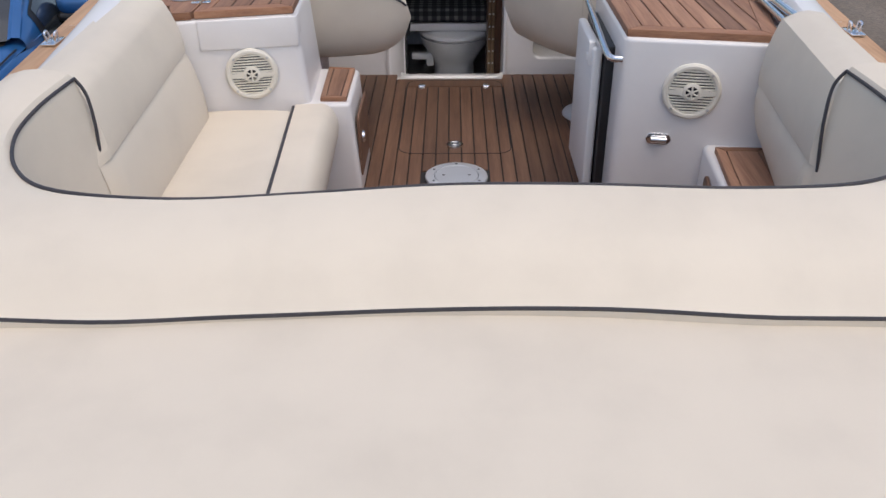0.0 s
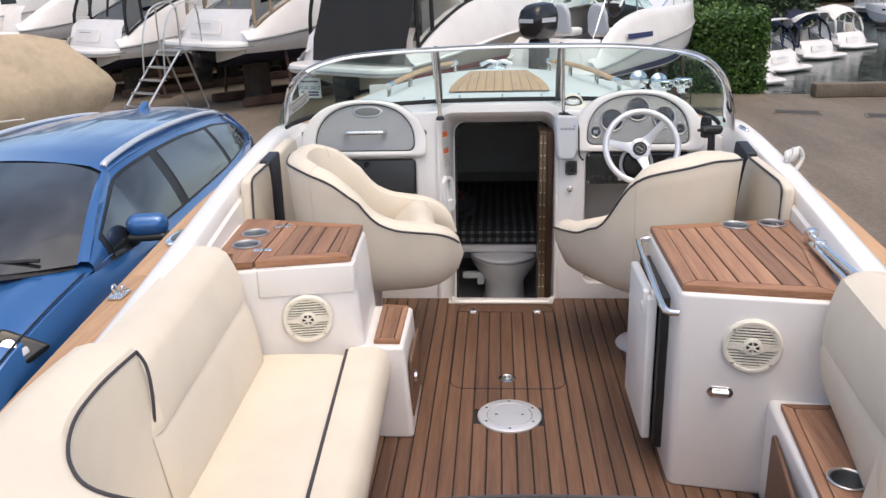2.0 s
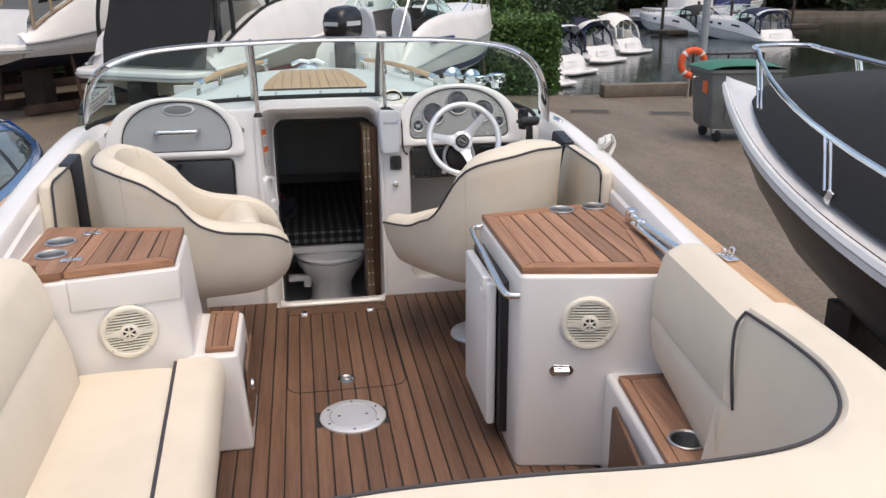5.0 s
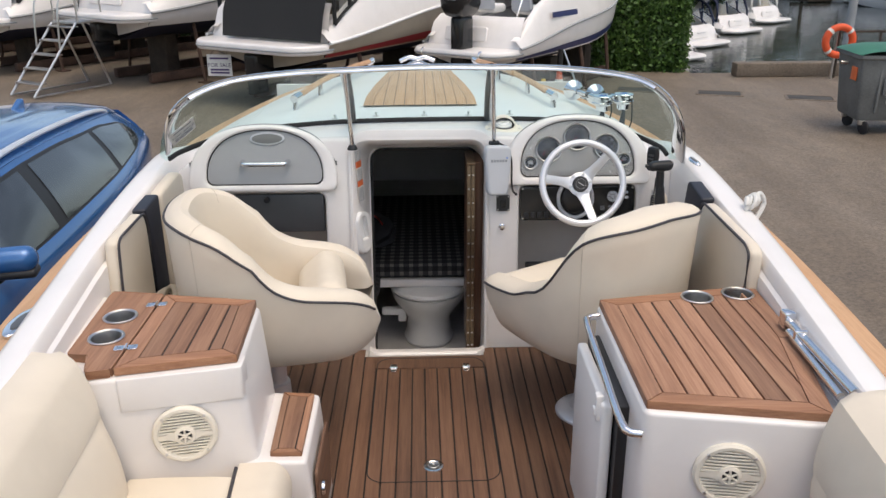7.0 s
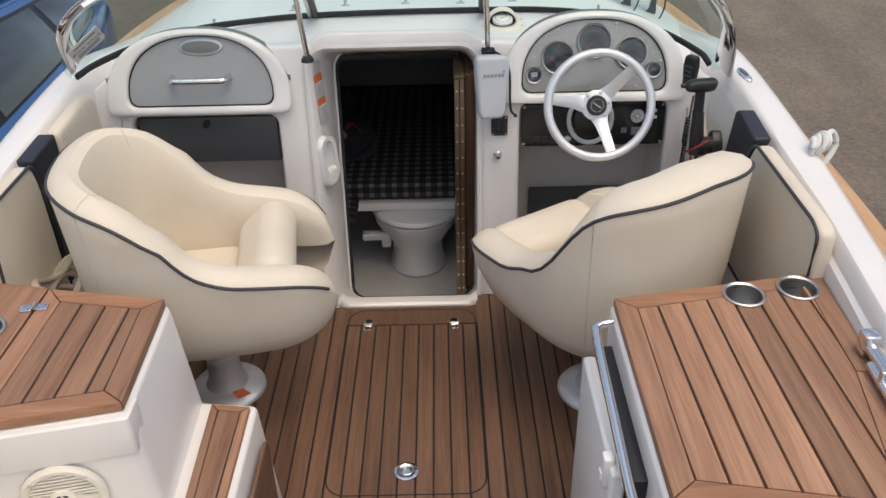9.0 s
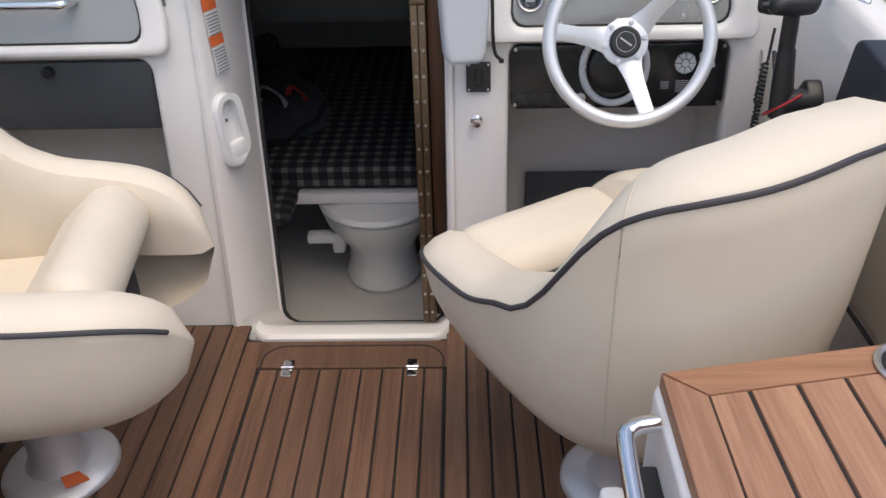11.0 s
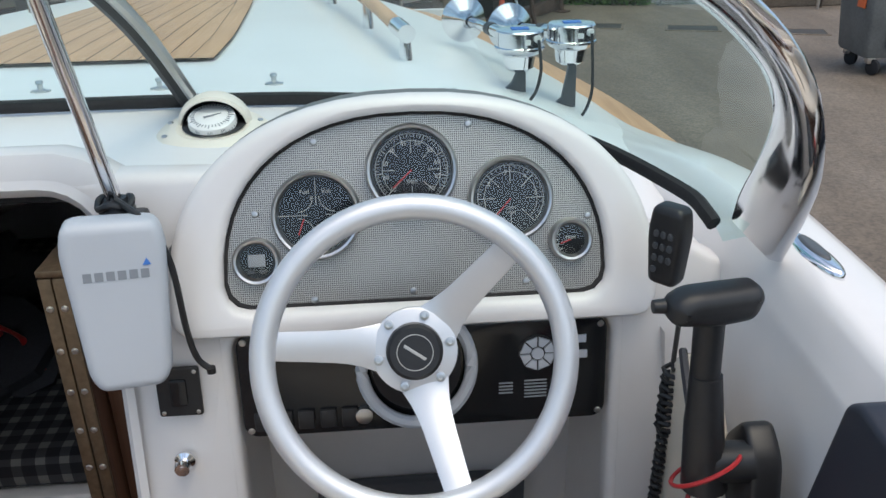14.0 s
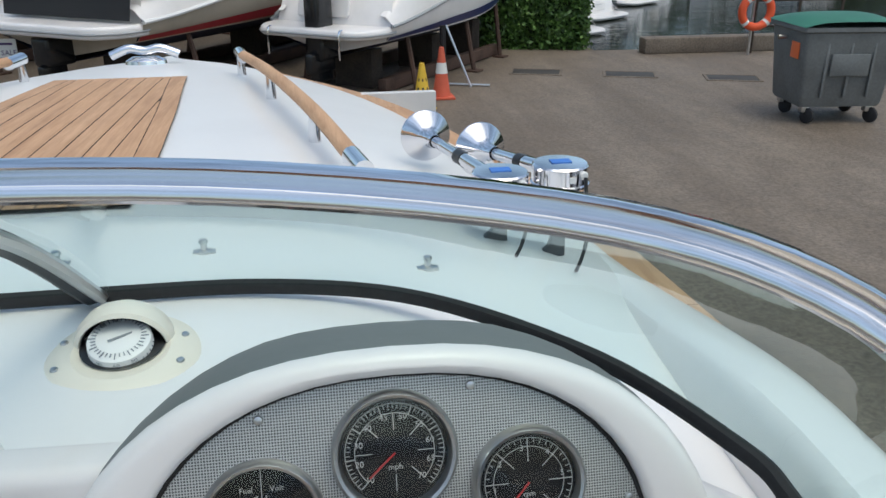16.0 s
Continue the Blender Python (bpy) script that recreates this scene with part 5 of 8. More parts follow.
for a in (47, 172, 285):
    rows = []
    for r_, w_ in SPOKE:
        z_ = DISH * (1 - smooth_table([(0.0, 0.0), (0.05, 0.0), (0.165, 1.0), (0.3, 2.0)], r_, 0.02)) + 0.0004 * a / 100
        rows.append([(r_, -w_, z_ - 0.0015), (r_, -w_, z_ + 0.0015), (r_, -w_ + 0.0015, z_ + 0.0025), (r_, 0, z_ + 0.0026), (r_, w_ - 0.0015, z_ + 0.0025), (r_, w_, z_ + 0.0015), (r_, w_, z_ - 0.0015), (r_, 0, z_ - 0.0025)])
    part("spoke", moved(grid(rows, close_v=True, caps=True), WHEEL @ Matrix.Rotation(radians(a), 4, "Z")), ALU, wheel)
HUB = WHEEL @ Matrix.Translation((0, 0, DISH))
part("hub_plate", lathe([(0.051, -0.006), (0.051, 0.0045), (0.049, 0.0055), (0.0, 0.0055)], 40, None, HUB), ALU, wheel)
hubp = part("hub", lathe([(0.034, 0.004), (0.033, 0.016), (0.029, 0.020), (0.0, 0.020)], 36, None, HUB), BLACK, wheel, "black centre cap")
part("hub_ring", tube([HUB @ Vector((0.021 * math.cos(t), 0.021 * math.sin(t), 0.0202)) for t in [2 * math.pi * k / 32 for k in range(32)]], 0.0006, 5, True), DIALWHITE, hubp)
part("hub_mark", moved(box(-0.015, 0.015, -0.0018, 0.0018, 0.020, 0.0208, 0.0005), HUB @ Matrix.Rotation(radians(-35), 4, "Z")), DIALWHITE, hubp)
for k in range(6):
    a = radians(60 * k + 12)
    part("bolt", lathe([(0.0058, 0.0), (0.0058, 0.004), (0.003, 0.0045), (0.0025, 0.002), (0, 0.002)], 12, None, HUB @ Matrix.Translation((0.0435 * math.cos(a), 0.0435 * math.sin(a), 0.0055))), STEEL, wheel)
part("boss", lathe([(0.035, -0.11), (0.03, -0.03), (0.048, -0.012)], 24, None, HUB), BLACK, wheel)

# chart plotter under its grey sun cover
plotter = thing("chart_plotter", 0.345, 4.15, 0.81, "grey plastic sun cover over a small chart plotter", "electronics")
cov = Matrix.Translation((0.347, 4.13, 0.838)) @ Matrix.Scale(1.1, 4) @ pose(0, 0, 0, 84, 0, 14) @ Matrix.Rotation(radians(-3), 4, "Z")
part("cover", moved(plate(rounded([(-0.042, -0.085), (-0.032, -0.104), (0.034, -0.104), (0.045, -0.085), (0.052, 0.06), (0.045, 0.09), (-0.05, 0.092), (-0.056, 0.06)], 0.02), (), 0.045, 0.012, 4), cov), PALEGREY, plotter)
lg = bmesh.new()
for k in range(6):
    lg = join(lg, moved(box(-0.034 + 0.0115 * k, -0.0255 + 0.0115 * k, 0.028, 0.038, 0.0225, 0.0232, 0), cov))
part("logo_bar", lg, PRINT, plotter, "plain grey mark")
part("logo_mark", moved(plate([(0.026, 0.042), (0.035, 0.042), (0.0305, 0.05)], (), 0.001, 0.0002), cov @ Matrix.Translation((0, 0, 0.023))), BLUEMARK, plotter, "small blue triangle")
part("mount", box(0.34, 0.372, 4.15, 4.22, 0.86, 0.92, 0.006), BLACK, plotter)
part("cable", tube(smooth_path([(0.338, 4.195, 0.94), (0.38, 4.15, 0.93), (0.407, 4.14, 0.88), (0.412, 4.145, 0.78), (0.418, 4.15, 0.735), (0.432, 4.15, 0.718)], 8), 0.0042, 8), BLACK, plotter)
part("cable_end", lathe([(0, 0.006), (0.006, 0.004), (0.006, -0.004), (0, -0.006)], 10, None, Matrix.Translation((0.433, 4.15, 0.716))), BLACK, plotter)
tie = part("cable_coil", tube([(0.338 + 0.02 * math.cos(t), 4.195 + 0.02 * math.sin(t), 0.935 + 0.004 * math.sin(3 * t)) for t in [2 * math.pi * k / 24 for k in range(24)]], 0.0045, 8, True), BLACK, plotter)

trim_sw = thing("trim_switch", 0.38, 4.18, 0.67, "small square black switch plate on the bulkhead", "switch")
part("plate", on_face(plate(rrect(0.351, 0.409, 0.633, 0.704, 0.004), (), 0.006, 0.002), 0.003), BLACK, trim_sw)
part("rocker", on_face(plate(rrect(0.369, 0.391, 0.65, 0.688, 0.003), (), 0.008, 0.002), 0.006), GLOSSBLACK, trim_sw)
for sx in (0.357, 0.403):
    for sz in (0.639, 0.698):
        part("screw", on_face(moved(lathe([(0, 0.004), (0.003, 0.003), (0.003, 0)], 8), Matrix.Translation((sx, sz, 0))), 0.004), STEEL, trim_sw)
kn = thing("pull_knob", 0.375, 4.17, 0.563, "small chrome pull knob on the bulkhead", "knob")
part("knob", lathe([(0.014, 0), (0.014, 0.004), (0.008, 0.008), (0.012, 0.018), (0.010, 0.024), (0, 0.026)], 20, None, pose(0.375, 4.166, 0.563, 90)), CHROME, kn)

# compass
comp = thing("compass", 0.408, 4.505, 0.915, "white-cased marine compass under a clear dome", "compass")
zc = deck_z(0.363, 4.5)
CM = Matrix.Translation((0.408, 4.50, zc)) @ pose(0, 0, 0, 8)
part("base", lathe([(0.0, 0.008), (0.048, 0.010), (0.056, 0.014), (0.062, 0.012), (0.082, 0.008), (0.089, 0.001), (0.089, -0.02)], 40, None, CM @ Matrix.Translation((0, -0.012, 0))), PLASTIC, comp)
for a in (200, 340, 20, 160):
    part("screw", lathe([(0, 0.003), (0.004, 0.002), (0.005, 0)], 10, None, CM @ Matrix.Translation((0.074 * math.cos(radians(a)), -0.012 + 0.074 * math.sin(radians(a)), 0.010))), STEEL, comp)
part("bowl", lathe([(0.0, 0.0135), (0.047, 0.0135), (0.049, 0.012)], 32, None, CM), BLACK, comp, "black compass bowl")
hood_, lining = [], []
for a in ys(0, 180, 28):
    ca, sa = math.cos(radians(a)), math.sin(radians(a))
    hood_.append([CM @ Vector((ca * r_, 0.012 + d_, 0.006 + sa * r_ * 0.9)) for r_, d_ in ((0.049, -0.014), (0.051, -0.016), (0.056, -0.012), (0.058, 0.0), (0.054, 0.018), (0.046, 0.03), (0.0, 0.036))])
    lining.append([CM @ Vector((ca * r_, 0.012 + d_, 0.006 + sa * r_ * 0.9)) for r_, d_ in ((0.0495, -0.016), (0.047, 0.004), (0.038, 0.018), (0.0, 0.026))])
part("hood", grid(hood_), PLASTIC, comp, "cream plastic hood")
part("lining", grid(lining), BLACK, comp, "black inside of the hood")
card = part("card", lathe([(0.0, 0.032), (0.033, 0.031), (0.036, 0.029), (0.037, 0.017)], 40, None, CM @ pose(0, -0.006, 0, 12)), WHITE, comp)
cm = bmesh.new()
for k in range(36):
    a = radians(10 * k)
    cm = join(cm, moved(box(0.0255, 0.031 if k % 3 else 0.034, -0.0006, 0.0006, 0.0322, 0.0328, 0), CM @ pose(0, -0.006, 0, 12) @ Matrix.Rotation(a, 4, "Z")))
    cm = join(cm, moved(box(0.0366, 0.0374, -0.0005, 0.0005, 0.018, 0.0215, 0), CM @ pose(0, -0.006, 0, 12) @ Matrix.Rotation(a, 4, "Z")))
cm = join(cm, moved(box(-0.016, 0.016, -0.0015, 0.0015, 0.0322, 0.033, 0), CM @ pose(0, -0.006, 0, 12, 0, 30)))
part("card_marks", cm, PRINT, card)
for body, a in (("90", -118), ("60", -88), ("30", -58)):
    lettering(body, 0.008, PRINT, CM @ pose(0, -0.006, 0, 12) @ Matrix.Rotation(radians(a), 4, "Z") @ Matrix.Translation((0.0378, 0, 0.0245)) @ pose(0, 0, 0, 90, 0, 90), card, "card_number")

# throttle and hand microphone
thr = thing("throttle", 1.02, 3.95, 0.6, "black throttle lever with a wide grip on the hull side", "lever")
part("mount", moved(plate(rounded([(-0.10, -0.17), (0.07, -0.17), (0.09, 0.02), (0.02, 0.10), (-0.05, 0.05)], 0.03), (), 0.035, 0.008), Matrix(((0, 0, 1, 1.068), (0.55, 0, 0, 3.935), (0, 0.62, 0, 0.68), (0, 0, 0, 1)))), BLACK, thr)
part("pivot", tube([(1.004, 3.95, 0.80), (1.006, 3.945, 0.74), (1.012, 3.935, 0.66)], [0.0175, 0.022, 0.026], 12), BLACK, thr, "black lever boot")
part("shaft", tube([(1.01, 3.94, 0.69), (1.06, 3.925, 0.70)], 0.024, 10), BLACK, thr)
part("lever", tube([(1.005, 3.95, 0.70), (1.003, 3.952, 0.80), (1.0, 3.953, 0.875)], 0.0165, 10), BLACK, thr)
grip = plate(rounded([(-0.068, -0.022), (-0.072, 0.01), (-0.045, 0.024), (0.055, 0.024), (0.066, 0.008), (0.055, -0.026), (0.0, -0.03)], 0.016), (), 0.052, 0.02, 4)
part("grip", moved(grip, Matrix.Translation((0.998, 3.94, 0.895)) @ pose(0, 0, 0, 90, 0, 8) @ Matrix.Diagonal((0.76, 0.8, 0.8, 1))), BLACK, thr)
part("trim_button", lathe([(0, 0.014), (0.007, 0.012), (0.008, 0)], 12, None, pose(0.945, 3.94, 0.893, 0, -90)), BLACK, thr)

mic = thing("radio_microphone", 1.035, 4.10, 0.85, "black hand microphone with a coiled cord", "microphone")
part("body", moved(plate(rounded([(-0.024, -0.05), (0.024, -0.05), (0.032, 0.02), (0.026, 0.055), (-0.026, 0.055), (-0.032, 0.02)], 0.012), (), 0.032, 0.01, 3), pose(1.015, 4.125, 0.872, 90, 0, -50) @ Matrix.Diagonal((0.8, 1, 1, 1))), BLACK, mic)
for k in range(10):
    part("button", moved(lathe([(0, 0.003), (0.0045, 0.002), (0.005, 0)], 10), pose(1.015, 4.125, 0.872, 90, 0, -50) @ Matrix.Diagonal((0.8, 1, 1, 1)) @ Matrix.Translation((-0.012 + 0.012 * (k % 3), 0.02 - 0.016 * (k // 3), 0.016))), DARKGREY, mic)
cord = []
for k in range(200):
    t = k / 199
    z = 0.80 - 0.34 * t
    w = 0.011 if 0.22 < t < 0.5 else (0.0 if t <= 0.22 else 0.006)
    cord.append((1.025 - 0.02 * t + w * math.cos(k * 1.1), 4.09 - 0.03 * t + w * math.sin(k * 1.1), z))
part("cord", tube(cord, 0.0032, 6), BLACK, mic)
part("hose", tube(smooth_path([(1.0, 4.05, 0.46), (0.995, 4.06, 0.36), (0.99, 4.05, 0.22), (1.0, 4.04, 0.12)], 8), 0.013, 10), RUBBER, mic)

kill = thing("kill_cord", 1.0, 3.97, 0.6, "coiled red kill cord on the throttle mount", "cord")
red = []
for k in range(160):
    t = k / 159
    w = 0.012 * min(1, t * 5)
    red.append((0.995 - 0.03 * t + w * math.cos(k * 0.7), 3.93 - 0.02 * t + w * math.sin(k * 0.7), 0.66 - 0.33 * t))
part("coil", tube(red, 0.0028, 6), RED, kill)
part("loop", tube([(1.010 + 0.034 * math.cos(t), 3.935 + 0.036 * math.sin(t), 0.685 + 0.030 * math.cos(t + 0.8)) for t in [2 * math.pi * k / 28 for k in range(28)]], 0.0026, 6, True), RED, kill)
part("clip", lathe([(0, 0.01), (0.02, 0.008), (0.022, -0.006), (0, -0.01)], 16, None, pose(0.985, 3.90, 0.63, 70)), RED, kill)
low = thing("helm_side_cushion", 1.05, 4.0, 0.4, "cream vinyl side cushion below the throttle", "cushion")
part("pad", moved(plate(rounded([(3.84, 0.12), (4.10, 0.12), (4.125, 0.68), (4.085, 0.745), (4.05, 0.74), (3.84, 0.48)], 0.03), (), 0.05, 0.018, 3), Matrix(((0, 0, 1, 1.045), (1, 0, 0, 0), (0, 1, 0, 0), (0, 0, 0, 1)))), VINYL, low)
part("piping", tube([(1.022, 3.85, 0.495), (1.022, 4.045, 0.737), (1.03, 4.08, 0.749)], 0.0055, 6), PIPING, low, "charcoal piping")
card = thing("box", 0.985, 3.775, 0.58, "white carton with a dark mark beside the helm", "box")
part("carton", moved(box(-0.022, 0.022, -0.11, 0.11, -0.05, 0.05, 0.004), pose(0.985, 3.775, 0.585, -23, -12, 8)), PAPER, card)
part("mark_bar", moved(box(-0.0235, -0.0225, -0.07, 0.07, -0.008, 0.010, 0), pose(0.985, 3.775, 0.585, -23, -12, 8)), PRINT, card, "plain dark bar")

# grab handle and warning labels beside the doorway
gh = thing("grab_handle", -0.25, 4.14, 0.53, "white moulded grab handle beside the doorway", "handle")
hm = Matrix.Translation((-0.252, 4.213, 0.525)) @ pose(0, 0, 0, 84, 0, 62)
part("frame", moved(plate(rrect(-0.042, 0.042, -0.098, 0.098, 0.041), (rrect(-0.022, 0.030, -0.060, 0.080, 0.022),), 0.046, 0.016, 4), hm), WHITE, gh)
part("recess", moved(plate(rrect(-0.035, 0.035, -0.085, 0.088, 0.03), (), 0.006, 0.001), hm @ Matrix.Translation((0, 0, -0.006))), WHITE, gh)
part("lip", moved(box(-0.028, 0.036, -0.075, -0.026, -0.005, 0.022, 0.011, None, 4), hm), WHITE, gh)
part("screw", moved(lathe([(0, 0.003), (0.004, 0.002), (0.005, 0)], 10), hm @ Matrix.Translation((0.006, 0.025, -0.003))), STEEL, gh)
lab = thing("warning_label", -0.285, 4.17, 0.76, "white and orange printed warning labels on the bulkhead", "label")
lm = Matrix.Translation((-0.256, 4.245, 0.785)) @ Matrix.Scale(1.15, 4) @ pose(0, 0, 0, 86, 0, 66)
for k, (z0, z1, mt) in enumerate(((0.055, 0.10, PAPER), (0.03, 0.055, ORANGE), (-0.02, 0.03, PAPER), (-0.043, -0.02, ORANGE), (-0.10, -0.043, PAPER))):
    sheet = part("sheet", moved(plate(rrect(-0.021, 0.021, z0 + 0.0006, z1 - 0.0006, 0.001), (), 0.0014, 0.0002), lm @ Matrix.Translation((0, 0, 0.004))), mt, lab)
    if mt is PAPER:
        for j in range(max(2, int((z1 - z0) / 0.007))):
            part("text_bar", moved(plate(rrect(-0.018, 0.018, z1 - 0.009 - 0.0068 * j, z1 - 0.006 - 0.0068 * j, 0.0005), (), 0.001, 0.0002), lm @ Matrix.Translation((0, 0, 0.0052))), PRINT, sheet)

# ---- ground ----
GZ = -1.12
CONCRETE, nt, p = nodes_of("yard_concrete")
v = coords(nt)
big, mid_, fine = noise_tex(nt, v, 0.35, 6, 0.6), noise_tex(nt, v, 3.0, 6, 0.65), noise_tex(nt, v, 28.0, 6, 0.75)
col = ramp(nt, big, [(0.3, (0.115, 0.091, 0.067)), (0.5, (0.187, 0.150, 0.117)), (0.7, (0.238, 0.196, 0.157))])
col = mix(nt, 0.5, col, ramp(nt, mid_, [(0.35, (0.086, 0.070, 0.054)), (0.65, (0.259, 0.217, 0.174))]))
col = mix(nt, 0.42, col, ramp(nt, fine, [(0.38, (0.058, 0.046, 0.034)), (0.60, (0.29, 0.235, 0.18))]))
streak = noise_tex(nt, coords(nt, (1, 0.16, 1), 24), 1.1, 5, 0.65)
col = mix(nt, 0.6, col, ramp(nt, streak, [(0.40, (0.62, 0.58, 0.54)), (0.60, (1, 1, 1))]), "MULTIPLY")
nt.links.new(col, p.inputs["Base Color"])
nt.links.new(math_node(nt, "ADD", math_node(nt, "MULTIPLY", mid_, 0.4), 0.5), p.inputs["Roughness"])
bump_to(nt, p, fine, 0.5, 0.004)
yard = bmesh.new()
for q in (((-300, -300, GZ), (6.2, -300, GZ), (6.2, 19.4, GZ), (-300, 19.4, GZ)), ((6.2, -300, GZ), (300, -300, GZ), (300, 19.0, GZ), (6.2, 19.4, GZ)), ((-300, 19.4, GZ), (6.2, 19.4, GZ), (9.0, 66, GZ), (-300, 66, GZ)), ((-300, 66, GZ), (300, 66, GZ), (300, 400, GZ), (-300, 400, GZ)), ((6.2, 19.4, GZ), (300, 19.0, GZ), (300, 19.0, GZ - 1.5), (6.2, 19.4, GZ - 1.5)), ((6.2, 19.4, GZ), (9.0, 66, GZ), (9.0, 66, GZ - 1.5), (6.2, 19.4, GZ - 1.5)), ((9.0, 66, GZ), (300, 66, GZ), (300, 66, GZ - 1.5), (9.0, 66, GZ - 1.5))):
    yard.faces.new([yard.verts.new(w) for w in q])
ground = whole("ground", yard, CONCRETE, "worn brown concrete of a boatyard", "ground", kind="structure")
WATER, nt, p = nodes_of("dark_water")
v = coords(nt, (1, 2.2, 1))
rip = noise_tex(nt, v, 1.6, 4, 0.6)
nt.links.new(ramp(nt, noise_tex(nt, v, 0.2), [(0.3, (0.012, 0.016, 0.012)), (0.7, (0.025, 0.03, 0.022))]), p.inputs["Base Color"])
p.inputs["Roughness"].default_value = 0.06
bump_to(nt, p, rip, 0.25, 0.05)
w_ = bmesh.new()
w_.faces.new([w_.verts.new(q) for q in ((5.5, 18.5, GZ - 0.5), (300, 18.5, GZ - 0.5), (300, 67, GZ - 0.5), (5.5, 67, GZ - 0.5))])
whole("water", w_, WATER, "dark still harbour water with soft ripples", "water", kind="structure")
wall = whole("quay_wall", box(7.0, 11.5, 18.75, 19.1, GZ, GZ + 0.3, 0.03), CONCRETE, "low concrete upstand along the quay edge", "wall", kind="structure")
COVERM = surface("drain_iron", (0.05, 0.045, 0.04), 0.7, var=0.2)
for x, y, mt in ((4.45, 17.3, COVERM), (5.95, 16.8, COVERM), (7.5, 16.2, COVERM)):
    dr = thing("drain_cover", x, y, GZ, "rusty iron drain cover set in the concrete", "drain cover", "yard drain covers", -18)
    part("frame", moved(plate(rrect(-0.45, 0.45, -0.28, 0.28, 0.02), (rrect(-0.40, 0.40, -0.23, 0.23, 0.01),), 0.02, 0.004), Matrix.Translation((0, 0, 0.004))), CONCRETE, dr, local=True)
    part("grate", box(-0.40, 0.40, -0.23, 0.23, -0.006, 0.008, 0.002), mt, dr, local=True)

# ---- planting ----
LEAF, nt, p = nodes_of("leaf")
gi = nt.nodes.new("ShaderNodeNewGeometry")
nt.links.new(ramp(nt, gi.outputs["Random Per Island"], [(0.0, (0.024, 0.055, 0.011)), (0.5, (0.062, 0.135, 0.024)), (1.0, (0.12, 0.22, 0.05))]), p.inputs["Base Color"])
p.inputs["Roughness"].default_value = 0.5
# darker copy of the leaf colours: shade is put into the colour
SHADELEAF, nt, p = nodes_of("shaded_leaf")
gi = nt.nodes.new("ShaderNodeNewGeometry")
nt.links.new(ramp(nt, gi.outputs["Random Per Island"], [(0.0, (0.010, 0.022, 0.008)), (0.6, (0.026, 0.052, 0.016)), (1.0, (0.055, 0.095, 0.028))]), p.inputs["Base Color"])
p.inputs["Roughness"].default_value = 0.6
# near-black filler behind the leaves; the foliage's inner shade is in its colour
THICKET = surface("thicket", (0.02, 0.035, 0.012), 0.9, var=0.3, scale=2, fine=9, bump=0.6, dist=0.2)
BARK = surface("bark", (0.06, 0.045, 0.035), 0.9, var=0.25, fine=30, bump=0.6, dist=0.01)
rng = np.random.default_rng(7)


def leaves(name, centres, size, material, parent, label=""):
    """Many small bent leaves at the given places, as one mesh."""
    n = len(centres)
    a, b = rng.normal(size=(n, 3)), rng.normal(size=(n, 3))
    a /= np.linalg.norm(a, axis=1)[:, None]
    b -= a * (a * b).sum(1)[:, None]
    b /= np.linalg.norm(b, axis=1)[:, None]
    s = size * rng.uniform(0.6, 1.3, n)[:, None]
    c = np.asarray(centres)
    verts = np.stack([c - a * s, c - b * s * 0.5, c + a * s, c + b * s * 0.5], 1).reshape(-1, 3)
    if parent is not None:
        inv = np.array(root_matrix(parent).inverted())
        verts = verts @ inv[:3, :3].T + inv[:3, 3]
    me = bpy.data.meshes.new(name)
    me.from_pydata(verts.tolist(), [], np.arange(4 * n).reshape(-1, 4).tolist())
    me.materials.append(material)
    ob = new(name, me)
    ob.parent = parent
    return tagged(ob, label, "", "", "stuff")


def hedge(x, y, w, d, h, rz, n, size, label, material=LEAF):
    hg = thing("hedge", x, y, GZ, label, "hedge", rz=rz)
    core = box(-w / 2 + 0.08, w / 2 - 0.08, -d / 2 + 0.08, d / 2 - 0.08, 0, h - 0.08, 0.1)
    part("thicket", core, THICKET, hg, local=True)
    m = np.array(root_matrix(hg))
    f = rng.integers(0, 5, n)
    q = rng.uniform(-0.5, 0.5, (n, 3)) * (w, d, h)
    q[:, 2] += h / 2
    q[f == 0, 1] = -d / 2
    q[f == 1, 0] = w / 2
    q[f == 2, 2] = h
    q[f == 3, 0] = -w / 2
    q[f == 4, 1] = -d / 2
    wob = 0.07 * np.sin(q[:, 0] * 3.1 + q[:, 2] * 2.3) + 0.05 * np.sin(q[:, 1] * 4.0 + q[:, 2] * 5.1)
    q += rng.normal(scale=0.045, size=(n, 3))
    q[:, 2] = np.where(f == 2, q[:, 2] + wob, q[:, 2])
    leaves("foliage", q @ m[:3, :3].T + m[:3, 3], size, material, hg, "clipped green leaves")
    return hg


hedge(5.4, 21.2, 2.1, 3.0, 1.75, -14, 14000, 0.055, "low clipped green hedge by the water")
hedge(1.2, 32.5, 13.0, 3.0, 3.3, -12, 42000, 0.06, "tall clipped green hedge behind the boats")


# added in shade-coloured leaves to darken the view beneath the boats
hedge(-11.5, 28.0, 25.0, 1.6, 2.3, 3, 26000, 0.075, "long clipped hedge in shade-toned leaves, added at the back of the yard", SHADELEAF)


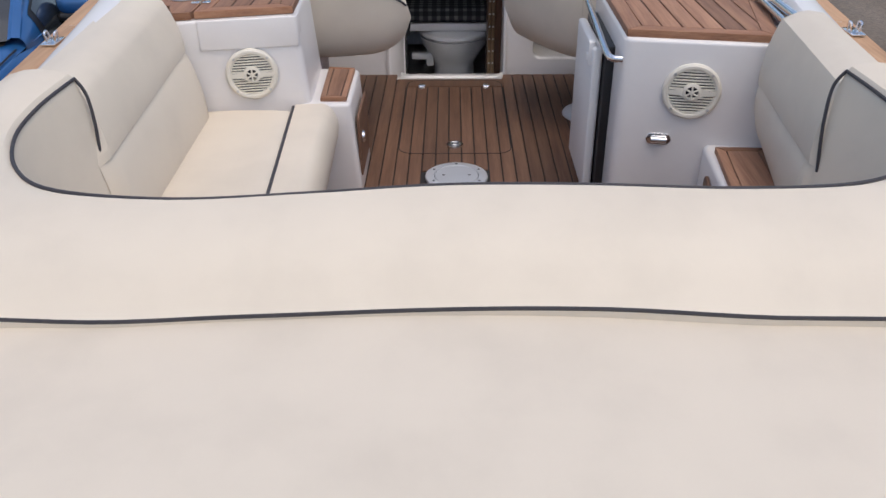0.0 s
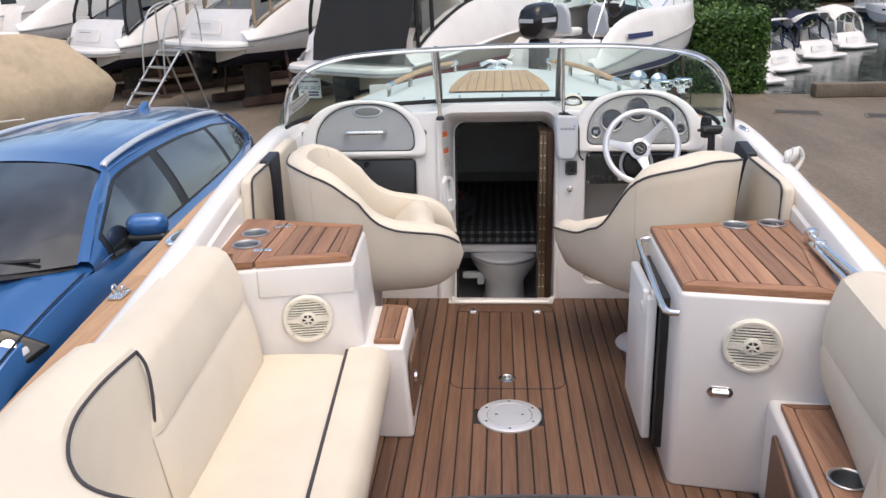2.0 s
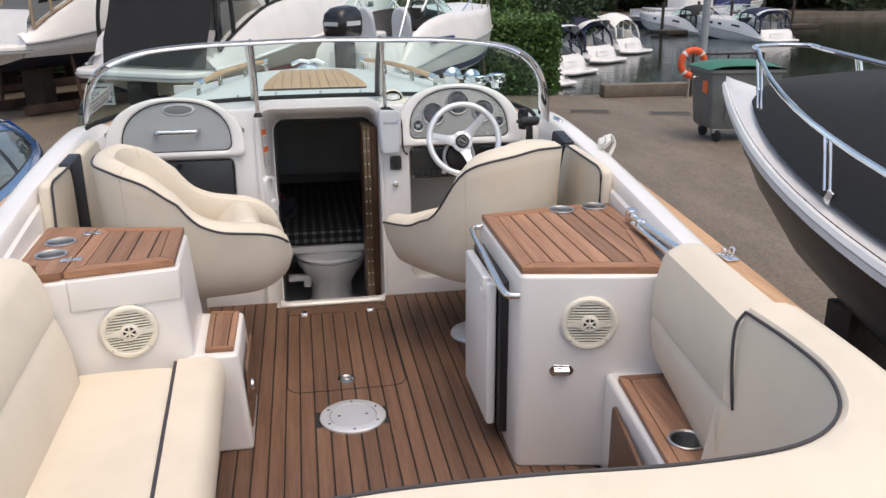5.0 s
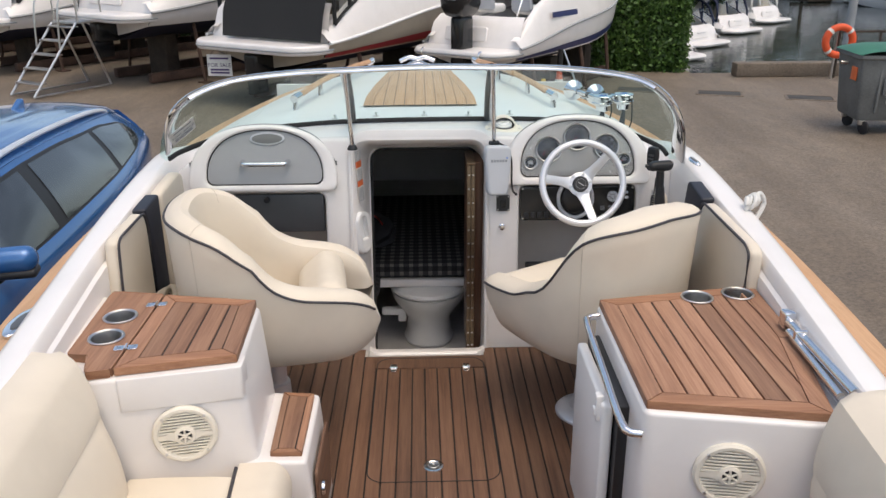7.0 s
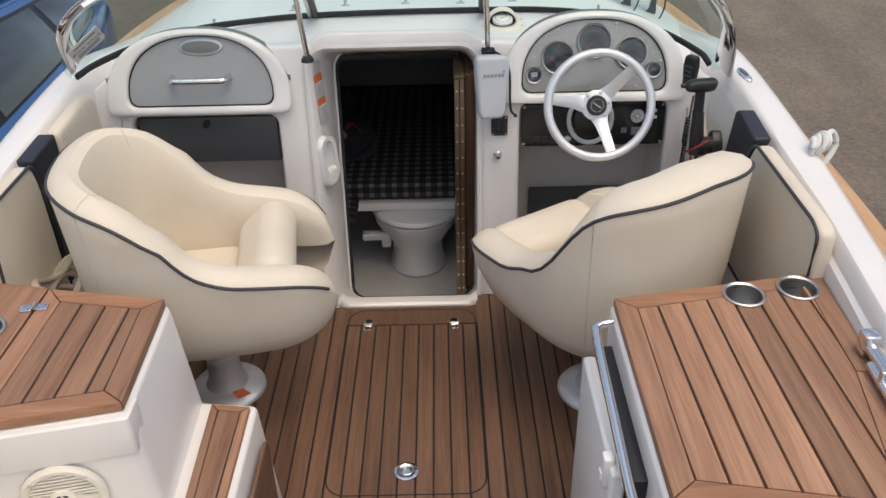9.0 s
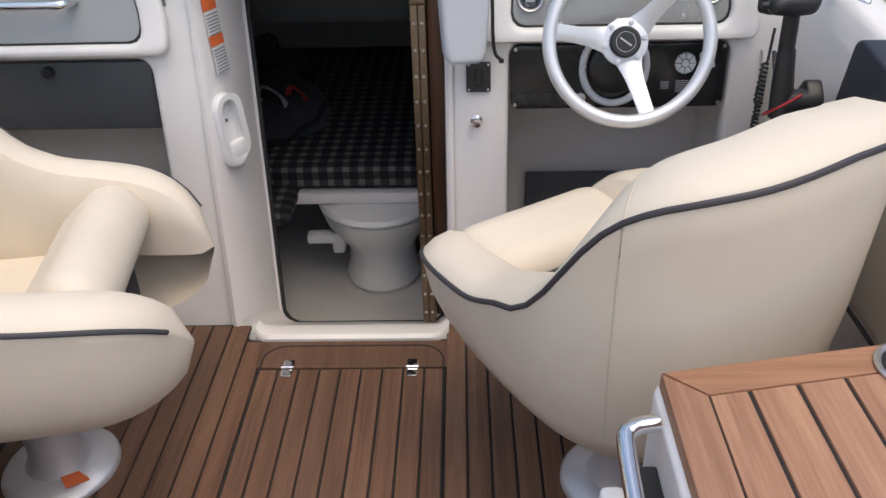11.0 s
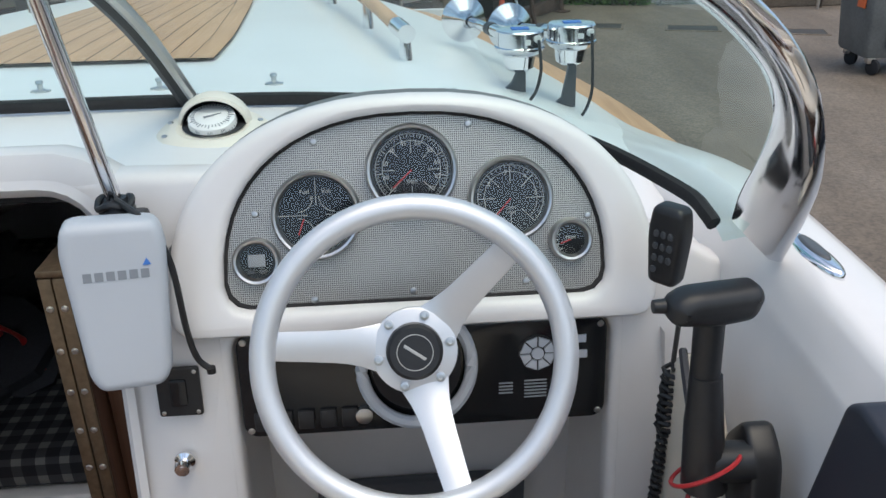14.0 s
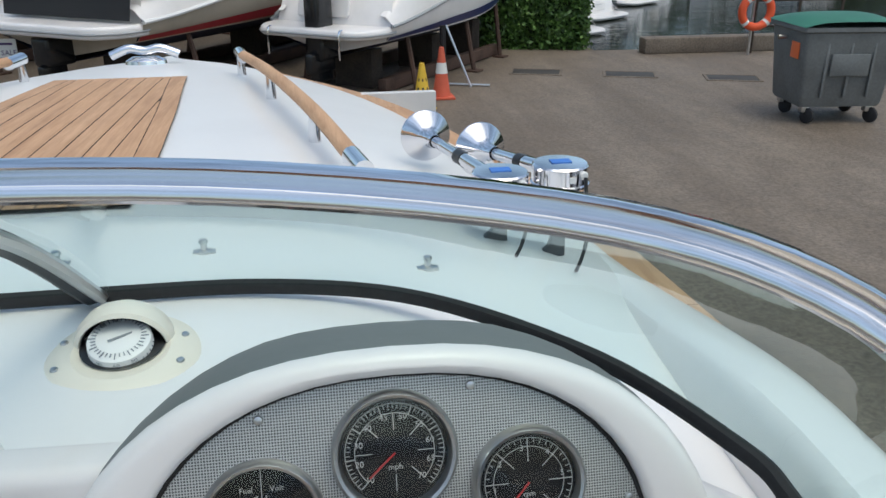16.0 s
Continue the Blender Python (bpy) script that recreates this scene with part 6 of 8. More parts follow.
def bush(x, y, r, h, n, size, material, name="bush", label="leafy green bush at the water's edge"):
    bs = thing(name, x, y, GZ, label, "bush")
    pts = []
    for k in range(9):
        a = rng.uniform(0, 6.28)
        c = np.array((x + 0.55 * r * math.cos(a), y + 0.55 * r * math.sin(a), GZ + h * rng.uniform(0.3, 0.75)))
        v_ = rng.normal(size=(n // 9, 3))
        v_ /= np.linalg.norm(v_, axis=1)[:, None]
        pts.append(c + v_ * rng.uniform(0.6, 1.0, (n // 9, 1)) ** 0.4 * (r * 0.6, r * 0.6, h * 0.32))
    leaves("foliage", np.concatenate(pts), size, material, bs)
    for k in range(5):
        a = 1.25 * k
        part("stem", tube([(x, y, GZ), (x + 0.3 * r * math.cos(a), y + 0.3 * r * math.sin(a), GZ + 0.35 * h), (x + 0.5 * r * math.cos(a), y + 0.5 * r * math.sin(a), GZ + 0.7 * h)], [0.05, 0.035, 0.015], 6), BARK, bs)


bush(7.4, 30.5, 1.1, 2.2, 3600, 0.08, LEAF)
bush(10.6, 34.5, 1.8, 3.0, 3600, 0.12, SHADELEAF)

# woods on the far bank
woods = thing("woods", 30, 75, GZ, "dark green woods along the far bank", "trees", kind="stuff")
pts = []
for k in range(120):
    wx, wy = rng.uniform(-60, 95), rng.uniform(68, 82)
    hh = rng.uniform(5.5, 11)
    for j in range(5):
        c = np.array((wx + rng.normal() * 1.6, wy + rng.normal() * 1.2, GZ + hh * rng.uniform(0.15, 0.85)))
        v_ = rng.normal(size=(150, 3))
        v_ /= np.linalg.norm(v_, axis=1)[:, None]
        pts.append(c + v_ * rng.uniform(0.5, 1.0, (150, 1)) ** 0.5 * (2.3, 2.0, 1.7))
leaves("far_foliage", np.concatenate(pts), 0.42, SHADELEAF, woods)
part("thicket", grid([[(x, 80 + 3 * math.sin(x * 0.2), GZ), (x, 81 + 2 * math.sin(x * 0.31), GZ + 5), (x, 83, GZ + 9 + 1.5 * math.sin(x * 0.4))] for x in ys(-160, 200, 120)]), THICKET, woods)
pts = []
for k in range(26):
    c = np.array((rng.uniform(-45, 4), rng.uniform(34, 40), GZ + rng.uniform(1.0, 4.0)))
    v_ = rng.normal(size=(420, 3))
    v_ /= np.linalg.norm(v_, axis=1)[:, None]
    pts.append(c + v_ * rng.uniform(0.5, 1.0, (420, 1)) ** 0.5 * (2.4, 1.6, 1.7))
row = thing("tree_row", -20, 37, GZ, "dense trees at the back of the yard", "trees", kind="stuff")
leaves("far_foliage", np.concatenate(pts), 0.26, SHADELEAF, row)
part("thicket", grid([[(x, 40, GZ), (x, 40.5, GZ + 4), (x, 41, GZ + 7)] for x in ys(-120, 5, 40)]), THICKET, row)

# ---- other boats ----
ANTIFOUL = surface("navy_antifoul", (0.012, 0.016, 0.045), 0.75, var=0.2)
BLACKHULL = surface("black_hull", (0.008, 0.008, 0.009), 0.34, var=0.1, bump=0.02)
CANVAS = surface("black_canvas", (0.016, 0.017, 0.019), 0.85, var=0.15, fine=60, bump=0.3, dist=0.004)
NAVYCANVAS = surface("navy_canvas", (0.016, 0.024, 0.06), 0.85, var=0.12, fine=60, bump=0.2)
TANCANVAS = surface("tan_canvas", (0.36, 0.27, 0.19), 0.85, var=0.08, fine=40, bump=0.3, dist=0.004)
TARP = surface("beige_tarpaulin", (0.47, 0.38, 0.27), 0.8, var=0.12, scale=1.5, fine=8, bump=0.6, dist=0.03)
BEIGE = surface("beige_hull", (0.42, 0.37, 0.30), 0.35, var=0.05)
TINT = surface("tinted_window", (0.02, 0.022, 0.025), 0.08, var=0.1, bump=0)
CLEARPVC = surface("clear_panel", (0.25, 0.26, 0.27), 0.12, var=0.2, bump=0.1)
REDLINE = surface("red_stripe", (0.33, 0.02, 0.03), 0.35, var=0.05)
BLUELINE = surface("blue_stripe", (0.02, 0.03, 0.12), 0.35, var=0.05)


def other_boat(name, label, L, beam, free, x, y, z, rz, hull=GEL, bottom=ANTIFOUL, stripe=None, rails=True, stands=True, rake=False):
    """A small craft that points along its own +y; z is the height of its keel."""
    bt = thing(name, x, y, z, label, "boat", rz=rz)

    def half(t):
        return beam / 2 * (0.93 + 0.07 * min(1, t / 0.3)) * (1 - max(0.0, (t - 0.38) / 0.62) ** 2.3)

    def sheer(t):
        return free * (0.80 + 0.30 * t * t)

    def keel(t):
        return free * 0.62 * max(0.0, (t - 0.62) / 0.38) ** 2.4

    if rake:
        def keel(t):
            return free * 0.76 * max(0.0, (t - 0.42) / 0.58) ** 1.5

    def chine(t):
        return max(free * (0.30 + 0.22 * t * t), keel(t))

    def fine(t):
        """How much the chine draws in towards a raked bow."""
        return 1 - (0.8 * max(0.0, (t - 0.15) / 0.85) ** 0.9 if rake else 0.0)

    T = ys(0, 1, 24)

    def yy(t, f):
        return L * t * (1 + 0.06 * f * t ** 6)

    for s in (-1, 1):
        rows = [[(s * half(t) * 1.0, yy(t, 1), sheer(t)), (s * half(t) * 1.015, yy(t, 0.9), sheer(t) - 0.06 * free), (s * half(t) * (0.985 - 0.25 * (1 - fine(t))), yy(t, 0.5), sheer(t) * 0.55 + chine(t) * 0.45), (s * half(t) * 0.88 * fine(t), yy(t, 0), chine(t))] for t in T]
        part("topside", grid(rows), hull, bt, local=True)
        part("bottom", grid([[(s * half(t) * 0.88 * fine(t), yy(t, 0), chine(t)), (s * half(t) * 0.45 * fine(t), yy(t, -0.4), chine(t) * 0.5 + keel(t) * 0.5 - 0.02), (0, yy(t, -1), keel(t))] for t in T]), bottom, bt, local=True)
        part("rub_rail", tube([(s * half(t) * 1.01, yy(t, 1), sheer(t) - 0.03) for t in T], 0.028, 6), WHITE if hull is not GEL else GREY, bt, local=True)
        if stripe:
            part("stripe", grid([[(s * (half(t) * 0.925 + 0.012), yy(t, 0.15), chine(t) + 0.10 * free), (s * (half(t) * 0.90 + 0.012), yy(t, 0.05), chine(t) + 0.02 * free)] for t in T]), stripe, bt, local=True)
        if rails:
            top = [(s * half(t) * 0.9, yy(t, 1), sheer(t) + 0.42 * min(1, (t - 0.5) * 6)) for t in ys(0.5, 0.99, 14)]
            part("rail", tube(top, 0.015, 6), CHROME, bt, local=True)
            for k in (3, 6, 9, 12):
                part("stanchion", tube([top[k], (top[k][0] * 1.03, top[k][1], sheer(0.5 + 0.035 * k))], 0.012, 6), CHROME, bt, local=True)
    part("transom", grid([[(u * half(0), 0.22, sheer(0)) for u in (-1, 0, 1)], [(u * half(0) * 0.88, 0, chine(0)) for u in (-1, 0, 1)]]), hull, bt, local=True)
    part("transom_bottom", grid([[(u * half(0) * 0.88, 0, chine(0)) for u in (-1, 0, 1)], [(0, 0, 0)] * 3]), bottom, bt, local=True)
    part("deck", grid([[(u * half(t) * 0.99, yy(t, 1), sheer(t) - 0.02 + 0.06 * (1 - u * u)) for u in ys(-1, 1, 6)] for t in ys(0.0, 1, 20)]), GEL, bt, local=True)
    part("swim_platform", box(-beam * 0.42, beam * 0.42, -0.55, 0.05, free * 0.46, free * 0.52, 0.03), GEL, bt, local=True)
    if stands:
        for t in (0.15, 0.5, 0.75):
            for s in (-1, 1):
                part("prop", tube([(s * half(t) * 0.75, L * t, chine(t) * 0.8), (s * half(t) * 1.0, L * t, GZ - z)], 0.035, 6), STEEL, bt, local=True)
            part("keel_block", box(-0.2, 0.2, L * t - 0.12, L * t + 0.12, GZ - z, keel(t) + 0.03, 0.01), BARK, bt, local=True)
    return bt


RUB = [(0, 0.62), (0.1, 0.72), (0.3, 1.0), (0.6, 1.22), (1, 1.52)]
SHEER = [(0, 0.74), (0.04, 0.95), (0.10, 1.35), (0.18, 1.68), (0.30, 1.86), (0.45, 1.90), (1, 1.96)]


def cruiser(name, label, L, beam, x, y, z, rz, side=GEL, bottom=ANTIFOUL, stripe=None, canopy=None, frame_mt=CANVAS, curtain=None, k=1.0, stands=True, radar=True, tall=0.0, ports=True):
    """A moulded sports cruiser that points along its own +y; z is its keel's height and k scales its heights."""
    bt = thing(name, x, y, z, label, "boat", rz=rz)

    def half(t):
        return beam / 2 * (0.94 + 0.06 * min(1, t / 0.25)) * max(0.0, 1 - max(0.0, (t - 0.40) / 0.60) ** 2.5)

    def rub(t):
        return k * smooth_table(RUB, t, 0.05)

    def sheer(t):
        return k * smooth_table(SHEER, t, 0.04)

    def chine(t):
        return k * (0.36 + 0.10 * t + 0.62 * max(0.0, (t - 0.35) / 0.65) ** 2.2)

    def keel(t):
        return k * 1.02 * max(0.0, (t - 0.55) / 0.45) ** 2.4

    def yy(t, f=0.0):
        return L * (t + 0.05 * f * t ** 6)

    T = ys(0, 1, 36)
    for s in (-1, 1):
        part("topside", grid([[(s * half(t) * f, yy(t, g), rub(t) + (chine(t) - rub(t)) * v_) for f, g, v_ in ((1.0, 0.8, 0.0), (0.985, 0.6, 0.3), (0.95, 0.35, 0.65), (0.885, 0.1, 1.0))] for t in T]), side, bt, local=True)
        part("upper_moulding", grid([[(s * half(t) * f, yy(t, g), rub(t) + (sheer(t) - rub(t)) * v_) for f, g, v_ in ((1.0, 0.8, 0.0), (0.995, 0.85, 0.18), (0.955, 0.9, 0.45), (0.925, 0.95, 0.75), (0.895, 1.0, 0.94), (0.86, 1.0, 1.0), (0.80, 1.0, 1.005))] for t in T]), GEL, bt, local=True)
        part("bottom", grid([[(s * half(t) * 0.885, yy(t, 0.1), chine(t)), (s * half(t) * 0.45, yy(t, -0.4), chine(t) * 0.5 + keel(t) * 0.5 - 0.02), (0, yy(t, -1), keel(t))] for t in T]), bottom, bt, local=True)
        part("rub_rail", tube([(s * half(t) * 1.008, yy(t, 0.8), rub(t)) for t in T], 0.03 * k, 6), GREY if side is GEL else WHITE, bt, local=True)
        if stripe:
            part("stripe", grid([[(s * (half(t) * f + 0.008), yy(t, g), chine(t) + (rub(t) - chine(t)) * v_) for f, g, v_ in ((0.945, 0.3, 0.30), (0.90, 0.15, 0.06))] for t in T]), stripe, bt, local=True)
        for ta, tb, va, vb in () if not ports else ((0.26, 0.36, 0.45, 0.62), (0.48, 0.53, 0.40, 0.62), (0.60, 0.65, 0.40, 0.62)):
            part("hull_window", grid([[(s * (half(t) * (1.0 - 0.065 * (v_ ** 0.9) / 0.6) + 0.012), yy(t, 0.9), rub(t) + (sheer(t) - rub(t)) * v_) for v_ in (va, vb)] for t in ys(ta, tb, 4)]), TINT, bt, "dark tinted hull window", local=True)
        top = [(s * half(t) * 0.84, yy(t, 1), sheer(t) + k * 0.42 * min(1, (t - 0.46) * 8)) for t in ys(0.46, 0.985, 18)]
        part("rail", tube(top, 0.016, 6), CHROME, bt, "bright bow rail", local=True)
        for j in (3, 7, 11, 15):
            part("stanchion", tube([top[j], (top[j][0] * 1.02, top[j][1], sheer(0.46 + 0.525 * j / 18))], 0.012, 6), CHROME, bt, local=True)
    plat = [(-beam * 0.46, 0.25), (-beam * 0.46, -0.25), (-beam * 0.36, -0.62), (beam * 0.36, -0.62), (beam * 0.46, -0.25), (beam * 0.46, 0.25)]
    part("swim_platform", moved(plate(rounded(plat, 0.22, 6), (), 0.17 * k, 0.05, 3), Matrix.Translation((0, 0, 0.53 * k))), GEL, bt, "white moulded swim platform", local=True)
    part("platform_trim", tube([(x_ * 1.005, y_ * 1.005, 0.52 * k) for x_, y_ in rounded(plat, 0.22, 6)], 0.018, 6), GREY, bt, local=True)
    part("transom", grid([[(u * half(0) * 0.86, 0.38 - 0.1 * (1 - u * u), 1.28 * k) for u in ys(-1, 1, 8)], [(u * half(0) * 0.9, 0.20 - 0.12 * (1 - u * u), 1.1 * k) for u in ys(-1, 1, 8)], [(u * half(0) * 0.94, 0.06 - 0.1 * (1 - u * u), 0.6 * k) for u in ys(-1, 1, 8)]]), GEL, bt, local=True)
    part("transom_lower", grid([[(u * half(0) * 0.95, 0.02, 0.6 * k) for u in ys(-1, 1, 6)], [(u * half(0) * 0.885, 0.0, chine(0)) for u in ys(-1, 1, 6)], [(u * half(0) * 0.4, 0.0, chine(0) * (0.25 + 0.3 * abs(u))) for u in ys(-1, 1, 6)]]), side, bt, local=True)
    if not curtain:
        part("transom_locker", moved(plate(rrect(-beam * 0.2, beam * 0.2, -0.17 * k, 0.17 * k, 0.05), (), 0.05, 0.02, 3), Matrix.Translation((-beam * 0.05, 0.02, 0.90 * k)) @ pose(0, 0, 0, 76)), GEL, bt, local=True)
        part("locker_handle", tube([(-beam * 0.14, -0.03, 0.98 * k), (beam * 0.04, -0.03, 0.98 * k)], 0.014, 6), STEEL, bt, local=True)
    part("foredeck", grid([[(u * half(t) * 0.87, yy(t, 1), sheer(t) - 0.02 + k * 0.16 * (1 - u * u) * min(1.0, (1.02 - t) * 4)) for u in ys(-1, 1, 8)] for t in ys(0.36, 1, 20)]), GEL, bt, local=True)
    part("cockpit_floor", grid([[(u * half(t) * 0.86, yy(t), 0.78 * k) for u in (-1, 1)] for t in (0.03, 0.36)]), GEL_IN, bt, local=True)
    # windscreen between the cockpit and the foredeck
    tw, z0 = 0.36, sheer(0.36)
    hw, yw = half(tw) * 0.86, yy(tw, 1)
    foot = [Vector((-hw, yw - 1.1, z0)), Vector((-hw * 0.97, yw - 0.2, z0 + 0.02)), Vector((-hw * 0.75, yw + 0.55, z0 + 0.06)), Vector((0, yw + 0.85, z0 + 0.12)), Vector((hw * 0.75, yw + 0.55, z0 + 0.06)), Vector((hw * 0.97, yw - 0.2, z0 + 0.02)), Vector((hw, yw - 1.1, z0))]
    head = [Vector((-hw * 0.97, yw - 1.15, z0 + 0.08)), Vector((-hw * 0.88, yw - 0.65, z0 + 0.52 * k)), Vector((-hw * 0.68, yw - 0.2, z0 + 0.62 * k)), Vector((0, yw + 0.0, z0 + 0.66 * k)), Vector((hw * 0.68, yw - 0.2, z0 + 0.62 * k)), Vector((hw * 0.88, yw - 0.65, z0 + 0.52 * k)), Vector((hw * 0.97, yw - 1.15, z0 + 0.08))]
    fo, he = smooth_path(foot, 4), smooth_path(head, 4)
    gl = part("windscreen", grid([fo, he]), GLASS_GREEN, bt, "tinted glass windscreen", local=True)
    gl.visible_shadow = False
    part("screen_frame", tube(he, 0.022, 6), WHITE, bt, local=True)
    for j in (4, 9, 15, 20):
        part("screen_post", tube([fo[j], he[j]], 0.018, 6), WHITE, bt, local=True)
    if ports:
        part("helm_console", box(0.1, hw * 0.85, yw - 0.6, yw + 0.1, 0.8 * k, 1.75 * k, 0.08, None, 3), GEL_IN, bt, local=True)
        part("helm_chair", box(0.2, hw * 0.75, yw - 1.5, yw - 1.2, 0.8 * k, 1.75 * k, 0.10, None, 3), VINYL, bt, local=True)
    if radar:
        for d in (0.0, 0.34):
            bow_ = [(-half(0.2) * 0.88, yy(0.2) - d * 0.4, sheer(0.2) - 0.1), (-half(0.2) * 0.82, yy(0.2) - 0.5 - d, sheer(0.2) + 0.55 * k), (-half(0.2) * 0.6, yy(0.2) - 0.75 - d, sheer(0.2) + 0.86 * k), (0, yy(0.2) - 0.8 - d, sheer(0.2) + 0.92 * k), (half(0.2) * 0.6, yy(0.2) - 0.75 - d, sheer(0.2) + 0.86 * k), (half(0.2) * 0.82, yy(0.2) - 0.5 - d, sheer(0.2) + 0.55 * k), (half(0.2) * 0.88, yy(0.2) - d * 0.4, sheer(0.2) - 0.1)]
            if d == 0.0:
                first = smooth_path(bow_, 5)
            else:
                last = smooth_path(bow_, 5)
        part("radar_arch", grid([first, [a.lerp(b_, 0.5) + Vector((0, 0, 0.05)) for a, b_ in zip(first, last)], last]), GEL, bt, "white moulded arch", local=True)
    if canopy:
        z1 = z0 + 0.66 * k
        hoops = []
        for yq, ztop, w_ in ((0.30, z1 - 0.32 * k + tall, 0.92), (0.75, z1 - 0.02 + tall, 0.90), (0.30 + 0.5 * (yw - 0.3), z1 + 0.06 + tall, 0.88), (yw - 0.55, z1 + 0.02 + 0.5 * tall, 0.88)):
            t = max(0.03, yq / L)
            h0, hb = sheer(t), half(t) * w_
            hoops.append([Vector((sx * hb * f, yq + (0.12 if j_ in (2, 3) and yq < 0.5 else 0.0), h0 + (ztop - h0) * g)) for sx, f, g, j_ in ((-1, 1.0, 0.0, 0), (-1, 0.985, 0.32, 1), (-1, 0.93, 0.66, 2), (0, 0.0, 1.0, 3), (1, 0.93, 0.66, 2), (1, 0.985, 0.32, 1), (1, 1.0, 0.0, 0))])
        part("canopy_roof", grid([smooth_path([h[2], h[2].lerp(h[3], 0.32) + Vector((0, 0, 0.16 * k)), h[3], h[4].lerp(h[3], 0.32) + Vector((0, 0, 0.16 * k)), h[4]], 4) for h in hoops]), canopy, bt, "fabric canopy roof", local=True)
        for a, b_ in zip(hoops, hoops[1:]):
            for sl in (slice(0, 3), slice(4, 7)):
                pa, pb = a[sl], b_[sl]
                gp = part("canopy_window", grid([smooth_path(pa, 3), smooth_path(pb, 3)]), CLEAR_FILM, bt, "clear flexible window", local=True)
                gp.visible_shadow = False
        for h in hoops:
            for sl in (slice(0, 3), slice(4, 7)):
                part("canopy_seam", tube(smooth_path(h[sl], 4), 0.04, 6), frame_mt, bt, "canopy edge binding", local=True)
        for j_ in (0, 2, 4, 6):
            part("canopy_seam", tube(smooth_path([h[j_] for h in hoops], 4), 0.045 if j_ in (2, 4) else 0.03, 6), frame_mt, bt, "canopy edge binding", local=True)
        aft = hoops[0]
        zc, hb = 1.88 * k if curtain else 1.35 * k, half(0.03) * 0.92
        part("canopy_back_window", grid([[(u * hb, 0.30 - 0.02 * (1 - u * u), zc) for u in ys(-1, 1, 6)], [(u * hb * 0.86, 0.42, aft[2].z + 0.04) for u in ys(-1, 1, 6)]]), CLEAR_FILM, bt, "clear flexible window", local=True).visible_shadow = False
        for u in (-1.0, -0.36, 0.36, 1.0):
            part("canopy_seam", tube([(u * hb, 0.28, zc), (u * hb * 0.86, 0.41, aft[2].z + 0.03)], 0.03, 6), frame_mt, bt, "canopy edge binding", local=True)
        if curtain:
            part("stern_curtain", grid([[(u * hb * 1.02, yq + 0.015 * math.sin(u * 9 + zq * 4), zq * k) for u in ys(-0.66, 1, 24)] for yq, zq in ((0.22, 1.90), (0.10, 1.5), (-0.06, 1.1), (-0.14, 0.66))]), curtain, bt, "black canvas stern curtain", local=True)
    if stands:
        for t in (0.12, 0.45, 0.72):
            for s in (-1, 1):
                part("prop", tube([(s * half(t) * 0.8, L * t, chine(t)), (s * half(t) * 0.95, L * t, GZ - z)], 0.04, 6), RUST, bt, "rusty steel prop", local=True)
                part("prop_foot", box(s * half(t) * 0.95 - 0.12, s * half(t) * 0.95 + 0.12, L * t - 0.12, L * t + 0.12, GZ - z, GZ - z + 0.03, 0.005), RUST, bt, local=True)
            part("keel_block", box(-0.35, 0.35, L * t - 0.16, L * t + 0.16, GZ - z, keel(t) + 0.05, 0.02), BARK, bt, "stacked timber keel block", local=True)
        # beams added as dark clutter to deepen the shade under the hull
        part("added_cradle_beam", box(-0.75, -0.6, 0.3, L * 0.75, GZ - z + 0.02, GZ - z + 0.22, 0.02), RUST, bt, local=True)
        part("added_cradle_beam", box(0.6, 0.75, 0.3, L * 0.75, GZ - z + 0.02, GZ - z + 0.22, 0.02), RUST, bt, local=True)
        part("stern_drive", join(box(-0.16, 0.16, -0.45, 0.05, 0.0, 0.42 * k, 0.06, None, 3), box(-0.05, 0.05, -0.5, -0.05, -0.32, 0.02, 0.03, None, 3)), GLOSSBLACK, bt, "black stern drive leg", local=True)
    return bt


CLEAR_FILM = glass("clear_film", (0.86, 0.87, 0.87))
RUST = surface("rusty_steel", (0.10, 0.06, 0.045), 0.8, 0.2, var=0.25, fine=40, bump=0.4)
cruiser("cabin_cruiser", "white and beige cabin cruiser with a black stern curtain on stands", 9.3, 3.25, -2.80, 16.1, -0.55, -34, side=BEIGE, stripe=REDLINE, canopy=CLEARPVC, curtain=CANVAS, tall=0.55)
sign = thing("sale_sign", -3.7, 16.2, -0.40, "white hanging sign with purple lettering", "sign")
SIGN = Matrix.Translation((-3.70, 16.2, -0.40)) @ Matrix.Scale(0.9, 4) @ pose(0, 0, 0, 90, 0, -8)
part("board", moved(plate(rrect(-0.26, 0.26, -0.22, 0.22, 0.01), (), 0.012, 0.003), SIGN), PAPER, sign)
INK = surface("purple_ink", (0.06, 0.03, 0.12), 0.6, var=0.02, bump=0)
lettering("FOR SALE", 0.115, INK, SIGN @ Matrix.Translation((0, 0.0, 0.008)), sign)
for k, zz in enumerate((0.14, -0.09, -0.15)):
    part("text_bar", moved(box(-0.2, 0.2, zz - 0.018, zz + 0.018, 0.006, 0.008, 0), SIGN), INK, sign)
part("cord", tube([(-3.85, 16.2, -0.21), (-3.75, 16.35, -0.05)], 0.006, 5), BLACK, sign)
part("cord", tube([(-3.55, 16.2, -0.21), (-3.55, 16.3, -0.05)], 0.006, 5), BLACK, sign)

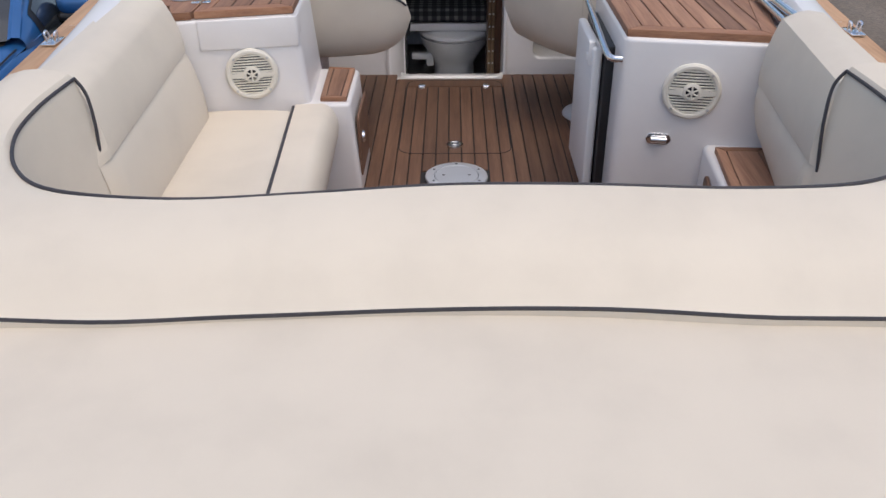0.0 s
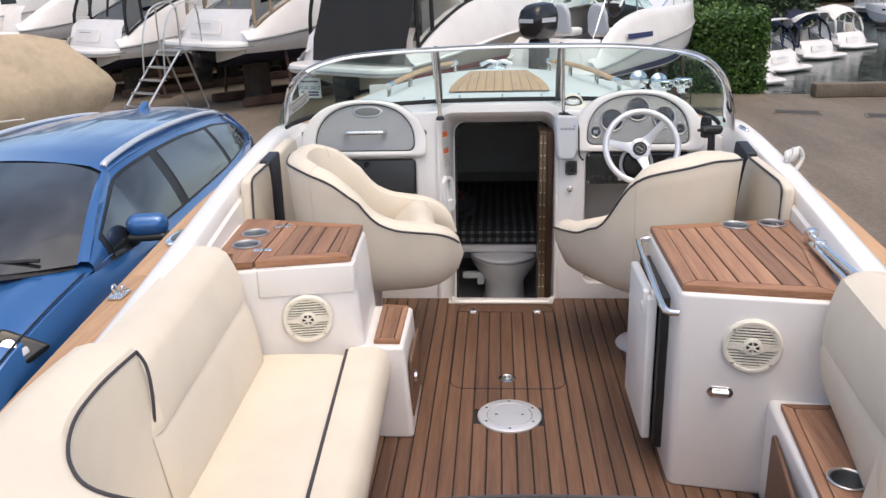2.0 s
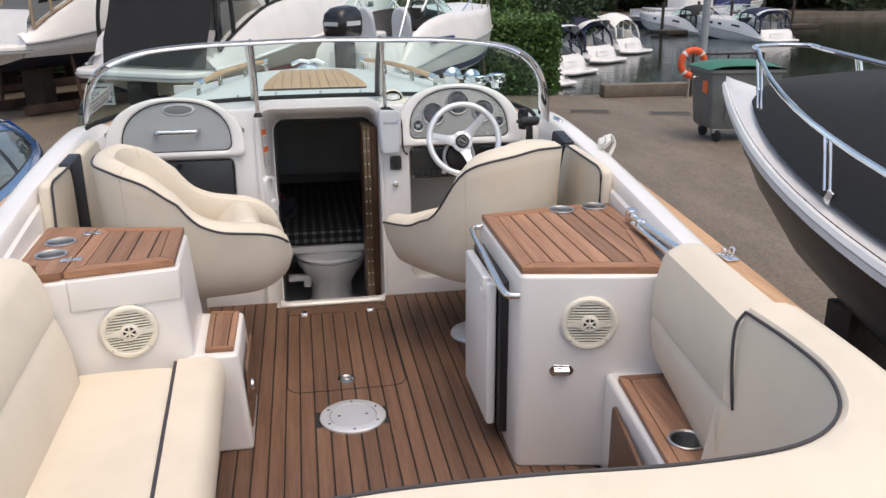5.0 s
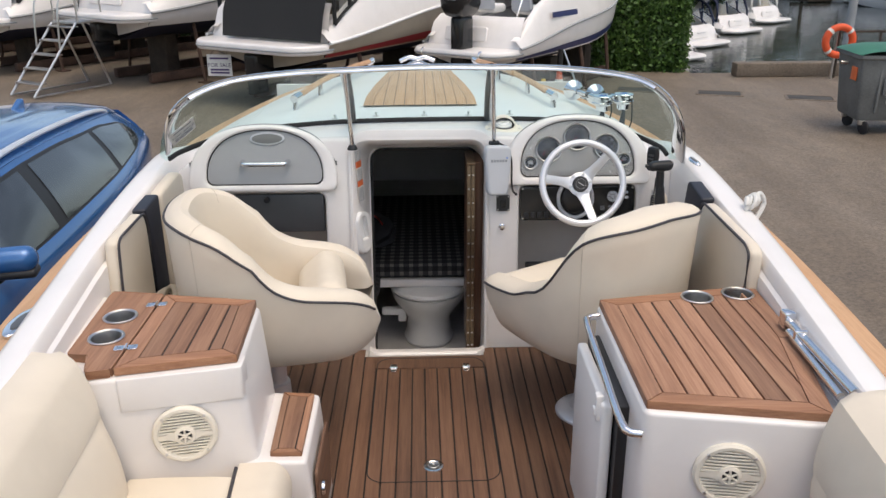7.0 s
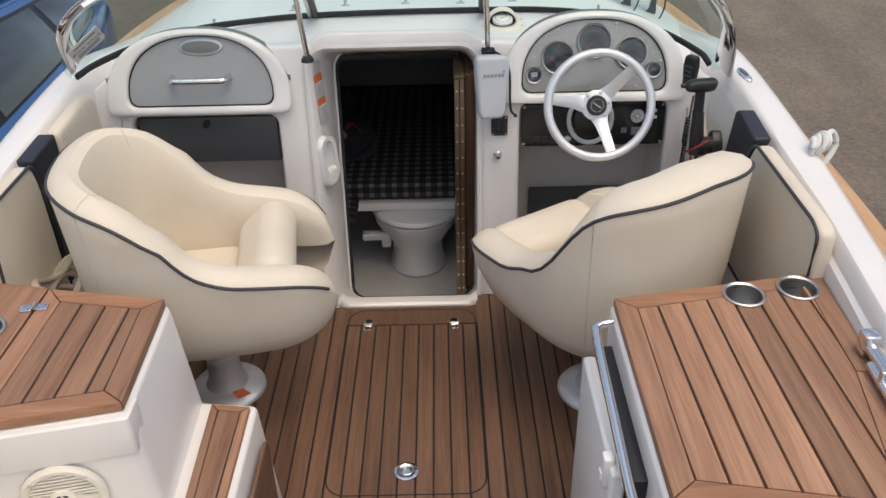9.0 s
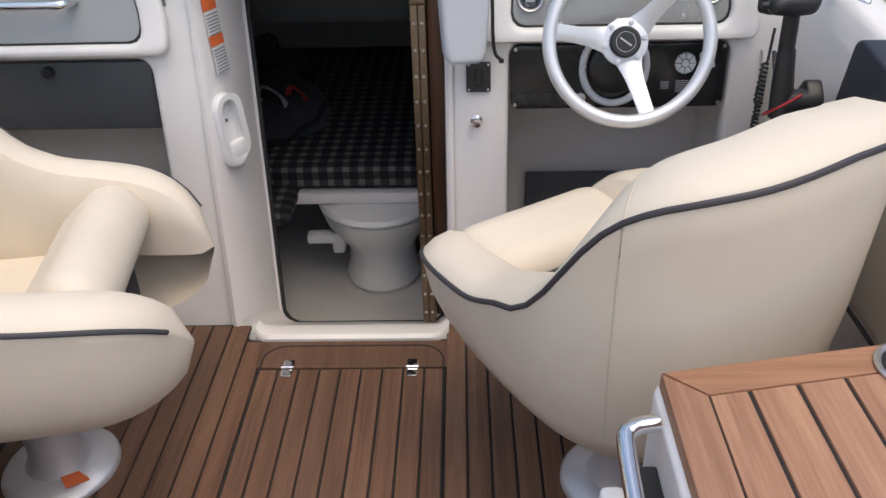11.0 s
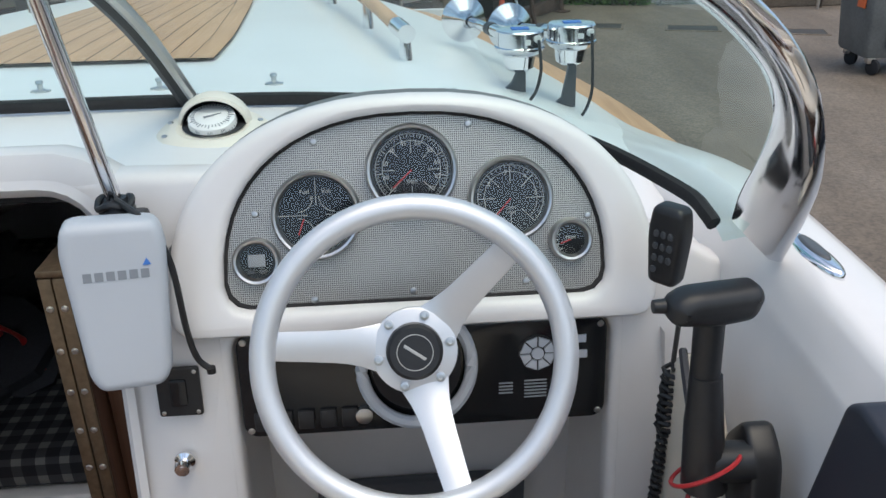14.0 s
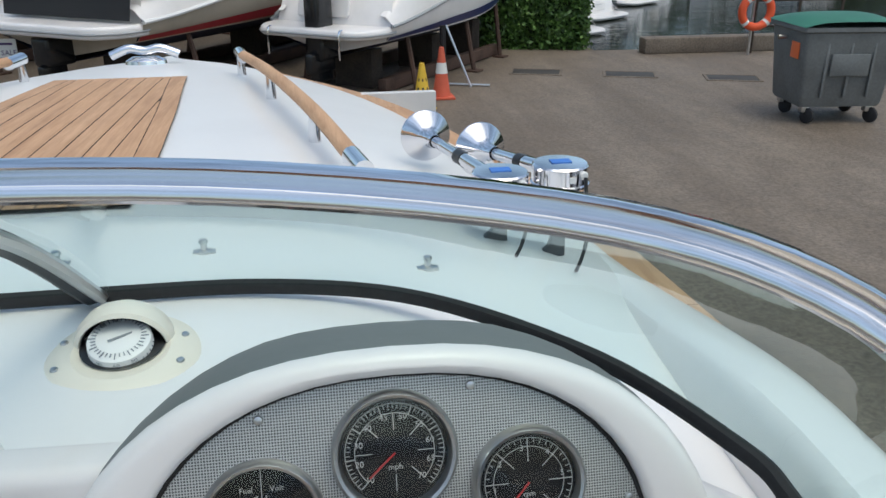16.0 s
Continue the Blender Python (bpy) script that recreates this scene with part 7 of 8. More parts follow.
cruiser("cabin_cruiser", "white cabin cruiser with a tan canopy on stands", 9.5, 3.2, -6.5, 18.8, -0.22, -40, canopy=TANCANVAS, frame_mt=TANCANVAS, radar=False, tall=0.45)
cruiser("cabin_cruiser", "white motor cruiser with a black canopy in the yard", 8.8, 3.0, -10.2, 20.6, -0.45, -37, canopy=CANVAS)
cruiser("cabin_cruiser", "white motor cruiser at the back of the yard", 9.5, 3.2, -13.8, 22.5, -0.1, -37, bottom=CANVAS)
cruiser("cabin_cruiser", "white motor cruiser at the edge of the yard", 8.5, 2.9, -17.5, 19.0, -0.3, -37, bottom=CANVAS)

# open boat with its outboard
openb = cruiser("open_boat", "white open sports boat with a blue stripe on a stand", 5.9, 2.3, 0.95, 16.1, -0.58, -37, stripe=BLUELINE, k=0.80, radar=False, ports=False)
rows = []
for z_, hx, ya, yb in ((1.02, 0.10, -0.42, -0.06), (1.10, 0.19, -0.60, 0.02), (1.24, 0.235, -0.68, 0.06), (1.44, 0.24, -0.70, 0.07), (1.58, 0.225, -0.66, 0.04), (1.67, 0.17, -0.56, -0.03), (1.70, 0.08, -0.44, -0.14)):
    rows.append([(x_, y_, z_ + 0.05 * (y_ + 0.3)) for x_, y_ in rrect(-hx, hx, ya, yb, min(hx, 0.12), 4)])
motor = part("outboard", grid(rows, None, False, True, True), GLOSSBLACK, openb, "black outboard motor", local=True)
part("leg", box(-0.13, 0.13, -0.48, -0.08, 0.10, 1.06, 0.06, None, 3), GLOSSBLACK, motor, local=True)
part("skeg", box(-0.07, 0.07, -0.60, 0.02, -0.18, 0.14, 0.05, None, 3), GLOSSBLACK, motor, local=True)
part("motor_mark", box(-0.15, 0.15, -0.712, -0.700, 1.36, 1.43, 0), PALEGREY, motor, "plain pale mark", local=True)
part("motor_mark", box(0.238, 0.246, -0.55, -0.10, 1.36, 1.44, 0), PALEGREY, motor, "plain pale mark", local=True)
for sx in (-0.42, 0.42):
    part("helm_chair", moved(plate(rounded([(-0.22, 0), (0.22, 0), (0.20, 0.42), (0.10, 0.60), (-0.10, 0.60), (-0.20, 0.42)], 0.08), (), 0.14, 0.05, 3), Matrix.Translation((sx, 1.15, 1.05)) @ pose(0, 0, 0, 98)), PALEGREY, openb, "grey high-backed helm chair", local=True)
    part("chair_cushion", box(sx - 0.22, sx + 0.22, 1.15, 1.6, 1.0, 1.16, 0.06, None, 3), WHITE, openb, local=True)
part("helm_wheel", tube([(0.42 + 0.19 * math.cos(t), 1.78 + 0.06 * math.sin(t), 1.55 + 0.19 * math.sin(t)) for t in [2 * math.pi * k / 24 for k in range(24)]], 0.022, 6, True), BLACK, openb, "black steering wheel", local=True)
part("grab_arch", tube(smooth_path([(-0.85, 1.9, 1.45), (-0.80, 1.75, 2.0), (-0.60, 1.65, 2.28), (0, 1.62, 2.34), (0.60, 1.65, 2.28), (0.80, 1.75, 2.0), (0.85, 1.9, 1.45)], 6), 0.02, 8), CHROME, openb, "bright grab arch", local=True)
for sx in (-0.62, 0.62):
    part("ski_pole", tube([(sx, 0.55, 0.9), (sx * 0.95, 1.25, 2.0), (sx * 0.9, 1.6, 2.25)], 0.018, 8), CHROME, openb, local=True)
    part("boarding_ladder", tube(smooth_path([(sx, -0.6, 0.50), (sx, -0.68, 0.45), (sx, -0.68, 0.1)], 4), 0.014, 6), CHROME, openb, local=True)
part("side_mark", moved(box(-0.004, 0.004, -0.5, 0.5, -0.05, 0.05, 0), pose(1.125, 1.55, 1.03, 0, -8, 0)), BLUELINE, openb, "plain blue name bar", local=True)

# boat under a tarpaulin
tarp = thing("covered_boat", -9.0, 11.0, GZ, "boat under a beige tied-down tarpaulin", "boat", rz=-52)
rows = []
for t in ys(0, 1, 60):
    hw = 1.35 * (1 - max(0, (t - 0.45) / 0.55) ** 2.2) + 0.02
    zt = 1.75 + 0.25 * math.sin(3.0 * t)
    row = []
    for u, z_, lean in ((-0.80, 0.32 + 0.5 * t ** 3, -0.45), (-0.9, 0.62, -0.2), (-1.0, 0.98, 0.05), (-0.99, 1.22, 0.1), (-0.96, 1.36, 0.05), (-0.74, 1.36 + 0.62 * (zt - 1.36), -0.1), (-0.5, zt, -0.25), (-0.25, zt + 0.12, -0.3), (0, zt + 0.18, -0.3), (0.25, zt + 0.12, -0.3), (0.5, zt, -0.25), (0.74, 1.36 + 0.62 * (zt - 1.36), -0.1), (0.96, 1.36, 0.05), (0.99, 1.22, 0.1), (1.0, 0.98, 0.05), (0.9, 0.62, -0.2), (0.80, 0.32 + 0.5 * t ** 3, -0.45)):
        hang = max(0.0, 1.3 - z_) * 0.05
        fold = hang * math.sin(t * 95 + 2 * math.sin(t * 23)) + 0.014 * math.sin(t * 41 + u * 5)
        row.append((u * (hw + fold), -3.4 + 6.8 * t + lean * t ** 4 * 1.6, z_ + 0.02 * math.sin(t * 30 + u * 7) * (1 if abs(u) < 0.9 else 0)))
    rows.append(row)
part("tarpaulin", grid(rows), TARP, tarp, local=True)
part("tie_rope", tube(smooth_path([(1.38, -3.0, 1.0), (1.39, -1.0, 0.98), (1.38, 0.6, 0.96), (1.1, 2.0, 0.95)], 6), 0.012, 6), PAPER, tarp, local=True)
part("hull_bottom", box(-0.6, 0.6, -3.2, 1.8, 0.05, 0.5, 0.1), ANTIFOUL, tarp, local=True)

# black boat with a cover alongside
dark = other_boat("covered_sports_boat", "black-hulled sports boat under a black cover with bright rails", 6.5, 2.25, 1.50, 3.32, -0.50, -0.90, 0, hull=BLACKHULL, bottom=BLACKHULL, rails=False, rake=True)
rows = []
for t in ys(0, 0.93, 20):
    hw = 1.12 * (1 - max(0.0, (t - 0.38) / 0.62) ** 2.3) * 0.93
    zs = 1.5 * (0.80 + 0.30 * t * t) + 0.02
    top = zs + 0.12 + 0.55 * max(0.0, math.sin(math.pi * min(1, max(0.0, (0.95 - t) / 0.9))))
    rows.append([(-hw, 6.5 * t, zs), (-hw * 0.72, 6.5 * t, zs + (top - zs) * 0.62), (0, 6.5 * t, top), (hw * 0.72, 6.5 * t, zs + (top - zs) * 0.62), (hw, 6.5 * t, zs)])
part("cover", grid(rows), CANVAS, dark, "black fabric cover", local=True)
for s in (-1, 1):
    pts_ = []
    for t in ys(0.30, 0.93, 16):
        hw = 1.125 * (1 - max(0.0, (t - 0.38) / 0.62) ** 2.3)
        pts_.append((s * max(0.10, hw * 0.90), 6.5 * t, 1.5 * (0.80 + 0.30 * t * t) + 0.26 + 0.14 * t ** 3))
    part("bow_rail", tube(pts_, 0.016, 8), CHROME, dark, "bright bow rail", local=True)
    q = Vector(pts_[-1])
    part("bow_rail_end", tube(smooth_path([q, q + Vector((-s * 0.03, 0.10, 0.015)), (0.0, q.y + 0.16, q.z + 0.02)], 4), 0.016, 8), CHROME, dark, local=True)
    for k in (3, 9, 15):
        q = Vector(pts_[k])
        low_ = 1.5 * (0.80 + 0.30 * (q.y / 6.5) ** 2)
        for d in (0.0, 0.045):
            part("rail_post", tube([q + Vector((0, d, 0)), Vector((q.x * 1.04, q.y - 0.10 + d, low_ + 0.05))], 0.010, 8), CHROME, dark, local=True)
        part("post_foot", moved(box(-0.010, 0.010, -0.025, 0.025, 0, 0.07, 0.006), Matrix.Translation((q.x * 1.045, q.y - 0.09, low_ - 0.005)) @ pose(0, 0, 0, 20)), CHROME, dark, local=True)
    part("gunwale", grid([[(s * hw_ * 1.0, y_, z_ - 0.01), (s * (hw_ * 1.0 + 0.012), y_, z_ - 0.075)] for hw_, y_, z_ in [(1.125 * (1 - max(0.0, (t - 0.38) / 0.62) ** 2.3) * 1.012 + 0.012, 6.5 * t * (1 + 0.06 * t ** 6), 1.5 * (0.80 + 0.30 * t * t)) for t in ys(0, 1, 24)]]), GEL, dark, "white gunwale band", local=True)

# moored boats
for x, y, rz, L, cv, lb in ((7.5, 25.2, 32, 5.2, None, "small white cabin boat moored behind the hedge"), (9.5, 28.6, 38, 6.8, NAVYCANVAS, "white cruiser with a navy canopy moored at the quay"), (12.2, 32.6, 38, 6.8, NAVYCANVAS, "white cruiser with a dark navy canopy moored at the quay"), (15.0, 36.5, 38, 5.5, PAPER, "small boat with a pale canopy moored at the quay"), (24.5, 47.5, 20, 6.0, CANVAS, "white day boat moored on the far pontoon"), (25.0, 41.0, 10, 7.0, NAVYCANVAS, "white cruiser with a navy canopy on the pontoon"), (30.0, 52.0, 5, 6.0, None, "small white boat on the far pontoon")):
    cruiser("moored_boat", lb, L, 2.35, x, y, GZ - 0.80, rz, canopy=cv, frame_mt=cv or CANVAS, k=0.74, stands=False, radar=cv is NAVYCANVAS, tall=0.12)
barge = other_boat("barge", "white and navy river barge on the far side", 11.0, 3.2, 1.6, 24.5, 58.0, GZ - 0.6, -75, hull=GEL, bottom=ANTIFOUL, stripe=BLUELINE, stands=False)
part("wheelhouse", box(-1.0, 1.0, 3.0, 5.6, 1.3, 3.2, 0.06), GEL, barge, local=True)
for k in range(4):
    part("window", box(1.0, 1.02, 3.2 + 0.6 * k, 3.65 + 0.6 * k, 2.2, 2.9, 0.01), TINT, barge, local=True)
part("saloon", box(-1.1, 1.1, 5.8, 9.2, 1.3, 2.1, 0.06), BLUELINE, barge, local=True)
pont = thing("pontoon", 27, 50, GZ - 0.5, "grey timber pontoon with mooring posts", "pontoon", rz=20)
part("deck", box(-6, 8, -0.7, 0.7, 0.05, 0.3, 0.02), BARK, pont, local=True)
for k in range(5):
    part("post", tube([(-5 + 3 * k, 0.8, -0.5), (-5 + 3 * k, 0.8, 1.9)], 0.09, 8), BARK, pont, local=True)

# ---- yard things ----
BINGREY = surface("grey_bin_steel", (0.17, 0.18, 0.18), 0.6, 0.2, var=0.15, scale=2, fine=30)
GREENLID = surface("green_lid", (0.03, 0.16, 0.10), 0.5, var=0.1)
wb = thing("wheeled_bin", 7.35, 13.45, GZ, "dented grey steel wheeled bin with a green lid", "bin", rz=-6)
rows = []
for z_, kx, ky in ((0.22, 0.52, 0.40), (0.26, 0.54, 0.42), (0.95, 0.60, 0.47), (1.15, 0.62, 0.49), (1.17, 0.66, 0.52), (1.22, 0.66, 0.52)):
    rows.append([(x_, y_, z_) for x_, y_ in rrect(-kx, kx, -ky, ky, 0.05, 3)])
part("body", grid(rows, None, False, True, True), BINGREY, wb, local=True)
lid = [[(u * 0.66, v_ * 0.53, 1.225 + 0.13 * (1 - u ** 4) * (1 - 0.5 * v_ ** 2)) for u in ys(-1, 1, 12)] for v_ in ys(-1, 1, 10)]
part("lid", grid(lid), GREENLID, wb, "green plastic lid", local=True)
for k in range(3):
    part("rib", box(-0.3 + 0.3 * k - 0.02, -0.3 + 0.3 * k + 0.02, -0.478, -0.44, 0.35, 1.1, 0.01), BINGREY, wb, local=True)
part("pocket", box(-0.25, 0.25, -0.50, -0.46, 0.62, 0.9, 0.02), BINGREY, wb, local=True)
part("sticker", box(-0.617, -0.60, -0.33, -0.12, 0.82, 1.02, 0.004), ORANGE, wb, "orange printed sticker", local=True)
for sx in (-1, 1):
    part("trunnion", tube([(sx * 0.64, 0, 1.05), (sx * 0.75, 0, 1.05)], 0.03, 10), STEEL, wb, local=True)
    for sy in (-1, 1):
        cast = part("castor", box(sx * 0.42 - 0.05, sx * 0.42 + 0.05, sy * 0.32 - 0.05, sy * 0.32 + 0.05, 0.14, 0.24, 0.01), STEEL, wb, local=True)
        part("wheel", lathe([(0.0, -0.025), (0.085, -0.025), (0.1, -0.015), (0.1, 0.015), (0.085, 0.025), (0.0, 0.025)], 20, None, Matrix.Translation((sx * 0.42 + 0.03, sy * 0.32 - 0.05, 0.1)) @ pose(0, 0, 0, 0, 90, 25)), RUBBER, cast, "black rubber wheel", local=True)

buoyw = thing("lifebuoy", 8.95, 18.3, -0.35, "orange lifebuoy hanging on a post by the quay", "lifebuoy")
part("ring", tube([(8.95 + 0.29 * math.cos(t), 18.3, -0.3 + 0.29 * math.sin(t)) for t in [2 * math.pi * k / 32 for k in range(32)]], 0.075, 12, True, None, 1.0, (0, 1, 0)), surface("orange_foam", (0.75, 0.10, 0.03), 0.6, var=0.08), buoyw)
for a in (45, 135, 225, 315):
    t0 = radians(a)
    part("band", tube([(8.95 + 0.29 * math.cos(t0 + d), 18.3, -0.3 + 0.29 * math.sin(t0 + d)) for d in (-0.1, 0, 0.1)], 0.078, 12, False, None, 1.0, (0, 1, 0)), PAPER, buoyw, "white band")
part("post", tube([(8.95, 18.42, GZ), (8.95, 18.42, 0.05)], 0.03, 8), STEEL, buoyw)
fence = thing("quay_rail", 9.4, 18.5, GZ, "rusty steel rail by the quay edge", "rail")
for k in range(3):
    part("post", tube([(9.1 + 0.9 * k, 18.6, GZ), (9.1 + 0.9 * k, 18.6, GZ + 1.0)], 0.03, 8), BARK, fence)
part("bar", tube([(9.1, 18.6, GZ + 0.98), (10.9, 18.6, GZ + 0.98)], 0.025, 8), BARK, fence)
part("bar", tube([(9.1, 18.6, GZ + 0.5), (10.9, 18.6, GZ + 0.5)], 0.025, 8), BARK, fence)
mastp = thing("lamp_post", 12.6, 25.0, GZ - 0.6, "tall grey steel post standing at the water", "post")
part("pole", tube([(12.6, 25.0, GZ - 0.6), (12.6, 25.0, 6.5)], 0.12, 12), GREY, mastp)


def cone(x, y, h, material, label, bars):
    cn = thing("traffic_cone", x, y, GZ, label, "cone")
    part("base", box(-0.18, 0.18, -0.18, 0.18, 0, 0.035, 0.01), material, cn, local=True)
    part("body", lathe([(0.14, 0.03), (0.13, 0.06), (0.035, h), (0.0, h)], 24), material, cn, local=True)
    if bars:
        for k in range(2):
            part("mark", lathe([(0.13 - 0.095 * t_, 0.06 + (h - 0.06) * t_) for t_ in (0.35 + 0.22 * k, 0.42 + 0.22 * k)], 8, None, Matrix.Diagonal((1.04, 1.04, 1, 1))), BLACK, cn, local=True)
    else:
        part("band", lathe([(0.13 - 0.095 * t_ + 0.003, 0.06 + (h - 0.06) * t_) for t_ in (0.45, 0.68)], 24), PAPER, cn, "white reflective band", local=True)


cone(2.15, 14.9, 0.62, surface("yellow_plastic", (0.7, 0.45, 0.04), 0.5, var=0.06), "yellow plastic cone on the concrete", True)
cone(2.52, 15.5, 0.74, surface("faded_orange", (0.55, 0.10, 0.05), 0.55, var=0.1), "faded orange traffic cone on the concrete", False)
prop = thing("boat_prop", 2.85, 16.4, GZ, "steel boat prop with angled legs", "prop")
part("post", tube([(2.7, 16.5, GZ), (2.7, 16.5, -0.2)], 0.05, 8), BLACK, prop)
part("leg", tube([(2.75, 16.5, -0.2), (3.1, 16.2, GZ)], 0.02, 8), STEEL, prop)
part("leg", tube([(2.75, 16.45, GZ + 0.02), (3.4, 16.2, GZ + 0.02)], 0.02, 8), STEEL, prop)

# boarding steps
steps = thing("boarding_steps", -7.4, 17.6, GZ, "grey steel mobile boarding steps with handrails", "steps", rz=-30)
for sx in (-0.35, 0.35):
    part("stringer", tube([(sx, -0.75, 0.05), (sx, 0.45, 1.35)], 0.025, 8), STEEL, steps, local=True)
    part("back_leg", tube([(sx, 1.1, 0.05), (sx, 0.6, 1.35)], 0.025, 8), STEEL, steps, local=True)
    part("brace", tube([(sx, -0.75, 0.05), (sx, 1.1, 0.05)], 0.02, 8), STEEL, steps, local=True)
    part("handrail", tube(smooth_path([(sx, 0.0, 0.9), (sx, 0.1, 1.7), (sx, 0.4, 2.25), (sx, 1.0, 2.3), (sx, 1.1, 1.35)], 5), 0.02, 8), STEEL, steps, local=True)
    part("post", tube([(sx, 0.5, 1.35), (sx, 0.5, 2.27)], 0.018, 8), STEEL, steps, local=True)
for k in range(5):
    part("tread", box(-0.35, 0.35, -0.62 + 0.23 * k, -0.42 + 0.23 * k, 0.26 + 0.25 * k, 0.29 + 0.25 * k, 0.005), STEEL, steps, local=True)
part("platform", box(-0.36, 0.36, 0.42, 1.15, 1.33, 1.37, 0.005), STEEL, steps, local=True)

# ---- parked car ----
BLUE = surface("blue_car_paint", (0.028, 0.135, 0.37), 0.22, 0.3, var=0.03, bump=0, coat=0.9)
CARGLASS = surface("car_window", (0.020, 0.023, 0.027), 0.03, var=0.05, bump=0, coat=1.0)
car = thing("car", -3.03, 5.4, GZ, "bright blue compact crossover with silver roof rails", "car", rz=180)
BELT = [(-2.35, 1.36), (-2.0, 1.34), (-1.2, 1.28), (0.0, 1.22), (1.0, 1.20), (1.2, 1.22)]
BONNET = [(0.9, 1.27), (1.25, 1.245), (1.6, 1.185), (1.95, 1.09), (2.15, 0.98), (2.28, 0.84), (2.34, 0.70)]
ROOF = [(-2.32, 1.56), (-2.2, 1.635), (-1.9, 1.68), (-1.5, 1.71), (-0.8, 1.745), (-0.2, 1.745), (0.15, 1.725), (0.42, 1.685)]


def car_half(y):
    return 0.90 * (1 - 0.20 * abs(y / 2.34) ** 4)


def roof_half(y):
    return lerp_table([(-2.32, 0.50), (-1.9, 0.555), (-1.0, 0.60), (0.0, 0.605), (0.42, 0.585)], y)


def arch_low(y):
    zl = 0.24
    for ya in (1.36, -1.32):
        d = abs(y - ya)
        if d < 0.40:
            zl = max(zl, math.sqrt(0.40 ** 2 - d * d) + 0.30)
    return zl


def waist(y):
    """The car's shoulder: half width and height just below the glass."""
    zb = smooth_table(BELT, y, 0.1)
    if y > 1.0:
        zb = min(zb, smooth_table(BONNET, y, 0.1) - 0.02)
    return car_half(y) * 0.925, zb


for s in (-1, 1):
    rows = []
    for y in ys(-2.30, 2.32, 56):
        w, zl = car_half(y), arch_low(y)
        xw, zb = waist(y)
        rows.append([(s * x_, y, max(z_, zl)) for x_, z_ in ((xw, zb), (w * 0.965, zb - 0.05), (w * 0.985, zb - 0.11), (w * 0.975, 0.92), (w * 0.985, 0.82), (w * 1.0, 0.70), (w * 0.985, 0.45), (w * 0.96, zl))])
    part("body_side", grid(rows), BLUE, car, local=True)
    part("sill_trim", grid([[(s * (car_half(y) * 0.99 + 0.012), y, 0.46), (s * (car_half(y) * 0.985 + 0.012), y, 0.26)] for y in ys(-0.85, 0.9, 12)]), BLACK, car, local=True)

rows = []
for y in ys(0.95, 2.30, 22):
    xw, zb = waist(y)
    zt = smooth_table(BONNET, y, 0.1)
    rows.append([(u * xw, y, zt + 0.035 * (1 - u * u) + 0.018 * math.exp(-((abs(u) - 0.72) / 0.10) ** 2) - (0.02 if abs(u) > 0.98 else 0.0)) for u in ys(-1, 1, 28)])
part("bonnet", grid(rows), BLUE, car, local=True)
part("nose", grid([[(u * car_half(2.32) * 0.97, 2.30 + (0.05 + 0.03 * math.sin(z_ * 6)) * (1 - u * u), z_) for u in ys(-1, 1, 12)] for z_ in ys(0.24, 0.75, 6)]), BLUE, car, local=True)
part("grille", moved(plate(rounded([(-0.42, -0.13), (0.42, -0.13), (0.5, 0.10), (-0.5, 0.10)], 0.05), (), 0.03, 0.01), Matrix.Translation((0, 2.375, 0.52)) @ pose(0, 0, 0, 90)), BLACK, car, "black honeycomb grille", local=True)
part("tailgate", grid([[(u * (car_half(-2.3) * 0.97 if z_ < 1.3 else lerp_table([(1.3, 0.76), (1.55, 0.50)], z_)), -2.30 - 0.06 * (1 - u * u) + 0.10 * max(0, z_ - 1.2), z_) for u in ys(-1, 1, 12)] for z_ in ys(0.26, 1.55, 10)]), BLUE, car, local=True)
part("rear_window", grid([[(u * (0.60 - 0.12 * t), -2.37 - 0.02 * (1 - u * u) + 0.06 * t, 1.28 + 0.24 * t) for u in ys(-1, 1, 8)] for t in ys(0, 1, 4)]), CARGLASS, car, local=True)


def crown(y, u):
    return smooth_table(ROOF, y, 0.06) - 0.055 * u * u - 0.03 * max(0.0, abs(u) - 0.85) / 0.15


part("roof", grid([[(u * roof_half(y), y, crown(y, u) - 0.003 * max(0.0, math.cos(u * 19)) ** 6 * max(0.0, min(1.0, (y + 1.7) * 4, (0.0 - y) * 4))) for u in ys(-1, 1, 40)] for y in ys(-2.32, 0.42, 30)]), BLUE, car, "blue ribbed roof", local=True)


def screen_pt(u, t):
    xb, xt = 0.80, roof_half(0.42) * 0.985
    yb, yt = 1.50 - 0.32 * abs(u) ** 2.2, 0.46 - 0.10 * u * u
    zb, zt = 1.275 + 0.02 * (1 - u * u), crown(0.42, u) - 0.004
    return (u * (xb + (xt - xb) * t), yb + (yt - yb) * t, zb + (zt - zb) * t + 0.045 * math.sin(math.pi * t))


part("windscreen", grid([[screen_pt(u, t) for u in ys(-0.955, 0.955, 20)] for t in ys(0.0, 1.0, 12)]), CARGLASS, car, "dark reflecting windscreen", local=True)
for s in (-1, 1):
    pillar = []
    for t in ys(0.0, 1.0, 12):
        a, b_ = Vector(screen_pt(0.945, t)), Vector(screen_pt(1.0, t))
        pillar.append([(s * q.x, q.y, q.z) for q in (a + Vector((0, 0.002, 0.003)), a.lerp(b_, 0.4) + Vector((0, 0.006, 0.014)), b_ + Vector((0.006, 0, 0.006)), b_ + Vector((0.012, -0.05, -0.025)))])
    part("front_pillar", grid(pillar), BLUE, car, local=True)
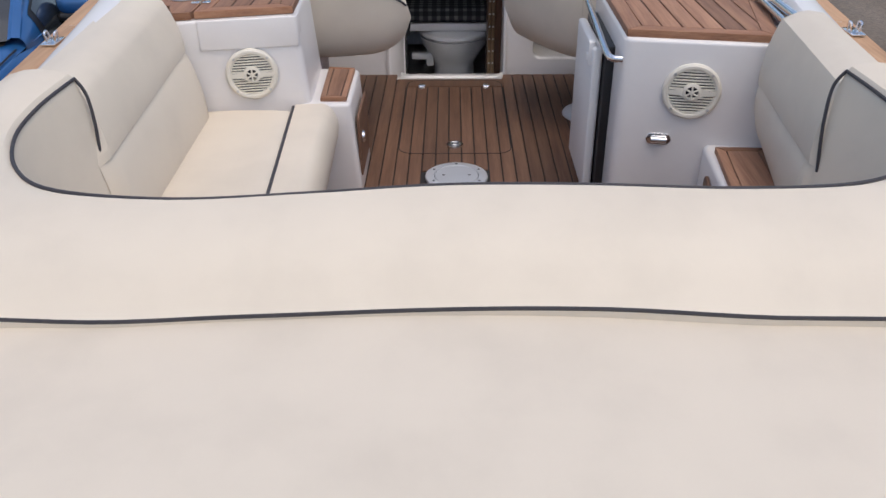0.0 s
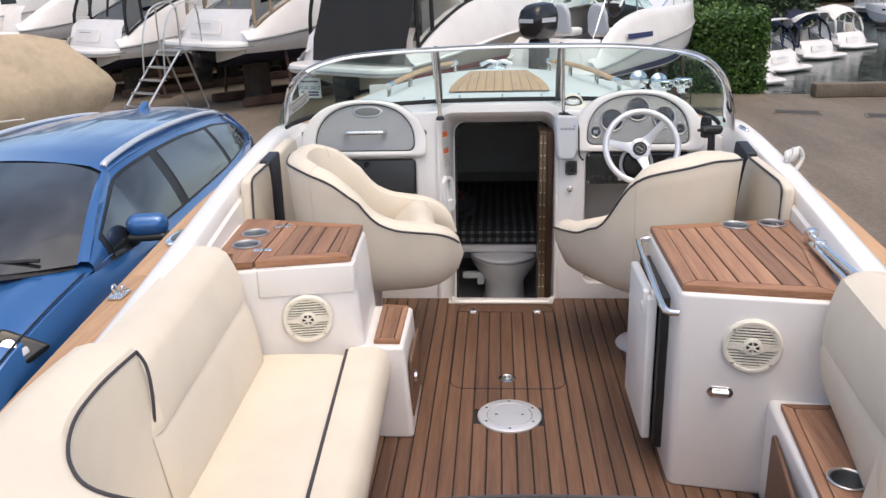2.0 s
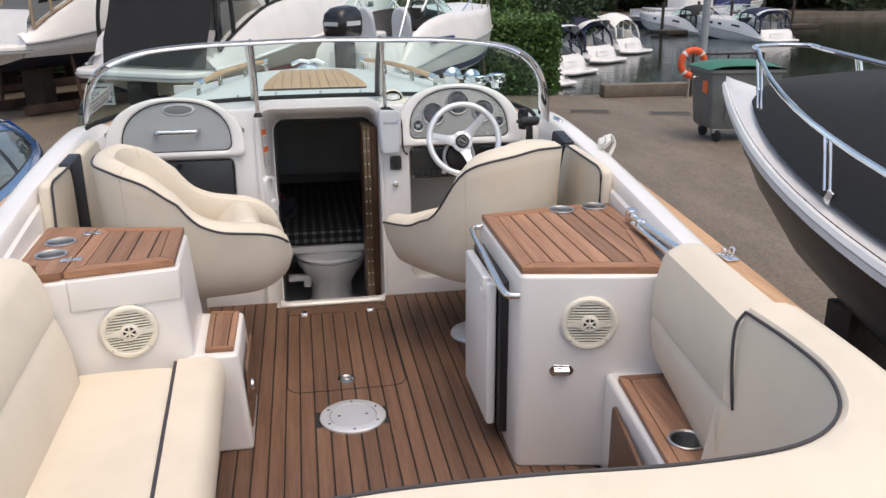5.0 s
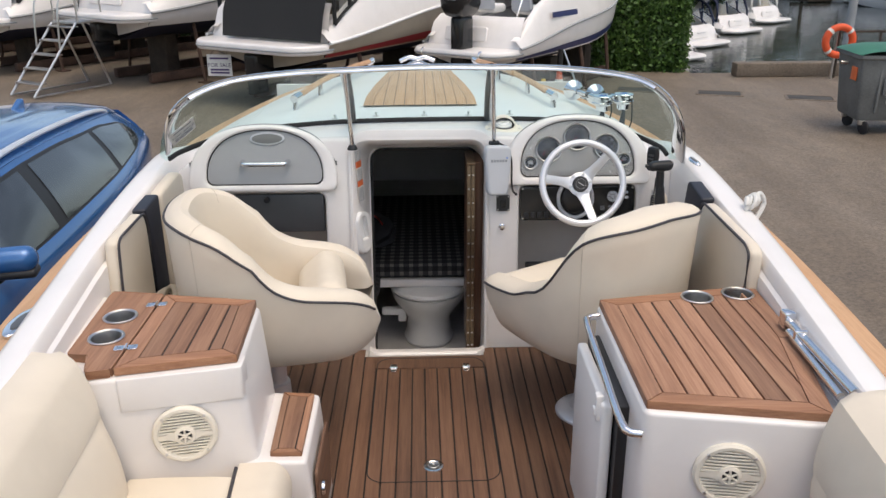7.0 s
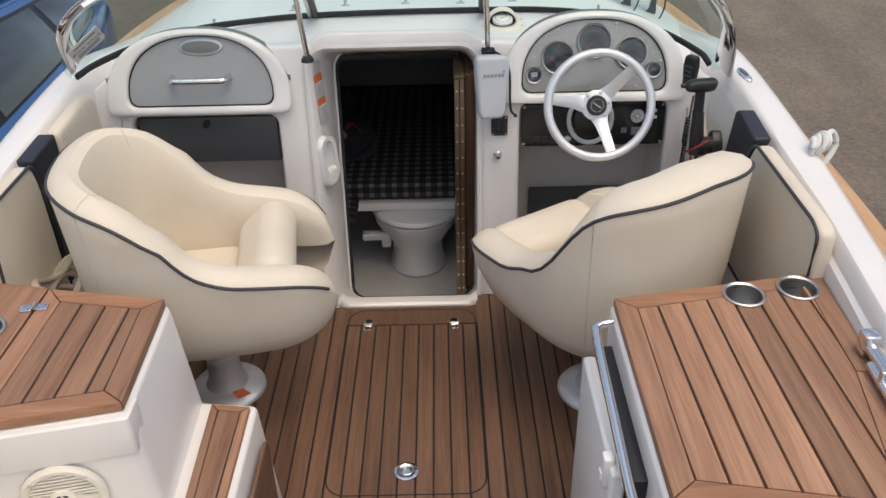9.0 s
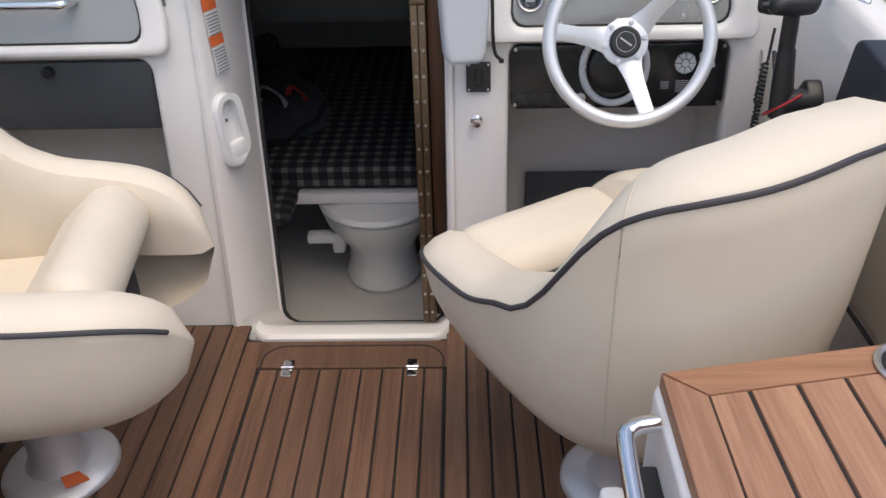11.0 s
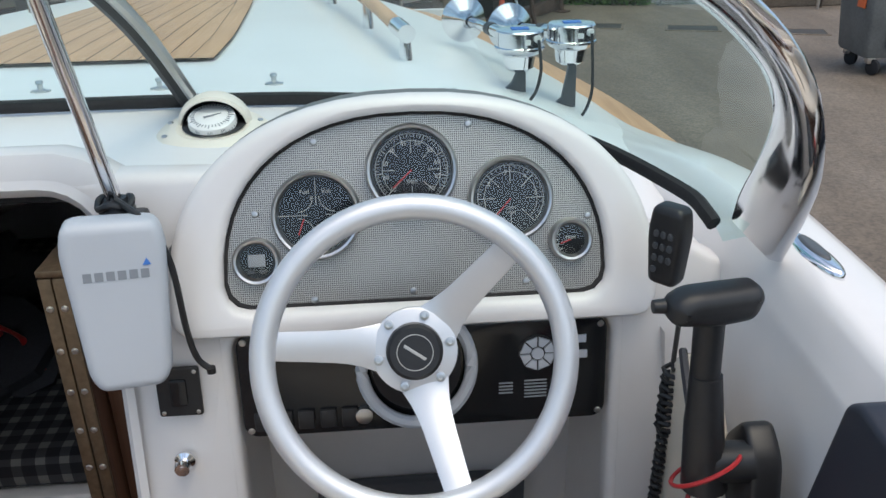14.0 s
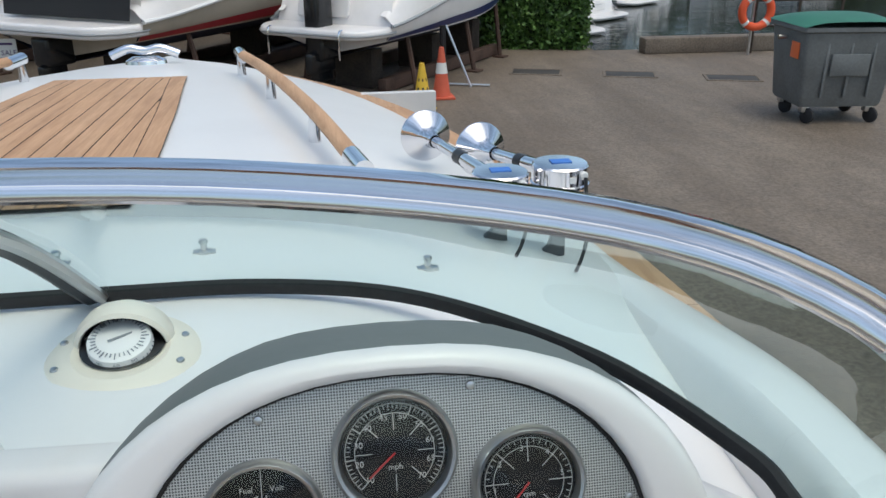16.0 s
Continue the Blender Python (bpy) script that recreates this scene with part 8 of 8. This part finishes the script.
part("scuttle", grid([[(u * 0.74, 1.52 - 0.32 * abs(u) ** 2.2 + d, 1.268 + 0.02 * (1 - u * u) + h) for u in ys(-1, 1, 16)] for d, h in ((0.035, -0.012), (0.0, 0.002), (-0.035, 0.012))]), BLACK, car, "black scuttle panel", local=True)


def flank(y, t):
    """A point of the glasshouse's side between belt and roof."""
    xw, zb = waist(y)
    yr = min(y, 0.40)
    xr, zr = roof_half(yr) - 0.004, crown(yr, 1.0) - 0.006
    if y > 0.40:  # along the sloping front pillar
        k = (y - 0.40) / 0.80
        q = screen_pt(1.0, 1 - k)
        xr, zr = q[0], max(zb, q[2])
    bow = 0.018 * math.sin(math.pi * t)
    return Vector((xw + (xr - xw) * t + bow, y, zb + (zr - zb) * t))


def glass_top(y):
    """How high the side glass reaches between belt and roof."""
    return lerp_table([(-2.02, 0.34), (-1.97, 0.60), (-1.85, 0.74), (-1.5, 0.84), (-0.6, 0.885), (0.30, 0.885), (0.5, 0.84), (1.0, 0.72)], y)


def glass_low(y):
    return lerp_table([(-2.02, 0.26), (-1.97, 0.14), (-1.8, 0.07), (-1.2, 0.05), (0.8, 0.05), (1.0, 0.10)], y)


for s in (-1, 1):
    def side_skin(ya, yb, n, lo, hi, out):
        return grid([[(s * (q.x + out), q.y, q.z) for q in (flank(y, lo(y) + (hi(y) - lo(y)) * t) for t in ys(0, 1, 6))] for y in ys(ya, yb, n)])
    part("flank", side_skin(-2.31, 1.18, 44, lambda y: 0.0, lambda y: 1.0, 0.0), BLUE, car, local=True)
    part("window_surround", side_skin(-2.03, 0.98, 40, lambda y: max(0.0, glass_low(y) - 0.045), lambda y: min(0.98, glass_top(y) + 0.045), 0.004), BLACK, car, "black window surround", local=True)
    for ya, yb in ((0.93, -0.12), (-0.26, -1.24), (-1.32, -2.0)):
        part("side_window", side_skin(ya, yb, 16, glass_low, glass_top, 0.009), CARGLASS, car, "dark reflecting side window", local=True)
    rail = [(s * (roof_half(y) - 0.035), y, crown(y, 0.94) + d) for y, d in ((0.36, 0.004), (0.28, 0.022), (-0.2, 0.034), (-0.8, 0.034), (-1.4, 0.03), (-1.75, 0.016), (-1.9, -0.004))]
    part("roof_rail", tube(smooth_path(rail, 5), 0.024, 8, flat=0.75), ALU, car, "silver roof rail", local=True)
    mirror = part("mirror", moved(box(-0.125, 0.125, -0.07, 0.07, -0.068, 0.072, 0.066, None, 6), Matrix.Translation((s * 0.925, 0.66, 1.335)) @ pose(0, 0, 0, 0, 0, s * -12)), BLUE, car, "blue door mirror", local=True)
    part("mirror_base", join(moved(box(-0.118, 0.118, -0.06, 0.06, -0.03, 0.02, 0.022, None, 3), Matrix.Translation((s * 0.922, 0.66, 1.272)) @ pose(0, 0, 0, 0, 0, s * -12)), box(s * 0.78, s * 0.86, 0.63, 0.70, 1.21, 1.27, 0.012)), BLACK, mirror, "black lower housing", local=True)
    lamp = part("headlight", moved(plate(rounded([(-0.10, -0.19), (0.13, -0.10), (0.11, 0.10), (0.02, 0.40), (-0.07, 0.14)], 0.03), (), 0.05, 0.02, 3), Matrix.Translation((s * 0.705, 1.90, 1.035)) @ pose(0, 0, 0, -36, s * 40, s * 10)), GLOSSBLACK, car, "dark headlight cluster", local=True)
    part("lens", moved(lathe([(0, 0.034), (0.035, 0.03), (0.05, 0.014), (0.052, 0.0)], 18), Matrix.Translation((s * 0.705, 1.90, 1.035)) @ pose(0, 0, 0, -36, s * 40, s * 10) @ Matrix.Translation((0.03, -0.05, 0.01))), CHROME, lamp, "bright projector lens", local=True)
    part("light_strip", moved(plate(rounded([(-0.055, -0.10), (-0.02, -0.11), (0.015, 0.30), (-0.03, 0.14)], 0.012), (), 0.012, 0.004), Matrix.Translation((s * 0.705, 1.90, 1.035)) @ pose(0, 0, 0, -36, s * 40, s * 10) @ Matrix.Translation((0, 0, 0.024))), PALEGREY, lamp, "pale light strip", local=True)
    part("bonnet_gap", tube([Vector((s * (waist(y)[0] - 0.012), y, smooth_table(BONNET, y, 0.1) + 0.0)) for y in ys(1.25, 2.0, 10)], 0.005, 6), BLACK, car, local=True)
    part("door_gap", tube([Vector((s * (car_half(y) * 0.985 + 0.002), y, z_)) for y, z_ in ((-0.19, 1.10), (-0.19, 0.8), (-0.19, 0.5))], 0.005, 6), BLACK, car, local=True)
    part("door_handle", box(s * 0.865, s * 0.905, -0.10, 0.08, 1.02, 1.055, 0.012), BLUE, car, local=True)
    for ya in (1.36, -1.32):
        wh = part("wheel", lathe([(0.0, 0.0), (0.2, 0.0), (0.22, 0.03), (0.32, 0.03), (0.345, 0.0), (0.345, -0.18), (0.2, -0.2)], 32, None, Matrix.Translation((s * 0.82, ya, 0.345)) @ pose(0, 0, 0, 0, s * 90)), RUBBER, car, local=True)
        part("rim", lathe([(0.0, 0.012), (0.06, 0.012), (0.2, 0.004), (0.215, 0.02)], 24, None, Matrix.Translation((s * 0.825, ya, 0.345)) @ pose(0, 0, 0, 0, s * 90)), ALU, wh, local=True)
part("fin", moved(plate(rounded([(-0.11, 0), (0.12, 0), (-0.07, 0.085), (-0.11, 0.08)], 0.01), (), 0.05, 0.02), Matrix.Translation((0, -1.55, 1.68)) @ Matrix(((0, 0, 1, 0), (1, 0, 0, 0), (0, 1, 0, 0), (0, 0, 0, 1)))), BLUE, car, "blue roof antenna fin", local=True)
part("wiper", tube([(0.55, 1.30, 1.315), (0.0, 1.42, 1.325), (-0.1, 1.42, 1.325)], 0.011, 6), BLACK, car, local=True)
part("wiper", tube([(-0.05, 1.41, 1.33), (-0.6, 1.30, 1.33)], 0.011, 6), BLACK, car, local=True)
pq = Vector(screen_pt(0.80, 0.12))
part("permit", moved(box(-0.05, 0.05, -0.035, 0.035, 0, 0.002, 0), Matrix.Translation(pq + Vector((0, 0.006, 0.008))) @ pose(0, 0, 0, -25, 0, 180)), PAPER, car, "pale printed permit", local=True)

# ---- foredeck fittings ----
def deck_pt(x, y, up=0.0):
    return Vector((x, y, deck_z(x - XC, y) + up))


hatch = thing("teak_deck_panel", 0.02, 5.7, 0.93, "planked teak panel let into the foredeck", "deck panel")


def panel_half(y):
    return lerp_table([(5.02, 0.298), (5.3, 0.30), (5.8, 0.268), (6.2, 0.232), (6.46, 0.212)], y)


def drape(pts_rows):
    return grid([[deck_pt(x, y, up) for x, y, up in row] for row in pts_rows])


cxp = 0.02
Y0, Y1 = 5.02, 6.46
part("seam_bed", drape([[(cxp + u * panel_half(y), y, 0.006) for u in ys(-1, 1, 12)] for y in ys(Y0, Y1, 12)]), CAULK, hatch, "black seams")
for s in (-1, 1):
    part("border", drape([[(cxp + s * (panel_half(y) - d), y, 0.009) for d in (0.0, 0.025, 0.05)] for y in ys(Y0, Y1, 12)]), TEAK_PALE, hatch)
for k in range(9):
    xa, xb = -0.0262 + (k - 4) * 0.0555, 0.0262 + (k - 4) * 0.0555
    rows = []
    for y in ys(Y0 + 0.003, Y1 - 0.003, 24):
        lim = panel_half(y) - 0.0525
        xl, xr = max(xa, -lim), min(xb, lim)
        if xr - xl > 0.002:
            rows.append([(cxp + x, y, 0.009) for x in (xl, 0.5 * (xl + xr), xr)])
    if len(rows) > 3:
        part("plank", drape(rows), TEAK_PALE, hatch)

for s in (-1, 1):
    rl = thing("hand_rail", XC + s * 0.55, 5.8, 0.95, "teak handrail on chrome feet along the foredeck", "handrail")
    run = [deck_pt(XC + s * x, y, up) for x, y, up in ((0.685, 5.06, 0.062), (0.60, 5.5, 0.075), (0.48, 6.05, 0.08), (0.36, 6.55, 0.075))]
    part("rail", tube(smooth_path(run, 8), 0.019, 10, flat=0.8), TEAK_PALE, rl)
    for k in (0, 3):
        q = run[k]
        part("end_cap", tube([q + (run[1] - run[0]).normalized() * (0.08 if k == 0 else -0.08), q + (run[1] - run[0]).normalized() * (-0.015 if k == 0 else 0.015)], 0.0205, 12), CHROME, rl)
    for q in (run[0] + Vector((0, 0.02, 0)), run[1], run[2], run[3]):
        part("foot", tube([q, Vector((q.x, q.y, deck_z(q.x - XC, q.y) - 0.005))], [0.011, 0.016], 10), CHROME, rl)

for x, y in ((0.468, 4.80), (0.807, 4.745), (-0.40, 4.74), (-0.70, 4.66), (1.0, 4.46), (-0.92, 4.46), (-0.2, 4.78), (0.04, 4.79), (0.26, 4.78)):
    sn = thing("snap_stud", x, y, deck_z(x - XC, y), "small chrome canopy stud on the deck", "stud", "canopy studs")
    part("stud", lathe([(0.012, -0.002), (0.012, 0.003), (0.005, 0.006), (0.005, 0.014), (0.0075, 0.016), (0.006, 0.021), (0, 0.022)], 14), STEEL, sn, local=True)
    part("plate", box(-0.017, 0.017, -0.007, 0.007, -0.002, 0.003, 0.001), STEEL, sn, local=True)

horn = thing("horns_and_spotlights", 0.94, 5.0, 0.9, "pair of chrome deck horns with round trumpets", "horn")
for x, y, bx, by, nz in ((0.90, 5.32, 0.962, 4.93, 0.982), (1.005, 5.20, 1.07, 4.93, 0.992)):
    zb = deck_z(bx - XC, by)
    ball = Vector((x, y, 0.958))
    neck = Vector((bx, by, nz))
    aim = Matrix.Translation(ball) @ (ball - neck).to_track_quat("Z", "Y").to_matrix().to_4x4()
    part("trumpet", lathe([(0.014, -0.02), (0.017, 0.01), (0.028, 0.03), (0.056, 0.05), (0.058, 0.054), (0.053, 0.056), (0.026, 0.036), (0.0, 0.03)], 28, None, aim), CHROME, horn)
    part("stem", tube([ball, neck.lerp(ball, 0.5)], 0.012, 10), CHROME, horn)
    part("stem_collar", tube([neck.lerp(ball, 0.56), neck.lerp(ball, 0.46)], 0.0155, 10), BLACK, horn)
    part("stem", tube([neck.lerp(ball, 0.48), neck], 0.0145, 10), CHROME, horn)
    drum = part("drum", lathe([(0.0, 0.022), (0.047, 0.020), (0.050, 0.017), (0.050, -0.012), (0.053, -0.014), (0.053, -0.018), (0.046, -0.026), (0.034, -0.032), (0.030, -0.058), (0.022, -0.064), (0.0, -0.064)], 32, None, Matrix.Translation(neck)), CHROME, horn, "chrome horn drum")
    part("label", moved(box(-0.018, 0.018, -0.01, 0.012, 0.0215, 0.0228, 0), Matrix.Translation(neck)), BLUEMARK, drum)
    part("rating_mark", moved(box(0.002, 0.014, -0.052, -0.050, -0.004, 0.006, 0), Matrix.Translation(neck)), PAPER, drum)
    part("terminal", lathe([(0, 0.006), (0.006, 0.006), (0.008, 0.0)], 14, None, Matrix.Translation(neck + Vector((0.03, -0.041, 0.006))) @ pose(0, 0, 0, 90)), PAPER, drum)
    part("foot", moved(plate([(-0.036, 0), (0.018, 0), (0.016, nz - zb - 0.055), (0.002, nz - zb - 0.055), (-0.012, 0.02)], (), 0.016, 0.002), Matrix.Translation((bx - 0.003, by, zb - 0.002)) @ pose(0, 0, 0, 90)), DARKGREY, horn)
    part("wire", tube(smooth_path([neck + Vector((0.03, -0.052, 0.006)), (bx + 0.034, by - 0.065, zb + 0.06), (bx + 0.026, by - 0.07, zb + 0.02), (bx + 0.01, by - 0.09, deck_z(bx - XC, by - 0.09) + 0.003)], 6), 0.0035, 6), BLACK, horn)

bowc = thing("bow_cleat", 0.0, 7.02, 0.87, "chrome bow cleat on the foredeck", "cleat")
part("base", lathe([(0.07, -0.01), (0.065, 0.015), (0.04, 0.03), (0, 0.03)], 20, None, Matrix.Translation(deck_pt(0.0, 7.02)) @ Matrix.Diagonal((1.2, 0.8, 1, 1))), CHROME, bowc)
part("cleat_bar", tube(smooth_path([deck_pt(-0.13, 7.02, 0.035), deck_pt(-0.06, 7.02, 0.06), deck_pt(0.0, 7.02, 0.05), deck_pt(0.06, 7.02, 0.06), deck_pt(0.13, 7.02, 0.035)], 5), 0.018, 10), CHROME, bowc)


def strake_cleat(side, y):
    cl = thing("cleat", XC + side * (s_teak(y) - 0.05), y, z_teak(y), "small chrome pop-up cleat on the teak strake", "cleat", "strake cleats")
    part("base", box(-0.022, 0.022, -0.04, 0.04, 0.0, 0.006, 0.002), CHROME, cl, local=True)
    for sx in (-0.012, 0.012):
        part("loop", tube(smooth_path([(sx, -0.012, 0.005), (sx * 1.3, -0.01, 0.03), (sx * 1.3, 0.01, 0.03), (sx, 0.012, 0.005)], 4), 0.004, 8), CHROME, cl, local=True)


strake_cleat(-1, 2.44)
strake_cleat(1, 2.50)
for side, y in ((-1, 3.0), (-1, 4.35), (1, 4.35)):
    fl = thing("deck_fitting", XC + side * (s_teak(y) - 0.075), y, z_teak(y), "flush chrome filler fitting on the gunwale", "fitting", "gunwale fittings")
    part("plate", moved(plate([(0.035 * math.cos(a), 0.10 * math.sin(a)) for a in [2 * math.pi * k / 32 for k in range(32)]], (), 0.012, 0.004), Matrix.Translation((0, 0, 0.004))), CHROME, fl, local=True)
    part("inset", moved(plate([(0.018 * math.cos(a), 0.06 * math.sin(a)) for a in [2 * math.pi * k / 32 for k in range(32)]], (), 0.008, 0.002), Matrix.Translation((0, 0, 0.009))), DARKGREY, fl, local=True)
nav = thing("side_light", 1.165, 4.12, 0.875, "chrome side light set on the coaming", "light")
part("body", moved(plate([(0.019 * math.cos(a), 0.052 * math.sin(a)) for a in [2 * math.pi * k / 32 for k in range(32)]], (), 0.02, 0.008), Matrix.Translation((1.178, 4.075, 0.8705)) @ pose(0, 0, 0, 4.6, 12.7, 5)), CHROME, nav)
part("lens", moved(plate([(0.012 * math.cos(a), 0.032 * math.sin(a)) for a in [2 * math.pi * k / 32 for k in range(32)]], (), 0.012, 0.004), Matrix.Translation((1.177, 4.083, 0.878)) @ pose(0, 0, 0, 4.6, 12.7, 5)), DARKGREY, nav)

rope = thing("rope_fender_line", 1.24, 3.58, 0.85, "white rope knotted round a cleat on the gunwale", "rope")
for k in range(4):
    a = 0.8 * k
    part("turn", tube([(1.225 + 0.010 * k + 0.008 * math.cos(t), 3.60 + 0.024 * math.cos(t + a) + 0.008 * (k % 2), 0.835 + 0.022 * math.sin(t + a) + 0.004 * k) for t in [2 * math.pi * j / 20 for j in range(20)]], 0.008, 8, True), PAPER, rope)
part("tail", tube(smooth_path([(1.25, 3.6, 0.85), (1.28, 3.62, 0.87), (1.30, 3.62, 0.83), (1.27, 3.6, 0.78)], 5), 0.009, 8), PAPER, rope)

coil_ = thing("rope_coil", -0.93, 3.42, 0.0, "coil of pale mooring rope stowed beside the passenger seat", "rope")
for k in range(7):
    part("turn", tube([(-0.93 + (0.055 + 0.006 * (k % 3)) * math.cos(t) + 0.01 * math.sin(k), 3.46 + (0.10 + 0.012 * (k % 2)) * math.sin(t), 0.40 + 0.022 * k + 0.03 * math.sin(t * 2 + k)) for t in [2 * math.pi * j / 24 for j in range(24)]], 0.011, 8, True), ROPE, coil_)
part("hank", tube(smooth_path([(-0.93, 3.46, 0.0), (-0.92, 3.44, 0.2), (-0.94, 3.47, 0.40)], 5), 0.06, 10), ROPE, coil_, "bundled rope tail")

# notice stuck inside the windscreen
note = thing("screen_notice", -0.83, 4.25, 1.06, "white sale notice stuck inside the windscreen", "notice")
q0, q1 = base_c[9].lerp(top_c[9], 0.52), base_c[15].lerp(top_c[15], 0.52)
mid = (q0 + q1) / 2 + Vector((0.012, -0.0, 0.0))
right = (q1 - q0).normalized()
up = (top_c[12] - base_c[12]).normalized()
up = (up - right * up.dot(right)).normalized()
nrm = right.cross(up)
NM = Matrix((right, up, nrm)).transposed().to_4x4()
NM.translation = mid + nrm * 0.0
part("sheet", moved(plate(rrect(-0.062, 0.062, -0.058, 0.058, 0.008), (), 0.002, 0.0005), NM), PAPER, note)
lettering("FOR SALE", 0.027, PRINT, NM @ Matrix.Translation((0, 0.0, 0.002)), note)
for k, zz in enumerate((0.035, -0.024, -0.038)):
    part("text_bar", moved(box(-0.045, 0.045, zz - 0.004, zz + 0.004, 0.001, 0.002, 0), NM), PRINT, note)

# ---- deck plate and latch in the sole ----
dp = thing("deck_plate", 0.055, 2.885, 0.0, "round metal inspection plate set in the teak floor", "deck plate")
part("ring", lathe([(0.122, 0.0), (0.121, 0.006), (0.114, 0.009), (0.088, 0.009), (0.086, 0.006)], 48, None, Matrix.Translation((0.055, 2.885, 0.0))), ALU, dp)
part("lid", lathe([(0.0, 0.0085), (0.083, 0.0085), (0.085, 0.005)], 48, None, Matrix.Translation((0.055, 2.885, 0.0))), ALU, dp, "satin metal lid")
for k in range(6):
    a = radians(60 * k + 30)
    part("screw", lathe([(0, 0.0105), (0.005, 0.010), (0.006, 0.008)], 10, None, Matrix.Translation((0.055 + 0.101 * math.cos(a), 2.885 + 0.101 * math.sin(a), 0))), DARKGREY, dp)
for s in (-1, 1):
    part("key_hole", lathe([(0, 0.0095), (0.006, 0.0092)], 10, None, Matrix.Translation((0.055 + s * 0.05, 2.885, 0))), DARKGREY, dp)
la = thing("hatch_latch", 0.05, 3.19, 0.0, "round chrome lift ring in the floor hatch", "latch")
part("cup", lathe([(0.036, 0.0), (0.035, 0.005), (0.028, 0.006), (0.024, 0.003), (0.02, 0.002), (0, 0.002)], 28, None, Matrix.Translation((0.05, 3.19, 0.0))), CHROME, la)
part("ring", tube([(0.05 + 0.017 * math.cos(t), 3.19 + 0.017 * math.sin(t), 0.0065) for t in [2 * math.pi * k / 24 for k in range(24)]], 0.003, 8, True), STEEL, la)
for x in (-0.112, 0.206):
    butt_hinge(sole, x, 3.905, 0.003, 90)

# ---- teak planks of the sole ----
ring_hole = (0.055, 2.885, 0.126)


def plank(x0, x1, y0, y1, mt=None):
    if x1 - x0 < 0.006 or y1 - y0 < 0.01:
        return
    part("plank", box(x0, x1, y0, y1, -0.012, 0.0, 0.0015, None, 1), mt or TEAK_SOLE, sole)


G = 0.0026
k0 = -14
for k in range(k0, 15):
    xa = 0.0505 + (k - 0.5) * PITCH + G
    xb = 0.0505 + (k + 0.5) * PITCH - G
    spans = [(0.95, 4.018 if -0.28 < xa and xb < 0.325 else 4.09)]
    if HX0 - 0.02 < (xa + xb) / 2 < HX1 + 0.02:
        spans = [(0.95, HY1 - 0.004)]
    cx, cy, cr = ring_hole
    out = []
    for a, b in spans:
        d = max(0.0, abs((xa + xb) / 2 - cx) - 0.01)
        if d < cr and a < cy < b:
            h = math.sqrt(cr * cr - d * d)
            out += [(a, cy - h + 0.02), (cy + h - 0.02, b)]
        else:
            out.append((a, b))
    for a, b in out:
        plank(xa, xb, a, b)
plank(HX0 - 0.012, HX1 + 0.012, HY1 + 0.003, 4.018)
part("hatch_seam", tube([(x, y, -0.0018) for x, y in rrect(HX0, HX1, HY0, HY1 + 0.09, 0.06)], 0.0034, 6, True), CAULK, sole, "thin dark seam round the floor hatch")
